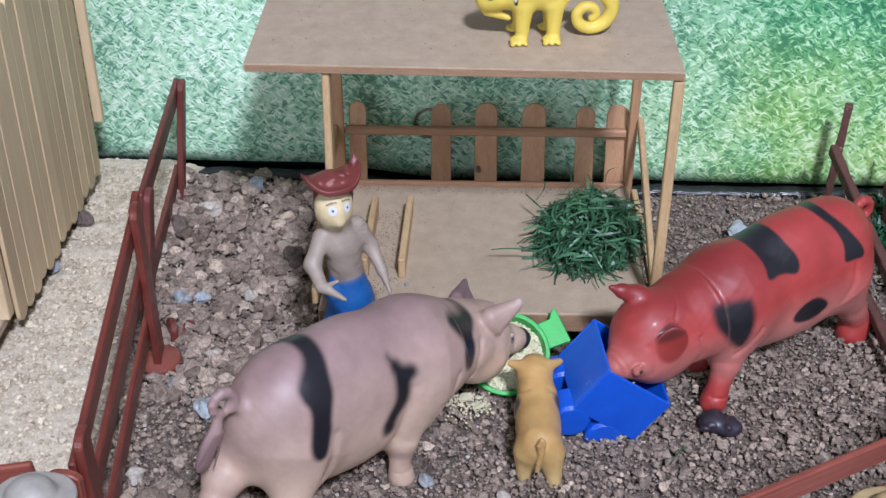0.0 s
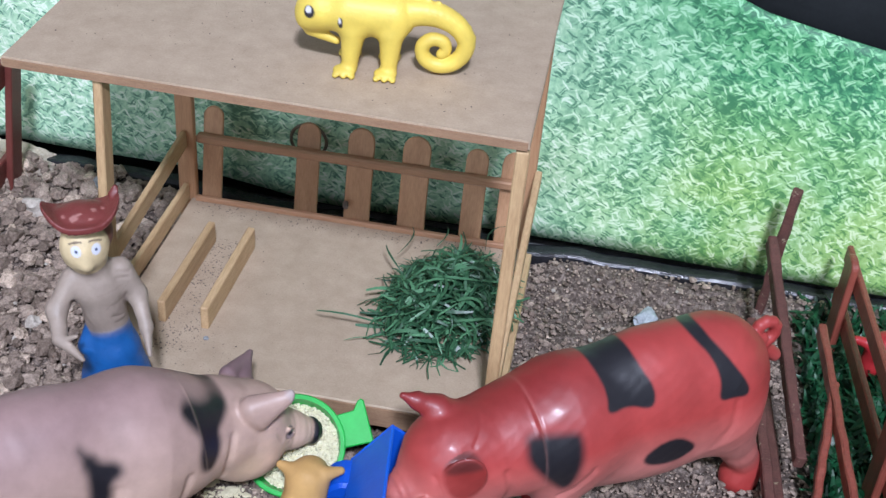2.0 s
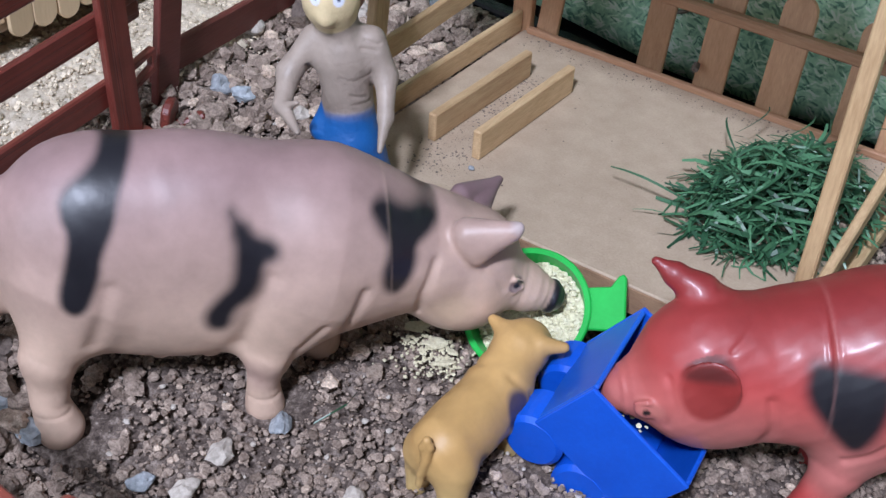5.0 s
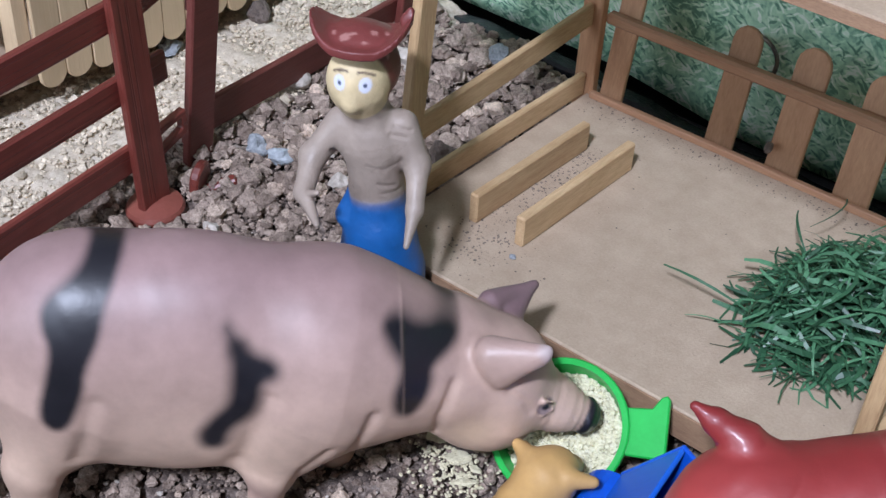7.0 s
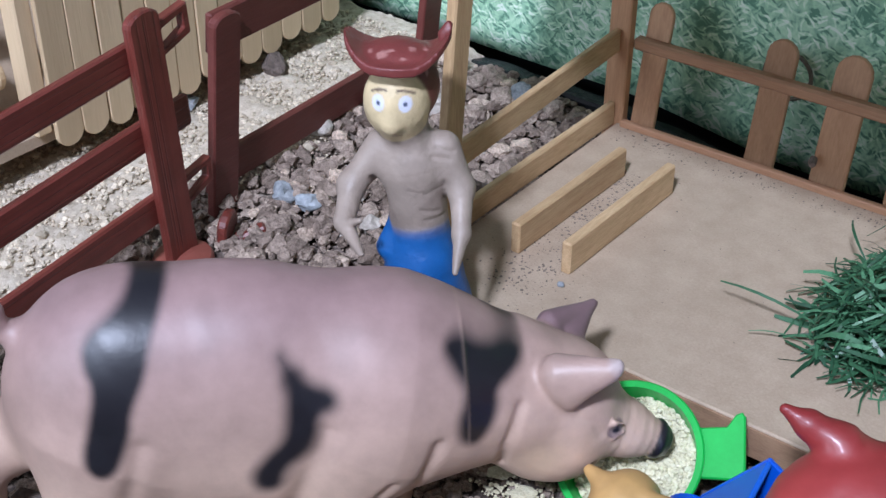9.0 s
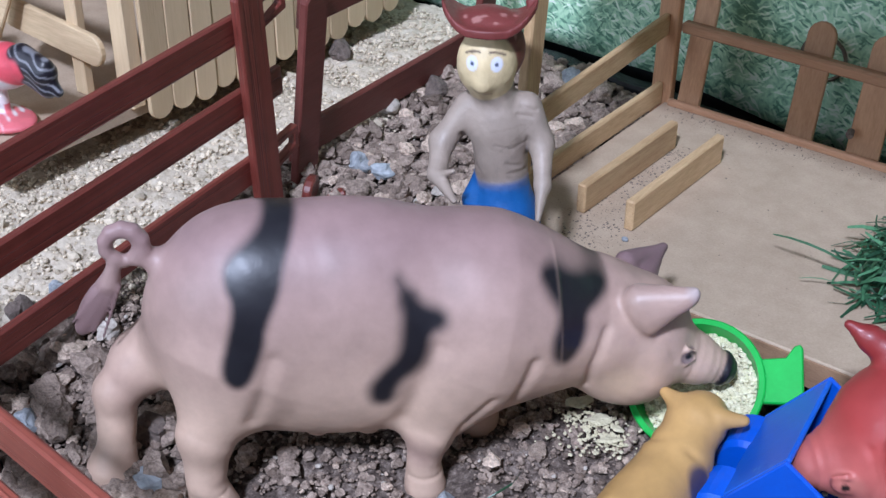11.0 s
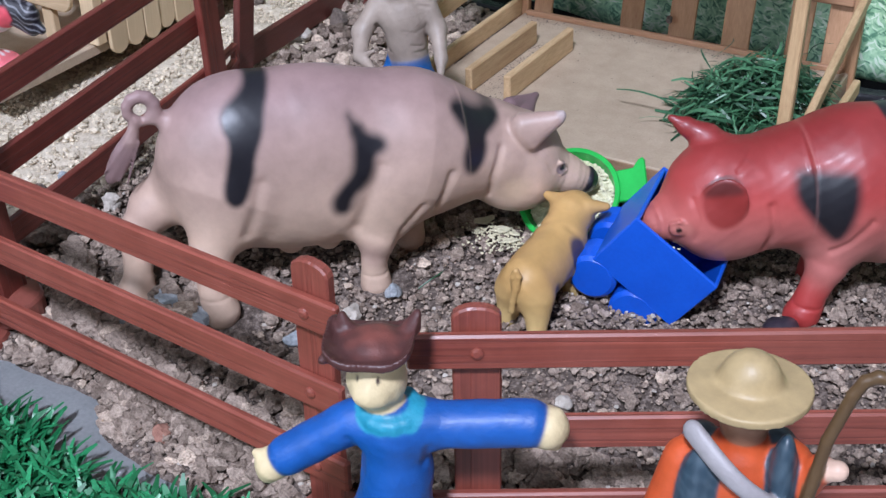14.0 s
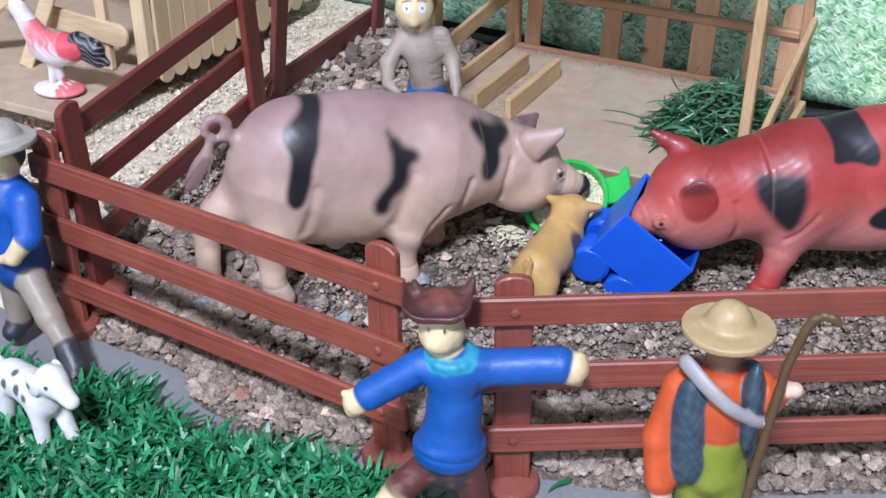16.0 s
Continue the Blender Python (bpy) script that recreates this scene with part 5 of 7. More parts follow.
def pig_paint(segs_2d, dark, top_col, low_col, z0, z1, side=None, extra=(), back=None, seam=None):
    def go(V, base, share):
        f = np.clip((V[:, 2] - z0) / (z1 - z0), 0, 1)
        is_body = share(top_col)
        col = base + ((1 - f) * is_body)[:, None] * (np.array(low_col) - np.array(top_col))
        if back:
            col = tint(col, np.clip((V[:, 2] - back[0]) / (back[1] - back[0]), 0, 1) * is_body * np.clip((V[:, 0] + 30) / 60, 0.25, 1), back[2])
        for segs, s in segs_2d:
            k = streak(V, [0, 2], segs, s) if len(segs[0]) == 4 else patch_of(V, [0, 2], segs, s, 0.22 * s)
            if side is not None:
                k = k * np.clip(side(V), 0, 1)
            col = tint(col, k * is_body, dark)
        if seam:
            line = np.clip(1.3 - np.abs(V[:, 0] - seam[0] - seam[1] * (V[:, 2] - 50)) / 0.45, 0, 1) * is_body * (V[:, 2] > 34)
            col = tint(col, line * 0.16, np.array(low_col) * 0.85)
        for c, r, cc in extra:
            if isinstance(c, list):
                col = tint(col, patch_of(V, [0, 2], c, r) * np.clip((V[:, 1] + 1) / 2, 0, 1), cc)
                continue
            q = V - np.array(c, float)
            r, blur = r if isinstance(r, tuple) else (r, 0.5)
            d = np.sqrt(q[:, 0] ** 2 + 0.15 * q[:, 1] ** 2 + q[:, 2] ** 2)
            col = tint(col, np.clip((r - d) / blur + 0.5, 0, 1), cc)
        return col
    return go


def pink_pig():
    c = PINK
    far_ear, tuft = (0.20, 0.125, 0.13), (0.24, 0.15, 0.145)
    way = (0.92, -0.14, -0.36)
    s = [
        el((-24, 0, 44), (46, 22, 31), c), el((-46, 0, 46), (23, 20.5, 28), c, 8), el((10, 0.5, 41), (29, 19.5, 26.5), c, 8), el((-20, 0, 29.5), (38, 18, 17), c, 8),
        rc((14, 1, 42), (40, 2.5, 36), 24, 17.5, c, 8), el((51, 2.0, 30), (16, 13.8, 17), c, 6), el((52, -3.5, 23.5), (13, 9.5, 10), c, 5), el((52, 8, 23), (13, 8, 10), c, 5), el((57, 1.5, 34.2), (10.6, 11.4, 11), c, 5),
        el((-30, -4, 12.0), (4, 3.6, 3.2), c, 2.5), el((-17, -4, 11.5), (4, 3.6, 3.2), c, 2.5), el((-6, -5, 12.5), (4, 3.6, 3.0), c, 2.5),
    ]
    s += named("snout", rc((61, 1.2, 26.8), (69.5, 0.0, 22.6), 10.4, 7.2, c, 3), rc((69.5, 0.0, 22.6), (77.2, -1.3, 19.8), 6.9, 4.6, c, 2))
    for f, r in ((67.2, 8.2), (69.8, 7.2), (72.3, 6.3), (74.8, 5.5)):
        k = (f - 61) / 16.2
        s += named("snout", el((f, 1.2 - 2.5 * k, 26.4 - 6.8 * k), (0.9, r + 0.25, r + 0.25), c, 0.5, way))
    s += named("snout>nose_disc", el((77.9, -1.5, 19.5), (2.9, 5.2, 4.9), DARK, 0.4, way), el((79.9, -1.8, 18.8), (1.5, 3.9, 3.6), DARK, 0.3, way))
    s += named("leg|hind near", rc((-50, -8, 35), (-57.5, -15.0, 20), 15.5, 7.2, c, 7), rc((-57.5, -15.0, 20), (-58.6, -17.6, 7), 6.5, 5.0, c, 3)) + named("leg|hind near>hoof|hind near", rc((-58.0, -17.8, 3.6), (-56.9, -18.3, -1.4), 5.4, 6.5, c, 0.9))
    s += named("leg|hind far", rc((-54, 8, 38), (-73, 4, 30), 14.5, 8.2, c, 7), rc((-73, 4, 30), (-80.6, 1, 22.5), 7.4, 5.6, c, 4), rc((-80.6, 1, 22.5), (-81.8, -1, 10), 5.5, 5.0, c, 2.5)) + named("leg|hind far>hoof|hind far", rc((-82.3, -2, 6.0), (-83.4, -3, 1.4), 5.3, 6.9, c, 0.9))
    s += named("leg|fore near", rc((7, -9, 33), (-1.4, -13.5, 16.5), 13.5, 6.8, c, 7), rc((-1.4, -13.5, 16.5), (-3.3, -14, 6), 5.6, 4.5, c, 3)) + named("leg|fore near>hoof|fore near", rc((-3.3, -14, 2.8), (-3.0, -14.2, -2.2), 4.7, 5.5, c, 0.8))
    s += named("leg|fore far", rc((12, 8, 30), (13.5, 8, 12), 12, 6.4, c, 7), rc((13.5, 8, 12), (13.5, 7.5, 1), 5.6, 6.2, c, 2))
    s += named("ear|near", rc((51.2, -9.6, 48.6), (63.2, -13.4, 52.9), 4.6, 1.2, c, 2.2), rc((53.6, -11.6, 42.4), (62.6, -13.8, 51.4), 2.2, 1.0, c, 3.0), rc((52.2, -11.0, 45.6), (61.0, -13.8, 50.8), 3.2, 1.4, c, 3.0))
    s += named("ear|far", rc((53.5, 14, 44.6), (65.8, 22, 44.0), 3.4, 0.9, far_ear, 1.6), rc((58.8, 12.6, 41.2), (65.2, 21.4, 43.4), 3.0, 0.9, far_ear, 2.0))
    s += named("eye", el((65.6, -6.6, 29.4), (1.8, 1.8, 1.8), c, 0.6), rc((63.4, -8.0, 29.8), (65.2, -8.6, 31.6), 0.7, 0.8, c, 0.5), rc((65.2, -8.6, 31.6), (67.6, -8.0, 31.0), 0.45, 0.4, c, 0.6), rc((63.4, -8.0, 29.2), (65.4, -8.3, 27.2), 0.7, 0.7, c, 0.5), rc((65.4, -8.3, 27.2), (67.8, -7.4, 27.8), 0.7, 0.5, c, 0.5))
    ring = [(-73.2 + 4.3 * math.cos(t), -1.2, 67.4 + 4.4 * math.sin(t)) for t in [-0.9 + i * 0.62 for i in range(11)]]
    tail = [rc((-63, 0, 60), (-69.2, -1, 64.4), 3.8, 2.6, c, 3)] + [rc(p, q, 2.3 - 0.09 * i, 2.2 - 0.09 * i, c, 0.7) for i, (p, q) in enumerate(zip(ring, ring[1:]))]
    tail += [rc((-75.4, -1.6, 64), (-77.6, -1.8, 57.5), 1.5, 2.2, c, 1.2), el((-81.4, -1.4, 51.2), (10.2, 2.0, 3.6), tuft, 1.6, (-0.52, 0, -0.85), (0.85, 0, -0.52))]
    tail += [rc((-77.4 + a, -3.0, 57), (-84.6 + 1.6 * a, -2.6, 45 - 1.2 * a), 0.5, 0.4, tuft, 0.6) for a in (-1.8, -0.4, 1.0, 2.3)]
    s += named("tail", *tail)
    stripe = [(-38.5, 80), (-39.5, 74.6), (-43.0, 72), (-49.0, 68.4), (-49.0, 64), (-47.2, 60.5), (-48.8, 53), (-51.5, 44.2), (-49.2, 40.2), (-46, 41.0), (-44.2, 44.4), (-41.9, 50.2), (-41.2, 55.5), (-37.6, 62.4), (-36.6, 68), (-33.9, 73), (-31.5, 80)]
    mid = [(-8.0, 60.0), (-4.2, 56.6), (0.6, 55.2), (1.0, 52.6), (-3.0, 50.5), (-3.5, 45), (-5.8, 40.6), (-10.8, 37), (-12.1, 31), (-16, 31.4), (-16.9, 35.9), (-13.5, 40.5), (-9.4, 44.3), (-8.4, 50), (-8.2, 55)]
    faint = [((-9.6, 63), (-7.6, 59), 0.6, 1.8)]
    neck = [(25.0, 60.6), (27, 56.6), (29.6, 52.4), (29.6, 49.2), (27.9, 45), (28.3, 39.6), (31.3, 37.6), (34.5, 41.2), (36.0, 45), (36.0, 49.4), (40.6, 50.6), (43.3, 52.2), (40.6, 54.8), (34, 56.6), (29, 60.4)]
    marks = pig_paint([(stripe, 3.0), (mid, 4.6), (faint, 5.5), (neck, 3.6)], DARK, c, PALE, 26, 70, seam=(29.6, -0.03), side=lambda V: (14 - V[:, 1]) / 5,
                      extra=[((65.6, -7.6, 29.4), 2.2, (0.22, 0.145, 0.14)), ((65.7, -7.8, 29.3), 1.7, (0.30, 0.22, 0.20)), ((65.9, -8.2, 29.3), 0.9, (0.012, 0.012, 0.014))])
    def paint(V, base, share):
        col = marks(V, base, share)
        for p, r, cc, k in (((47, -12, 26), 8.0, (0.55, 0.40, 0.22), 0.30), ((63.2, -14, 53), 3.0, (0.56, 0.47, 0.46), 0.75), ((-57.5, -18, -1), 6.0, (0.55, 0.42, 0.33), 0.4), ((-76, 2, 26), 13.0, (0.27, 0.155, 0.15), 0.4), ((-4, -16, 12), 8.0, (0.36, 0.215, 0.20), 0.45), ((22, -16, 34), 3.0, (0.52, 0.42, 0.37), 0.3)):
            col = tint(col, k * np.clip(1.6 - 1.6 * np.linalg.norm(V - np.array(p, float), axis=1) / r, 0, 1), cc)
        return col
    creases = [([(23.0, 40), (21.0, 33.6), (17.5, 24)], 1.5, 0.9), ([(42.0, 43), (38.9, 34), (38.2, 25)], 1.3, 0.8), ([(-1, 46), (-5.5, 32.6), (-8.5, 23.7)], 2.6, 1.1), ([(-40, 46), (-43, 35), (-45.5, 28)], 2.4, 0.9), ([(12.5, 30), (6, 21), (3.6, 14)], 1.4, 0.7),
               ([(60.5, 21), (66, 17.4), (72, 15.6)], 0.8, 0.5), ([(29.8, 70), (29.4, 56), (29.0, 42)], 0.45, -0.22), ([(56, 37), (60, 34), (62, 30)], 1.2, 0.4), ([(-64, 5.0), (-50, 5.4)], 0.5, 0.35), ([(-9, 2.8), (3, 3.0)], 0.45, 0.35)]
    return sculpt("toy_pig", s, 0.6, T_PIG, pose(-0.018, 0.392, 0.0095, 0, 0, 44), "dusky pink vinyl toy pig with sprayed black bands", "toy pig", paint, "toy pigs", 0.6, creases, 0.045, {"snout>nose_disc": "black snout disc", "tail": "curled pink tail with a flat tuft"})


def red_pig():
    c, low = (0.445, 0.056, 0.050), (0.58, 0.265, 0.225)
    o = -7.5
    g = (0.42, 0.042, 0.038)
    s = [
        el((-20, o, 45), (44, 20.5, 29.5), c), el((-44, o, 46), (22, 19.5, 27), c, 8), el((14, o, 42), (30, 19, 26), c, 8), el((-16, o, 30), (38, 17.5, 16), c, 8),
        rc((18, o, 44.5), (46, o + 1, 41.5), 22.5, 17.2, c, 8), el((58, o + 1, 40), (16, 13.5, 15), c, 6), rc((42, o + 1, 44), (60, o + 1.5, 44.4), 15.5, 12.4, c, 9), el((60, o + 1.5, 44.6), (13.2, 11.6, 13.4), c, 9), el((57, o - 4, 32.5), (15, 8.5, 11), c, 6), el((57, o + 6, 32), (15, 9, 11.5), c, 6), el((63, o + 8, 38), (12.5, 8.4, 9.6), c, 5),
    ]
    s += named("snout", rc((65, o + 1.5, 38.6), (75, o + 3.4, 35.6), 12.0, 7.4, c, 5), rc((75, o + 3.4, 35.6), (79.0, o + 4.0, 34.4), 6.4, 5.4, c, 1.2), el((74.2, o + 3.3, 36.2), (1.2, 8.2, 8.2), c, 0.8, (0.97, 0.08, -0.2)), el((76.8, o + 3.6, 35.4), (1.1, 7.4, 7.4), c, 0.8, (0.97, 0.08, -0.2)), el((79.2, o + 3.9, 34.6), (1.0, 6.6, 6.6), c, 0.8, (0.97, 0.08, -0.2)))
    s += named("eye", el((74.0, 5.4, 36.8), (3.4, 1.9, 2.7), c, 1.0), rc((71.6, 6.4, 38.8), (74.6, 6.6, 39.8), 0.6, 0.7, c, 0.6), rc((74.6, 6.6, 39.8), (77.4, 5.6, 38.4), 0.7, 0.5, c, 0.6))
    s += named("leg|hind outer", rc((-46, o + 8, 36), (-56, o + 11, 18), 14.5, 7.0, c, 7), rc((-56, o + 11, 18), (-62, o + 11, 8), 6.6, 6.4, g, 2)) + named("leg|hind outer>hoof|hind outer", rc((-62, o + 11, 6), (-60.5, o + 11, 1.4), 7.2, 7.6, g, 0.8))
    s += named("leg|hind inner", rc((-48, o - 8, 36), (-45, o - 11, 14), 13, 6.8, c, 7), rc((-45, o - 11, 14), (-46, o - 11, 0), 6.0, 6.6, g, 2))
    s += named("leg|fore outer", rc((18, o + 8, 35), (23.6, o + 13, 20), 13, 6.6, c, 6), rc((23.6, o + 13, 20), (28.4, o + 14.5, 8.6), 5.8, 5.0, g, 2)) + named("leg|fore outer>hoof|fore outer", rc((28.6, o + 14.6, 6.4), (30.4, o + 15, 2.6), 5.4, 6.0, g, 0.8), rc((32.4, o + 15, 3.6), (34.0, o + 15, 2.0), 3.6, 3.0, g, 1.0))
    s += named("leg|fore inner", rc((14, o - 8, 32), (16, o - 11, 14), 12, 6.2, c, 7), rc((16, o - 11, 14), (18, o - 11, 0), 5.6, 6.0, g, 2))
    s += named("ear|far", rc((56.5, -11.0, 53.0), (62.5, -13.2, 58.6), 6.6, 5.0, c, 2.5), rc((62.5, -13.2, 58.6), (69.0, -15.2, 62.4), 4.9, 3.0, c, 1.5), rc((69.0, -15.2, 62.4), (73.8, -16.4, 65.0), 3.0, 1.2, c, 1.0))
    s += named("ear|near", el((61.3, 8.8, 47.0), (9.0, 7.3, 1.5), c, 1.0, (0.22, -0.12, -0.97), (0.24, 0.92, 0.26)))
    ring = [(-68 + 4.8 * math.cos(t), o - 3, 59.5 + 4.8 * math.sin(t)) for t in [-0.4 + i * 0.63 for i in range(11)]]
    s += named("tail", rc((-62, o - 1, 56), (-66, o - 2, 58), 3.2, 2.6, c, 3), *[rc(p, q, 2.2, 2.2, c, 0.8) for p, q in zip(ring, ring[1:])], rc((-66, o - 3, 55), (-76, o - 4, 46), 2.4, 2.8, c, 1.5))
    mid = [(14, 80), (9.0, 68), (8.8, 64), (10.0, 59.6), (1.1, 60.4), (-7.7, 57.2), (-8.8, 64), (-4.5, 70.5), (-3, 80)]
    rear = [(-24, 80), (-28.5, 73.4), (-33, 69.2), (-35.3, 61.5), (-34, 54.6), (-40, 55.0), (-46, 53.7), (-47, 57), (-37.5, 69.5), (-33.5, 73.6), (-32, 80)]
    belly = [(-5.3, 35.9), (-17, 44.2), (-28.8, 35.9), (-23.9, 31.5), (-11.9, 30.7)]
    fore = [(38.6, 55.0), (37.6, 56.0), (30, 55.6), (23, 56.0), (21.4, 55.0), (21.2, 46), (23.0, 38), (24.4, 34.6), (26.6, 34.4), (33.2, 42.0), (39.0, 49.4)]
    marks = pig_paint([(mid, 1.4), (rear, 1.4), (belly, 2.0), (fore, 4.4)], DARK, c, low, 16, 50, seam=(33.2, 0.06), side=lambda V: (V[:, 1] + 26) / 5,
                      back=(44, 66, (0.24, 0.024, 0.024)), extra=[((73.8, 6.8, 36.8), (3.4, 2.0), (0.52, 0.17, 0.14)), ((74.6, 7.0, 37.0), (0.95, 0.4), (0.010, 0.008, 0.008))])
    def paint(V, base, share):
        col = marks(V, base, share)
        u = V - np.array((61.3, 8.8, 47.0))
        leaf = np.clip((1.0 - np.sqrt((u[:, 0] / 7.6) ** 2 + (u[:, 2] / 9.4) ** 2)) / 0.22, 0, 1) * (V[:, 1] > 5.5)
        col = tint(col, leaf * 0.85, (0.27, 0.026, 0.022))
        top = leaf * np.clip((u[:, 2] - 2.2 + 0.25 * u[:, 0]) / 2.4, 0, 1)
        return tint(col, top * 0.8, (0.085, 0.018, 0.016))
    side = ((1, 0, 0), (0, 0, 1), (0, 1, 0))
    creases = [([(46.8, 46), (44.8, 37), (45.4, 28)], 1.4, 0.9, side), ([(37.0, 73), (34.4, 65), (33.2, 57), (33.0, 44)], 0.6, 0.3, side), ([(38.6, 72), (36.0, 65), (34.8, 57)], 0.7, -0.28, side), ([(57.1, 56), (52.2, 60), (47.8, 64)], 0.5, 0.3, side), ([(55.5, 55), (50.5, 58.5), (45.0, 61)], 0.9, -0.15, side),
               ([(25.5, 29), (20.6, 33), (15.4, 41)], 1.3, 0.8, side), ([(66, 58.6), (56, 64.6), (41, 69.4)], 0.8, -0.16, side), ([(70.5, 47), (68.2, 40), (69, 34)], 0.9, 0.35, side), ([(23, 6.4), (36, 7.4)], 0.5, 0.45, side), ([(-36, 34), (-41, 44), (-42, 52)], 1.6, 0.6, side)]
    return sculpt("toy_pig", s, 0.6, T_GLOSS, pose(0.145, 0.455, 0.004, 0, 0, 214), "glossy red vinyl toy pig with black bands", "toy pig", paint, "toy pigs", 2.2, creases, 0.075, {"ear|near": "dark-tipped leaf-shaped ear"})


def piglet():
    c = (0.53, 0.315, 0.115)
    s = [
        rc((-14, 0, 17.5), (11, 0, 18.5), 8.8, 8.2, c), el((-2, 0, 15.5), (16.5, 8.4, 8.5), c, 4), rc((11, 0, 19), (21, 1, 24), 8.0, 7.0, c, 4), el((24, 1, 24), (8.5, 7.2, 7), c, 3),
        rc((26, 1, 22.5), (34.5, 1.5, 18), 5.2, 3.6, c, 3),
    ]
    s += named("leg|a", rc((-16, -5, 13), (-19, -6.3, 1), 5.4, 3.0, c, 4)) + named("leg|b", rc((-15, 5, 13), (-16.5, 5.7, 2), 5.4, 3.0, c, 4))
    s += named("leg|c", rc((9, -4.5, 13), (10, -5.5, 1), 4.8, 2.9, c, 4)) + named("leg|d", rc((9, 4.5, 13), (11, 5.5, 1), 4.8, 2.9, c, 4))
    s += named("ear|a", rc((23.5, -4.5, 27.5), (26.8, -9.6, 27.2), 2.8, 1.5, c, 1.6), rc((25.4, -5.0, 26.0), (28.2, -8.8, 25.8), 1.8, 1.1, c, 1.4)) + named("ear|b", rc((22.5, 6.0, 27.5), (24.4, 11.2, 27.6), 2.8, 1.5, c, 1.6), rc((24.6, 6.5, 26.4), (26.4, 10.4, 26.4), 1.8, 1.1, c, 1.4))
    tail = [(-22.3, 0.2, 20), (-22.9, 0.6, 24), (-22.8, -0.4, 26.4), (-22.6, -1.2, 24.5), (-22.8, -0.6, 20), (-23.2, 0.4, 15), (-23.2, 0.8, 11)]
    s += named("tail", *[rc(p, q, 1.1, 1.1, c, 0.6) for p, q in zip(tail, tail[1:])])
    marks = pig_paint([([((6, 14), (4, 17), 1.4, 1.2), ((-9, 9), (-8, 12), 1.6, 1.2)], 1.6)], (0.045, 0.038, 0.075), c, (0.60, 0.42, 0.18), 4, 20, side=lambda V: (-V[:, 1] - 5.5) / 1.5)
    def paint(V, base, share):
        col = marks(V, base, share)
        for p, r in (((6.6, -9.0, 19.5), 5.0), ((-10.5, -8.0, 11.6), 4.6), ((6, 8.6, 19), 4.2)):
            d = np.linalg.norm((V - np.array(p, float)) * (1, 0.5, 0.8), axis=1)
            col = tint(col, np.clip((r - d) / 1.6, 0, 1) * 0.92, (0.045, 0.038, 0.075))
        return col
    return sculpt("toy_piglet", s, 0.5, T_PIG, pose(0.0455, 0.398, 0.005, 0, 0, 90), "small ochre yellow vinyl toy piglet with dark patches", "toy pig", paint, "toy pigs", grooves=[([(9, 26), (13, 20), (14, 13)], 1.2, 0.5, ((1, 0, 0), (0, 0, 1), (0, 1, 0))), ([(9, 26), (13, 20), (14, 13)], 1.2, 0.5)], lumps=0.08)


pink_pig()
red_pig()
piglet()


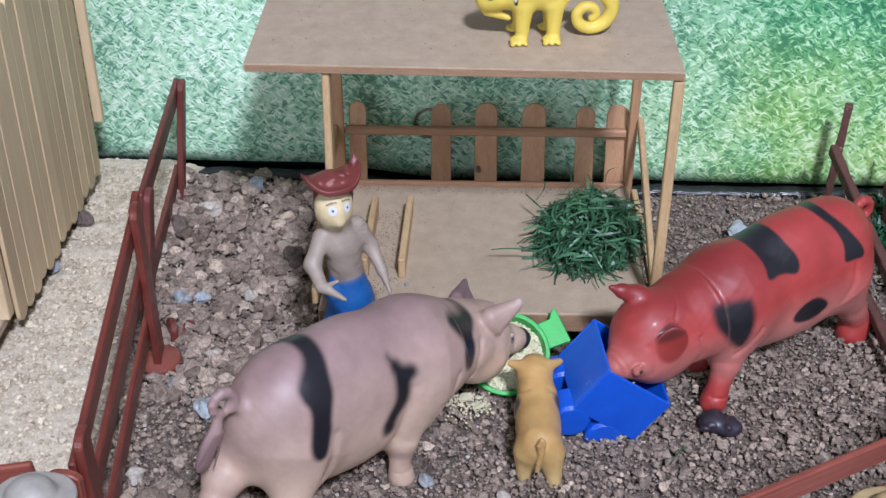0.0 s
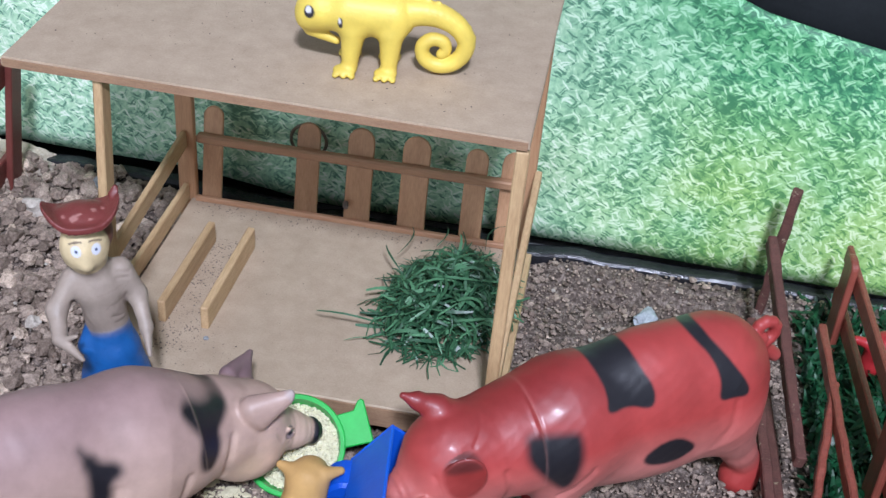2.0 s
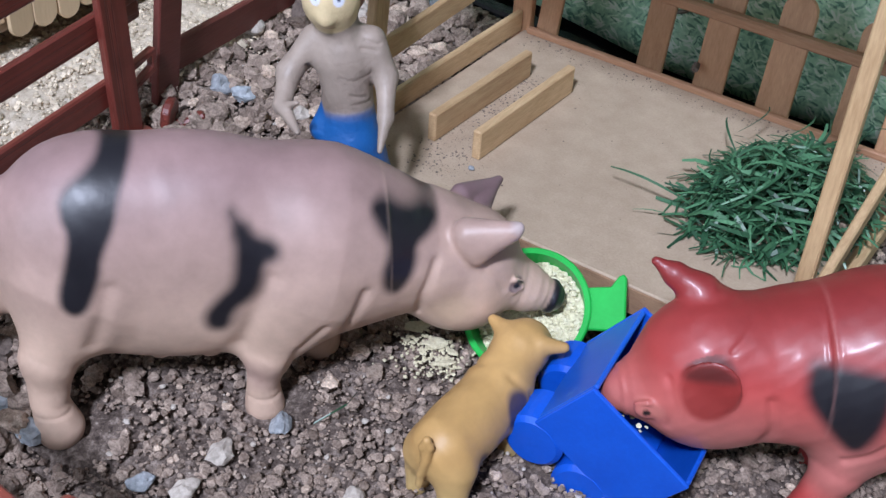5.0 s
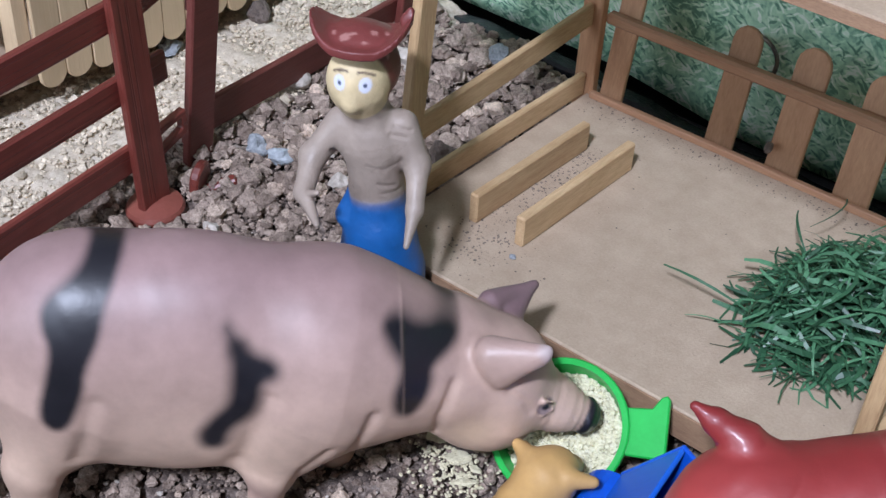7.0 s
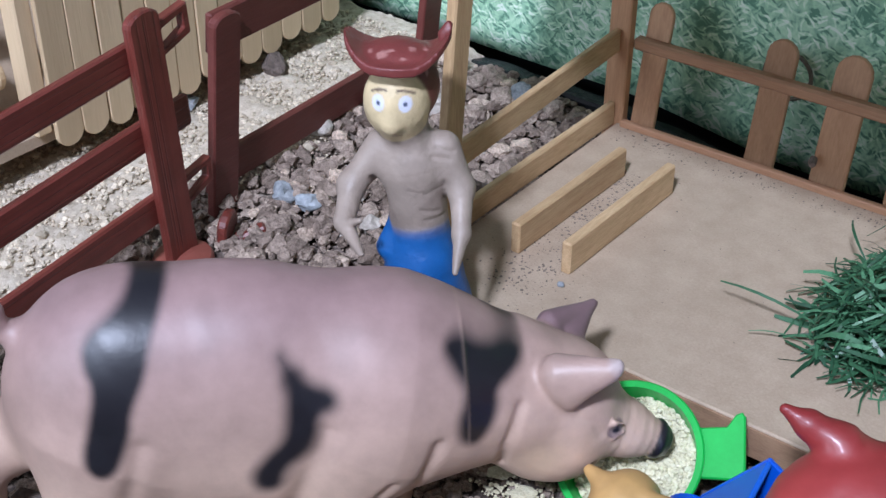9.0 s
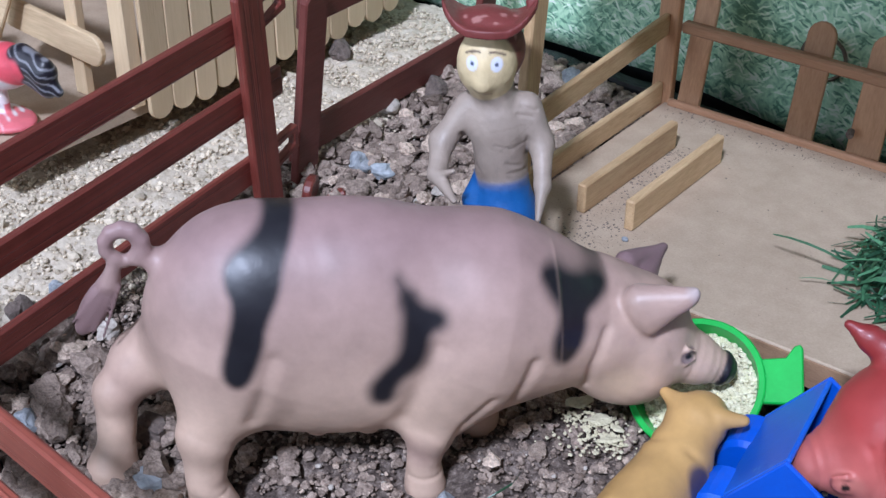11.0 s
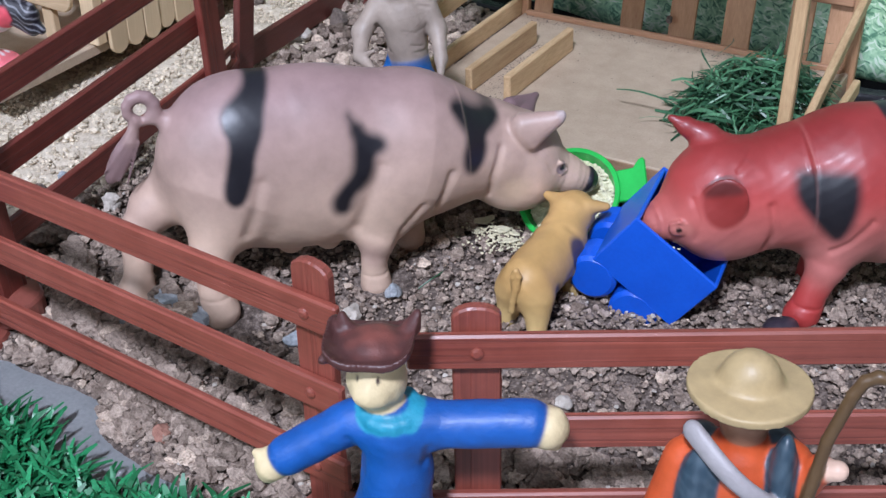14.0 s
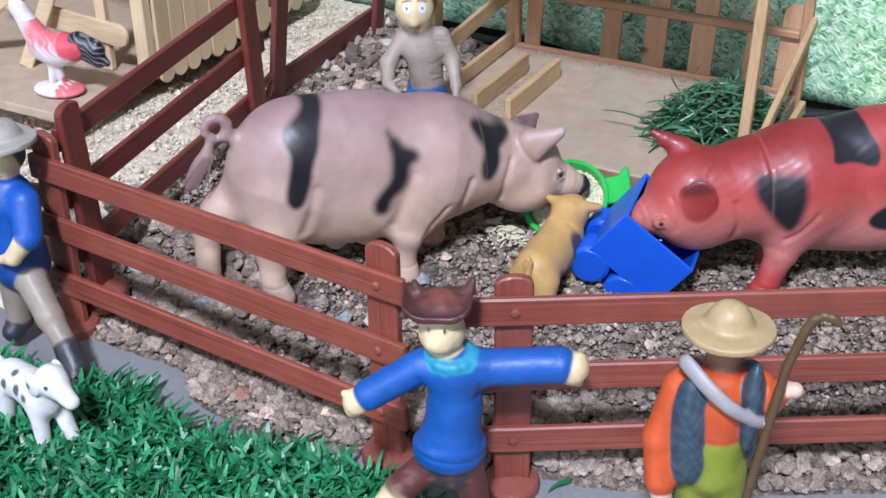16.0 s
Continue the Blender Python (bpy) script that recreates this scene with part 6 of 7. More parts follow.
def chameleon():
    c = (0.76, 0.565, 0.10)
    s = [rc((0, 0, 21), (15, 0, 20.5), 8.4, 8.0, c, 3)]
    s += named("head", el((-9.5, 0, 20.5), (8.0, 7.2, 7.6), c, 3), el((-14, 0, 18), (4, 5.5, 5), c, 3), rc((-6.5, 0, 26), (-6.8, 0, 32.6), 2.3, 1.6, c, 2), rc((-13, 0, 12.5), (-4, -0.5, 9.5), 2.2, 1.4, c, 2), rc((-4, 0, 28.2), (2, 0, 28.6), 1.6, 1.4, c, 2))
    for x, dx in ((2.0, -1.6), (15.0, -0.6)):
        for y in (-4.2, 4.2):
            out = -1 if y < 0 else 1
            s += named("leg|%d %d" % (x, out), rc((x, y, 15), (x + dx * 0.4, y * 1.25, 4), 4.2, 2.8, c, 2.5), el((x + dx - 0.6, y * 1.3 + 1.2 * out, 1.7), (4.0, 3.6, 1.6), c, 1.5), *[el((x + dx - 0.6 + k, y * 1.3 + 3.8 * out, 0.9), (1.2, 1.7, 0.9), c, 0.5) for k in (-2.8, 0, 2.8)])
    path = [(17, 21.5, 5.6), (24, 22.6, 4.6), (31, 21.8, 4.0), (37, 18.6, 3.5), (40.3, 13.5, 3.1), (39.5, 8.5, 2.9), (36, 4.6, 2.7), (31, 3.4, 2.6), (26.5, 5.6, 2.5), (25.5, 10, 2.4), (28.5, 13, 2.3), (32.5, 12.4, 2.1), (33.6, 9.6, 1.9), (32, 7.8, 1.7)]
    fine = []
    for i in range(len(path) - 1):
        p0, p1, p2, p3 = [np.array(path[min(max(k, 0), len(path) - 1)]) for k in (i - 1, i, i + 1, i + 2)]
        for u in (0.0, 0.33, 0.67):
            fine.append(0.5 * (2 * p1 + (p2 - p0) * u + (2 * p0 - 5 * p1 + 4 * p2 - p3) * u * u + (3 * p1 - p0 - 3 * p2 + p3) * u ** 3))
    fine.append(np.array(path[-1]))
    for (x0, z0, r0), (x1, z1, r1) in zip(fine, fine[1:]):
        s += named("tail", rc((x0, 0, z0), (x1, 0, z1), r0, r1, c, 0.45))
    for i in range(8):
        s.append(el((1 + 2.2 * i, 0, 29.2 - 0.035 * i * i), (1.2, 0.9, 1.2), c, 0.7))
    for x, z in ((20, 27), (23, 27.3), (26.5, 27), (30, 26), (34, 23.8), (37.5, 21.3), (40.5, 18.2), (42.3, 15)):
        s += named("tail", el((x, 0, z), (1.2, 0.8, 1.2), c, 0.6))
    def paint(V, base, share):
        base = base * (0.92 + 0.16 * np.clip(V[:, 2] / 30, 0, 1))[:, None]
        for e, r in (((-12.5, -5.8, 21.8), 2.3), ((-1.8, -8.3, 19.5), 2.2)):
            q = V - np.array(e)
            d = np.sqrt((q[:, 0] / (0.9 if e[0] < -5 else 0.45)) ** 2 + (0.4 * q[:, 1]) ** 2 + q[:, 2] ** 2)
            base = tint(base, np.clip((r - d) / 0.4, 0, 1), (0.015, 0.012, 0.02))
            d2 = np.sqrt(((q[:, 0] + 0.3) / (0.9 if e[0] < -5 else 0.45)) ** 2 + (0.4 * q[:, 1]) ** 2 + (q[:, 2] - 0.7) ** 2)
            base = tint(base, np.clip((1.3 - d2) / 0.3, 0, 1), (0.75, 0.72, 0.75))
        return base
    return sculpt("toy_chameleon", s, 0.45, T_YELLOW, pose(0.0350, 0.5045, ROOF + 0.0002, 0, 0, 6), "bright yellow plastic toy chameleon with a curled tail", "toy chameleon", paint)


chameleon()

SKIN = (0.71, 0.56, 0.325)


def clay_man():
    h, b, bl = SKIN, (0.34, 0.268, 0.218), (0.006, 0.105, 0.35)
    hat, hair = (0.185, 0.038, 0.033), (0.15, 0.036, 0.024)
    X = np.array([0.86, 0.50, 0.0])
    F = np.array([0.50, -0.86, 0.0])
    at = lambda r, f, z: X * r + F * f + np.array([0, 0, z])
    s = [
        el(at(-2.6, 3.0, 81), (8.2, 7.6, 9.8), h, 1.0, X), el(at(-3.0, 9.6, 77.4), (2.0, 1.6, 2.2), h, 2.2, X), el(at(-2.9, 9.0, 80.5), (1.3, 1.2, 3.4), h, 2.2, X), el(at(-1.0, -0.8, 83.6), (8.6, 7.0, 10.0), hair, 0.6, X),
        rc(at(-1.0, 0.6, 73), at(0.4, 0, 67), 5.6, 6.6, b, 3), el(at(0.8, 0, 62.5), (9.8, 6.6, 7.4), b, 3, X), rc(at(1.2, 0, 60), at(3.0, 0.8, 42), 8.0, 7.2, b, 4),
        rc(at(2.8, 0.8, 44.5), at(3.4, 1.0, 34), 7.4, 10.0, bl, 0.8), rc(at(3.4, 1.0, 34), at(4.0, 1, 20), 10.0, 12.6, bl, 0.8), rc(at(4.0, 1, 20), at(4.0, 1, 1), 12.6, 13.6, bl, 0.8), rc(at(-3.2, 2.0, 47.6), at(-4.8, 2.5, 38), 1.5, 4.0, bl, 1.5),
        rc(at(-7.4, 0.5, 66.5), at(-14.4, 4.5, 57), 4.2, 3.5, b, 2.8), rc(at(-14.4, 4.5, 57), at(-14.6, 14, 51.5), 3.4, 2.6, b, 2), rc(at(-14.6, 14, 51.5), at(-8.6, 24, 49.0), 2.5, 0.9, b, 1.5), rc(at(-13.2, 16, 52.5), at(-9.6, 19, 55.5), 1.3, 0.8, b, 1.2),
        rc(at(8.8, -0.5, 67), at(13.6, 2, 57), 4.2, 3.4, b, 2.8), rc(at(13.6, 2, 57), at(14.8, 11, 48.5), 3.3, 2.3, b, 2), rc(at(14.8, 11, 48.5), at(14.3, 19.5, 42.4), 2.2, 0.8, b, 1.5),
        brim(at(-2.4, 2, 92.2), 12.8, 10.0, 1.15, 0.085, hat, 1.0, X, (0, 0.05, 1), 0.002), el(at(-2.4, 1.0, 93.0), (7.0, 6.6, 2.8), hat, 2.5, X), rc(at(8.6, -1, 97.4), at(9.6, -1.5, 99.8), 1.5, 0.9, hat, 1.4),
    ]
    def paint(V, base, share):
        for e in (at(-5.9, 9.4, 83.4), at(0.7, 9.4, 83.4)):
            d = np.linalg.norm(V - e, axis=1)
            q = V - e
            d = np.sqrt((1.15 * (q @ X)) ** 2 + (0.9 * q[:, 2]) ** 2 + 0.2 * (q @ F) ** 2)
            base = tint(base, np.clip((2.0 - d) / 0.4, 0, 1), (0.72, 0.74, 0.85))
            base = tint(base, np.clip((0.75 - d) / 0.3, 0, 1), (0.05, 0.07, 0.13))
            k = V - e - np.array([0, 0, 3.0])
            inner = 1 if e @ X < -3 else -1
            d = np.maximum(np.abs(k @ X) - 2.0, 0) + np.abs(k[:, 2] + 0.10 * (k @ X) ** 2 - 0.24 * inner * (k @ X)) * 1.3
            base = tint(base, np.clip((0.55 - d) / 0.4, 0, 0.9) * (k @ F > -3) * (k @ F < 1.2), (0.07, 0.035, 0.03))
        torso = np.clip((58 - V[:, 2]) / 14, 0, 1) * np.clip((12 - np.hypot(V[:, 0], V[:, 1])) / 2, 0, 1) * (np.abs(base[:, 0] - 0.34) < 0.05)
        base = tint(base, torso * 0.55, (0.20, 0.155, 0.125))
        # faint dark lines put the shade of shirt creases into the colour
        for z0, r0, slope in ((63.5, 4.0, 0.18), (60.0, 6.0, 0.9)):
            q = V - at(r0, 0, z0)
            d = np.abs(q[:, 2] - slope * (q @ X)) + np.maximum(np.abs(q @ X) - 4.5, 0)
            base = tint(base, np.clip((0.35 - d) / 0.4, 0, 0.16) * (q @ F > 0), (0.14, 0.10, 0.08))
        k = V - at(-2.3, 9.0, 74.2)
        d = np.maximum(np.abs(k @ X) - 1.8, 0) + np.abs(k[:, 2] - 0.08 * (k @ X) ** 2) * 1.6
        base = tint(base, np.clip((0.45 - d) / 0.4, 0, 0.7) * (k @ F > -3), (0.30, 0.16, 0.09))
        is_hat = (np.abs(base - np.array(hat)).sum(1) < 0.08) * (V[:, 2] > 88)
        for r0, f0, rad in ((-5.2, 6.5, 1.5), (-3.4, 5.4, 0.9), (1.6, 3.6, 1.1), (4.6, 2.4, 0.8), (-8.6, 4.4, 0.8), (0.0, 7.6, 0.7)):
            q = V - at(r0, f0, 94.6)
            d = np.hypot(q @ X, q @ F) + 0.35 * np.sin(V[:, 0] * 3.1) * np.cos(V[:, 1] * 3.7)
            base = tint(base, np.clip((rad - d) / 0.5, 0, 0.75) * is_hat, (0.46, 0.22, 0.19))
        return base
    face = (X, (0, 0, 1), F)
    creases = [([(-8.6, 60), (-7.6, 57), (-6.6, 55)], 0.7, 0.9, face), ([(9.8, 59), (5.5, 57.2), (1.0, 58.4)], 0.35, 0.22, face), ([(9.6, 60), (9.4, 54), (10.2, 49)], 0.6, 0.4, face), ([(4.0, 52.6), (8.2, 51.4)], 0.35, 0.35, face), ([(5.0, 49.6), (9.0, 49.4)], 0.35, 0.35, face), ([(6.4, 67.0), (10.5, 66.0)], 0.4, 0.4, face), ([(7.4, 69.0), (11.5, 67.6)], 0.4, 0.35, face), ([(-7.2, 52), (-3.6, 49)], 0.5, 0.3, face)]
    return sculpt("clay_figure", s, 0.5, T_CLAY, pose(-0.0395, 0.4485, 0.0145), "clay figure in brown hat, grey shirt and blue trousers", "clay figure", paint, "figures", grooves=creases, lumps=0.05)


clay_man()


def scarecrow():
    h, bl, tq, br, hat = SKIN, (0.004, 0.082, 0.335), (0.015, 0.26, 0.38), (0.10, 0.030, 0.026), (0.078, 0.026, 0.023)
    X = np.array([0.905, 0.425, 0.0])
    F = np.array([0.425, -0.905, 0.0])
    at = lambda r, f, z: X * r + F * f + np.array([0, 0, z])
    s = [
        el(at(-1.7, 0.8, 69.6), (6.9, 6.3, 7.8), h, 1.0, X), el(at(-2.6, 6.2, 68.2), (3.6, 2.0, 2.6), h, 2.5, X),
        el(at(1.0, 0, 56.0), (10.5, 6.2, 6.2), bl, 3, X), rc(at(1.6, 0, 55), at(1.9, 0, 42), 8.0, 7.8, bl, 4), rc(at(1.9, 0, 42), at(0.4, 0.5, 28.5), 7.8, 10.0, bl, 3),
        rc(at(-8, 0, 56.4), at(-23.6, 1, 46.4), 5.2, 4.9, bl, 2.5), rc(at(-23.4, 1, 46.4), at(-27.6, 1.2, 43.6), 3.9, 4.2, h, 0.6), rc(at(-27.6, 1.2, 42.8), at(-28.6, 1.2, 40.6), 3.2, 2.4, h, 1.5), rc(at(-28, 1.2, 45.4), at(-31.0, 1.2, 46.6), 1.9, 1.1, h, 1),
        rc(at(9, 0, 56.0), at(32.6, -0.5, 57.2), 5.6, 5.6, bl, 4.0), rc(at(32.6, -0.5, 57.0), at(36.4, -0.5, 56.2), 4.4, 5.2, h, 0.6), rc(at(36.4, -0.5, 54.0), at(38.4, -0.5, 51.2), 3.2, 1.6, h, 1.5), rc(at(36.2, -0.5, 58), at(38.6, -0.5, 59.8), 2.8, 1.5, h, 1),
        brim(at(0.2, 0.4, 26.4), 10.8, 8.6, 2.4, 0.0, bl, 3.0, X), rc(at(0.3, 0, 21.4), at(0.3, 0, 19), 8.2, 8.0, (0.05, 0.035, 0.04), 1.0),
        rc(at(-4, 0, 20), at(-15, 2, 11), 5.6, 4.8, br, 2.5), rc(at(-15, 2, 10.6), at(-20.6, 3, 2.4), 4.8, 4.7, h, 0.8), rc(at(5.5, 0, 20), at(9.0, 1, 0), 5.4, 4.6, br, 2.5),
        brim(at(-2.9, 0.4, 77.0), 10.0, 9.2, 1.0, 0.085, hat, 1.0, X, (0, 0.05, 1), -0.012, 5), el(at(-2.2, -0.5, 78.0), (6.6, 5.8, 3.4), hat, 3, X), rc(at(-9.0, -4.5, 79.6), at(-9.8, -6.0, 81.6), 2.0, 1.0, hat, 1.8), rc(at(6.0, -4.5, 80.2), at(7.0, -6.0, 82.6), 2.0, 1.0, hat, 1.8), rc(at(-11.0, 4.0, 77.6), at(-12.8, 5.4, 77.4), 1.6, 1.0, hat, 2.0),
    ]
    scarf = [(1.0 + 5.9 * math.cos(a), 0.6 + 5.2 * math.sin(a), 60.8 - 1.2 * math.sin(a)) for a in [2 * math.pi * i / 14 for i in range(15)]]
    s += [rc(at(*p), at(*q), 1.8, 1.8, tq, 0.5) for p, q in zip(scarf, scarf[1:])]
    def paint(V, base, share):
        for e in (at(-5.4, 6.2, 73.0), at(-0.6, 6.6, 73.0)):
            k = V - e
            d = np.sqrt((k @ X) ** 2 * 2.2 + (k[:, 2] * 0.75) ** 2 + 0.3 * (k @ F) ** 2)
            base = tint(base, np.clip((0.85 - d) / 0.35, 0, 1), (0.05, 0.025, 0.02))
        q = V - at(-1.5, 0, 82)
        worn = np.clip((V[:, 2] - 77) / 3, 0, 1) * np.clip(1.15 - np.sqrt((q @ X) ** 2 + (q @ F) ** 2) / 6.5 + 0.3 * np.sin(V[:, 0] * 0.9) * np.cos(V[:, 1] * 1.1), 0, 1) * (base[:, 0] < 0.12) * (base[:, 2] < 0.04)
        base = tint(base, worn * 0.7, (0.27, 0.075, 0.055))
        k = V - at(-2.8, 7.6, 65.2)
        base = tint(base, np.clip((0.5 - np.maximum(np.abs(k @ X) - 2.0, 0) - 1.4 * np.abs(k[:, 2] - 0.06 * (k @ X) ** 2)) / 0.4, 0, 0.35) * (k @ F > -3), (0.42, 0.27, 0.12))
        rub = np.clip(np.sin(V[:, 0] * 0.8 + 2 * np.sin(V[:, 2] * 0.5)) * np.sin(V[:, 2] * 0.9 + V[:, 1] * 0.7) - 0.15, 0, 1) * (V[:, 2] < 24) * (base[:, 0] < 0.12)
        return tint(base, rub * 0.8, (0.20, 0.075, 0.06))
    face = (X, (0, 0, 1), F)
    creases = [([(-8.5, 55), (-6.0, 49), (-6.4, 44)], 1.0, 0.6, face), ([(9.8, 54), (9.0, 48)], 1.0, 0.6, face), ([(-11, 29), (11, 27)], 0.8, 0.35, face)]
    return sculpt("clay_scarecrow", s, 0.5, T_CLAY, pose(0.0705, 0.2605, 0.0065), "clay scarecrow in a blue shirt with outstretched arms and brown hat", "clay figure", paint, "figures", grooves=creases, lumps=0.09)


scarecrow()


def farmer():
    h, org, hatc, vest, strap, grn, stf = (0.66, 0.44, 0.33), (0.56, 0.085, 0.022), (0.43, 0.31, 0.155), (0.030, 0.055, 0.078), (0.34, 0.31, 0.31), (0.22, 0.26, 0.028), (0.105, 0.058, 0.024)
    X = np.array([0.97, 0.24, 0.0])
    F = np.array([0.24, -0.97, 0.0])
    at = lambda r, f, z: X * r + F * f + np.array([0, 0, z * 1.09])
    s = [
        el(at(0, 0.5, 70), (5.4, 5.4, 6.6), (0.30, 0.15, 0.09), 1.0, X), rc(at(0, 0, 66), at(0, 0, 62), 4.4, 6, org, 2),
        el(at(0, 0, 56), (11.5, 7.6, 8.5), org, 3, X), rc(at(0, 0, 54), at(0, 0, 48), 9.0, 8.6, org, 3), rc(at(0, 0, 42), at(0, 0, 32), 8.5, 8.8, grn, 1.0),
        rc(at(-3.6, 0, 32), at(-4.4, 0.5, 6), 6.0, 5.2, grn, 2), rc(at(4.2, 0, 32), at(5.0, 0, 6), 6.0, 5.2, grn, 2), el(at(-4.4, 2.5, 3), (4.6, 7, 3.4), (0.05, 0.03, 0.02), 1, X), el(at(5, 2.5, 3), (4.6, 7, 3.4), (0.05, 0.03, 0.02), 1, X),
        rc(at(-11, 0.5, 57), at(-15.5, 3.5, 42), 5.2, 4.8, org, 2.5), rc(at(-15.5, 3.5, 42), at(-14.0, 7, 30), 4.9, 4.5, org, 1.5), rc(at(-14, 7, 29), at(-12.8, 8.5, 23.5), 3.4, 3.0, h, 0.8),
        rc(at(10, 0.5, 60), at(13.0, 2, 58), 5.2, 4.4, org, 2.5), rc(at(13, 2, 58), at(16.0, 4, 62.5), 4.0, 3.2, org, 1.5), rc(at(16, 4, 62.5), at(19.5, 5.5, 64.0), 2.6, 2.2, h, 0.8),
        el(at(-7.4, 5.2, 48), (5.6, 4.6, 18), vest, 1.0, X), el(at(-7.0, 6.0, 38), (5.2, 4.6, 9), vest, 2.0, X), el(at(8.8, 4.4, 56), (3.2, 4.6, 15), vest, 1.0, X), rc(at(-8.5, -3, 60), at(-7, -4, 34), 4.2, 4.2, vest, 1.0), rc(at(7.4, -3, 62), at(8.0, -4, 36), 3.8, 3.8, vest, 1.0),
        brim(at(0, 0.6, 77.2), 12.8, 12.4, 1.0, -0.004, hatc, 0.8, X, (0, 0.0, 1), 0.004), el(at(0, 0, 78.5), (6.4, 6.0, 6.4), hatc, 2.0, X),
    ]
    for i in range(13):
        k = i / 12
        p, q = [(-10 + 21.5 * u, 3.5 + 7.4 * math.sin(math.pi * (0.06 + 0.80 * u)), 67.4 - 14.0 * u ** 1.1) for u in (k, k + 0.02)]
        s.append(el(at(*p), (2.6, 2.5 - 0.6 * k, 1.5), strap, 1.0, at(*q) - at(*p), F))
    staff = [(8.0, 8, 1), (11.2, 8, 34), (16.3, 6.5, 71.5), (19.6, 6.2, 82.5), (21.2, 6, 85.6), (23.6, 6, 87.0), (26.0, 6, 86.6), (27.2, 6, 85.6)]
    for a, b in zip(staff, staff[1:]):
        s.append(rc(at(*a), at(*b), 1.35, 1.35, stf, 0.4))
    def paint(V, base, share):
        band = np.clip(0.4 + 0.9 * np.sin(V[:, 2] * 1.3 + 2.1 * np.sin(V[:, 0] * 0.7 + V[:, 2] * 0.31)) * np.sin(V[:, 0] * 1.1 + V[:, 1] * 1.7 + 1.4 * np.sin(V[:, 2] * 0.5)), 0, 1) * share(vest)
        return tint(base, band * 0.35, (0.10, 0.14, 0.17))
    return sculpt("farmer_figure", s, 0.5, T_PAINTED, pose(0.1465, 0.2805, 0.0040), "plastic farmer figure with straw hat, orange shirt and brown crook", "toy figure", paint, "figures")


farmer()


def blue_man():
    h, bl, dk, tr, bt, hat = SKIN, (0.004, 0.080, 0.38), (0.006, 0.045, 0.23), (0.29, 0.235, 0.185), (0.03, 0.032, 0.04), (0.36, 0.33, 0.29)
    s = [
        el((0.5, 0, 77), (6.4, 6.4, 7.8), h, 1.0), el((0.5, 3, 79), (6.8, 5.4, 7.2), (0.05, 0.03, 0.025), 0.6), rc((0, 0, 70), (0, 0, 65), 5, 6.5, bl, 2),
        el((0, 0, 61), (11.5, 8, 8), bl, 3), rc((0, 0, 59), (0, 0, 37), 9.4, 9.2, bl, 3), rc((0, 0, 38), (0, 0, 33), 9.4, 10.2, dk, 1.5),
        rc((10, -1, 63), (14.5, -5, 52), 5.6, 5.2, bl, 2.5), rc((14.5, -6, 52), (10, -10, 44), 4.0, 3.2, h, 0.8), rc((10, -10, 44), (4.5, -11.5, 42), 2.8, 1.6, h, 1.0),
        rc((-10, -1, 63), (-14, -5, 52), 5.6, 5.2, bl, 2.5), rc((-14, -6, 52), (-9, -9, 41), 4.0, 3.0, h, 0.8),
        rc((4.5, -2, 32), (19, -6, 20), 6.2, 5.0, tr, 2), rc((19, -6, 20), (29, -8, 11), 4.8, 4.2, tr, 2), rc((29, -8, 11), (34, -9.5, 4.8), 4.8, 5.4, bt, 0.8), rc((34, -9.5, 4.8), (37, -12.5, 2.8), 4.8, 3.8, bt, 1),
        rc((-4.5, -2, 32), (-6, -2, 8), 6.2, 4.8, tr, 2), rc((-6, -2, 7), (-6, -6, 3.6), 5.0, 4.2, bt, 0.8),
        brim((2, -1, 85.5), 13.4, 13.0, 1.1, 0.006, hat, 0.8, (1, 0, 0), (0.16, 0, 1), 0.004), el((1, 0, 87.5), (7.5, 7.2, 5.2), hat, 2.5),
    ]
    def paint(V, base, share):
        for e in ((3.5, -5.6, 78.6), (-2.5, -5.6, 78.6)):
            base = tint(base, np.clip((1.3 - np.linalg.norm(V - np.array(e), axis=1)) / 0.4, 0, 1), (0.03, 0.02, 0.02))
        k = V - np.array((2.5, -5.6, 72.5))
        return tint(base, np.clip((1.9 - np.sqrt((0.6 * k[:, 0]) ** 2 + k[:, 1] ** 2 + (2.4 * k[:, 2]) ** 2)) / 0.5, 0, 1), (0.30, 0.06, 0.04))
    return sculpt("clay_figure", s, 0.5, T_CLAY, pose(-0.1180, 0.2786, 0.0040, 0, 0, -8), "clay figure in a wide grey hat and blue shirt", "clay figure", paint, "figures")


blue_man()


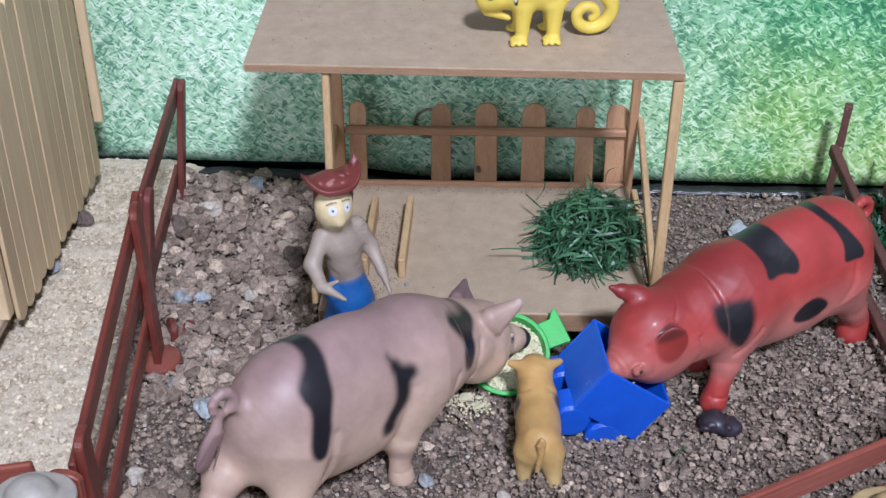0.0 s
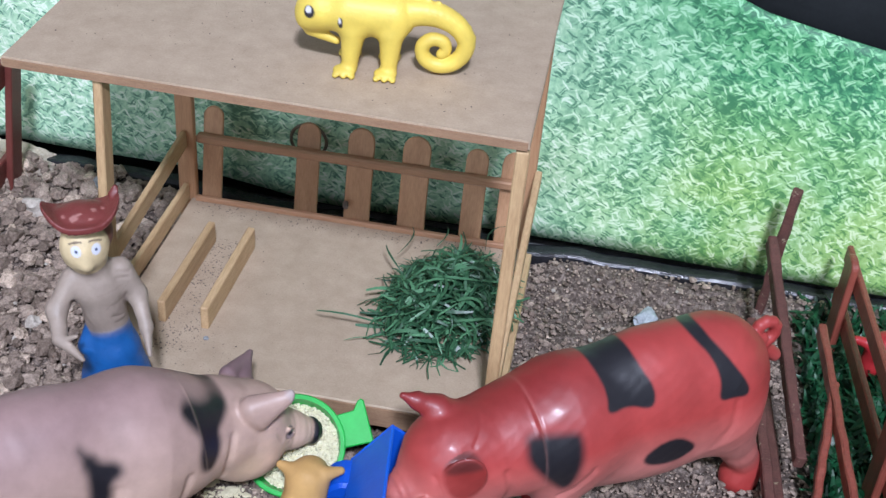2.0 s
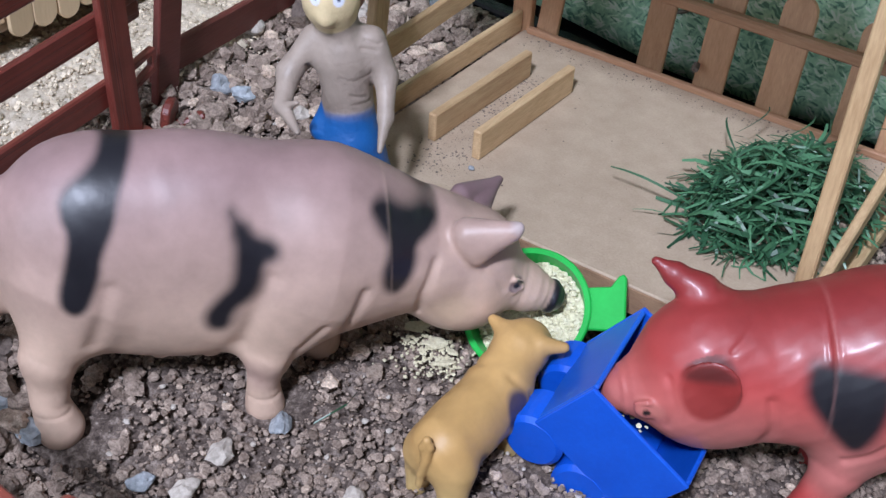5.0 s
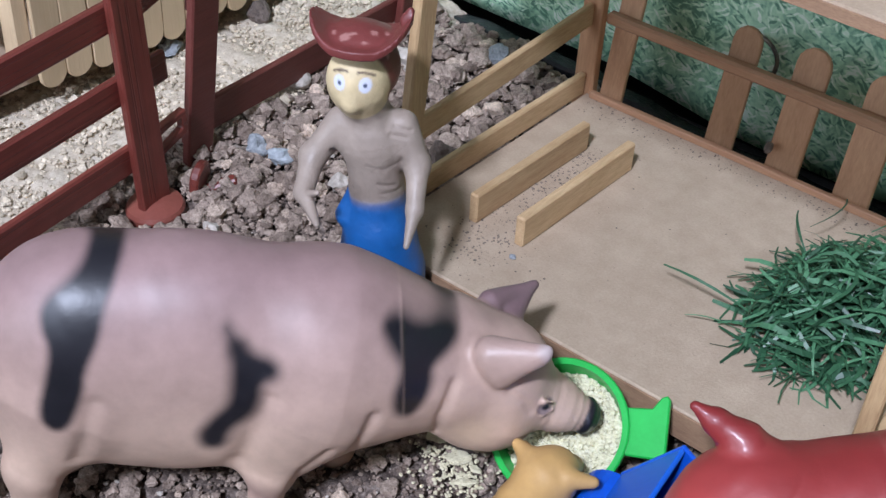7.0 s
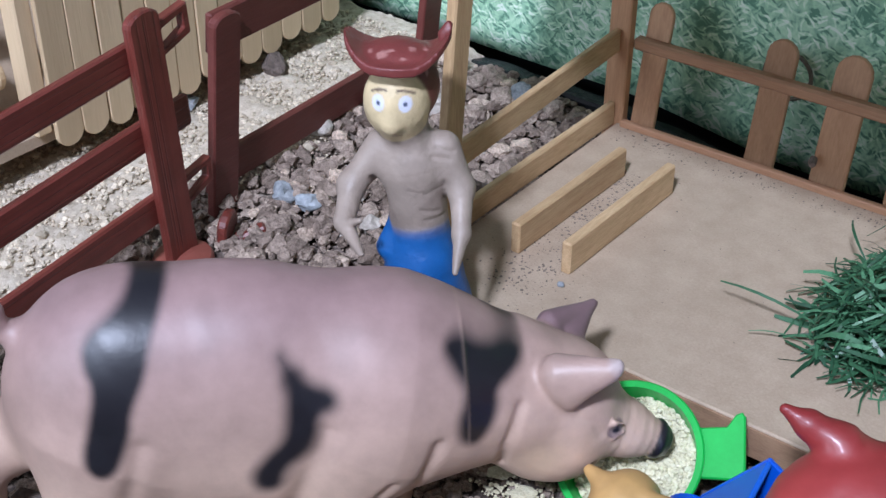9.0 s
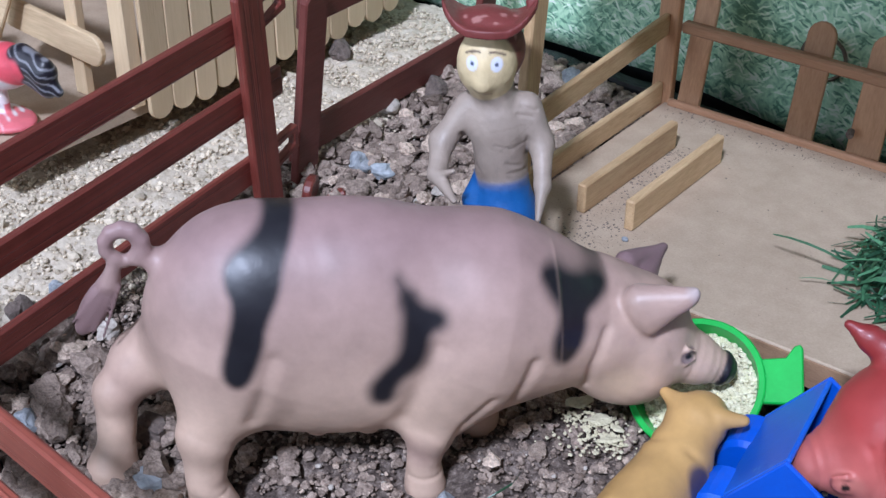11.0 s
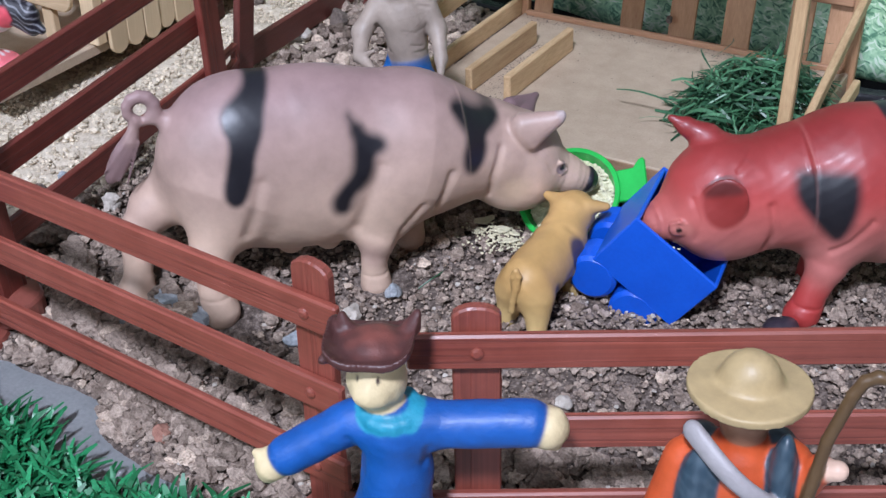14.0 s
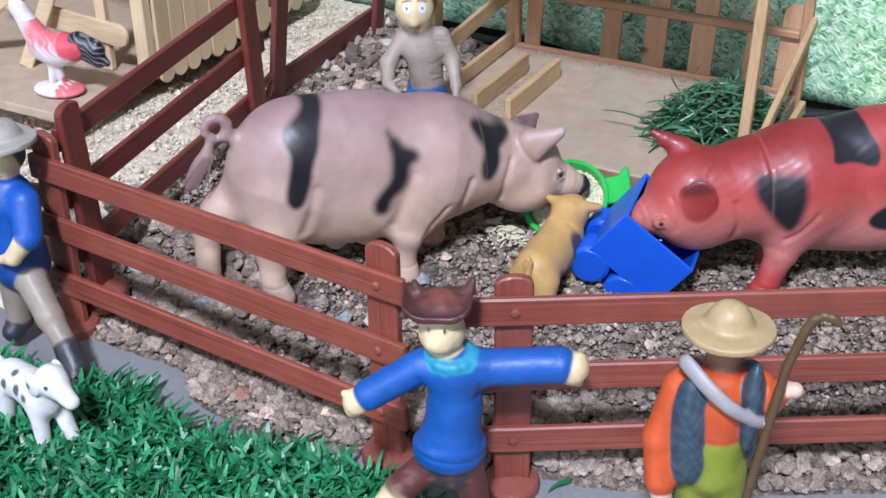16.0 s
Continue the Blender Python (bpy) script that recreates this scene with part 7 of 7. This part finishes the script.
def dog():
    w = (0.74, 0.73, 0.71)
    s = [rc((-20, 0, 21), (-2, 0, 22.5), 6.2, 6.8, w, 3), el((-1, 0, 21), (7, 6.2, 7.5), w, 3), rc((-1, 0, 24), (5, 0, 31), 5.2, 4.4, w, 3), el((7, 0, 32), (6, 5.2, 5.4), w, 2), rc((9, 0, 30.5), (17, 0, 28), 3.8, 2.7, w, 2),
         el((3.0, -5.0, 31), (3.6, 1.5, 4.6), w, 1), el((3.0, 5.0, 31), (3.6, 1.5, 4.6), w, 1),
         rc((0, -3.6, 18), (1, -4, 2), 3.2, 2.4, w, 2), el((2.2, -4, 1.6), (3.4, 2.6, 1.8), w, 1), rc((1, 3.6, 18), (7, 4.2, 3), 3.2, 2.4, w, 2), el((8.2, 4.2, 2.4), (3.4, 2.6, 1.8), w, 1),
         rc((-20, -3.6, 18), (-21, -4, 2), 3.8, 2.4, w, 2), rc((-20, 3.6, 18), (-22, 4, 2), 3.8, 2.4, w, 2), rc((-25, 0, 23), (-34, 0, 28), 1.8, 1.0, w, 1.5)]
    def paint(V, base, share):
        for c, r in (((-7, -6.2, 24.5), 2.3), ((-9.5, -6, 18.5), 1.9), ((-1.5, -6.5, 24), 1.8), ((-15, -5.5, 23), 2.2), ((-12, -3, 28), 2.0), ((-19, -5, 19), 1.8), ((2.5, -6.4, 31), 1.4)):
            base = tint(base, np.clip((r - np.linalg.norm(V - np.array(c), axis=1)) / 0.7, 0, 1), (0.10, 0.10, 0.11))
        base = tint(base, np.clip((1.0 - np.linalg.norm(V - np.array((10.2, -4.4, 32.6)), axis=1)) / 0.4, 0, 1), (0.03, 0.03, 0.03))
        return base
    return sculpt("toy_dog", s, 0.5, T_PAINTED, pose(-0.0675, 0.2320, 0.0020, 0, 0, -14), "white plastic toy dog with grey spots standing on the turf", "toy dog", paint)


dog()


def rooster():
    w, r, k = (0.74, 0.68, 0.68), (0.66, 0.08, 0.11), (0.012, 0.010, 0.016)
    s = [el((0, 0, 22), (13, 7, 8), w, 3), rc((-7, 0, 24), (-15, 0, 37), 6.2, 4.2, w, 3), el((-17, 0, 41), (4.6, 4, 4.6), w, 2), rc((-20, 0, 40.5), (-24, 0, 39.5), 1.6, 0.6, (0.6, 0.4, 0.1), 1), el((-16.5, 0, 46), (4.5, 1.2, 3), r, 1),
         rc((7, 0, 24), (13, 0, 25), 6.4, 5.6, r, 4), rc((13, 0, 27.5), (22, 0, 24), 4.6, 4.4, k, 1.2), rc((14, 0, 23.5), (23, 0, 19), 4.0, 3.4, k, 1.2), rc((20, 0, 24), (27, 0, 18.5), 3.6, 1.8, k, 1.0), rc((13, 0, 29), (23, 0, 27), 2.8, 2.4, k, 1.0), rc((0, 0, 15), (0, 1.4, 3), 2.2, 1.4, w, 2), rc((-2.5, -1, 15), (-3.8, -2, 3), 2.2, 1.4, w, 2), el((-1.5, 0, 2.0), (13, 9.5, 2.8), w, 1.5)]
    def paint(V, base, share):
        iw = base[:, 1] > 0.5
        u = V[:, 0] * 0.8 + V[:, 2] * 0.6
        f = np.clip((V[:, 2] - 21 + 1.6 * np.sin(u * 2.1 + 1.7 * np.sin(V[:, 2] * 0.6 + V[:, 1])) + 1.5 * np.sin(u * 0.9 + V[:, 1] * 0.8)) / 7, 0, 1) * (V[:, 2] > 12) * (V[:, 2] < 36) * np.clip((V[:, 0] + 14) / 5, 0, 1)
        f = np.maximum(f, (V[:, 2] < 8) * np.clip((V[:, 0] - 0.5 + 4 * np.sin(V[:, 0] * 0.9 + V[:, 1]) * np.sin(V[:, 1] * 0.8 + 1.0)) / 2.5, 0, 1))
        base = tint(base, f * iw * 0.85, (0.68, 0.06, 0.09))
        st = np.clip(np.sin(V[:, 2] * 2.6 + V[:, 0] * 1.6 + 1.2 * np.sin(V[:, 0] * 0.9)) * 2 - 0.9, 0, 1) * (base[:, 0] < 0.05)
        return tint(base, st * 0.5, (0.40, 0.40, 0.43))
    return sculpt("toy_rooster", s, 0.5, T_PAINTED, pose(-0.2090, 0.4030, 0.0402, 0, 0, 8), "red and white plastic toy rooster with a black tail", "toy rooster", paint)


rooster()
sculpt("clay_lump", [el((0, 0, 3.4), (6.2, 5.0, 4.2), (0.035, 0.028, 0.040), 2), el((6.5, -2.6, 3.0), (5.6, 4.6, 3.8), (0.035, 0.028, 0.040), 2), el((1, 3, 4), (4, 4, 3.4), (0.035, 0.028, 0.040), 2)] + [el((7 * math.sin(i * 2.4) + 2.5, 4.4 * math.cos(i * 1.7) - 0.8, 4.6 + 1.4 * math.sin(i * 3.1)), (2.2, 1.5, 1.4), (0.030, 0.022, 0.032), 0.8, (math.sin(i), math.cos(i), 0.2)) for i in range(11)], 0.4, T_GLOSS, pose(0.1215, 0.4155, 0.0045), "lump of dark purple modelling clay under a hoof", "clay lump")
sculpt("red_toy", [rc((0, 0, 14), (0, 0, 6), 4, 5, (0.42, 0.02, 0.025), 2), el((5, 0, 16), (9, 7, 7), (0.42, 0.02, 0.025), 3), rc((-2, 0, 16), (-9, -1, 18), 2.6, 1.8, (0.42, 0.02, 0.025), 2), rc((8, 0, 12), (8, 0, 0), 3, 3, (0.42, 0.02, 0.025), 2), rc((0, 0, 6), (0, 0, 0), 3, 3, (0.42, 0.02, 0.025), 2)], 0.6, T_GLOSS, pose(0.2520, 0.5600, 0.0066), "glossy red plastic toy beyond the fallen fence", "toy")
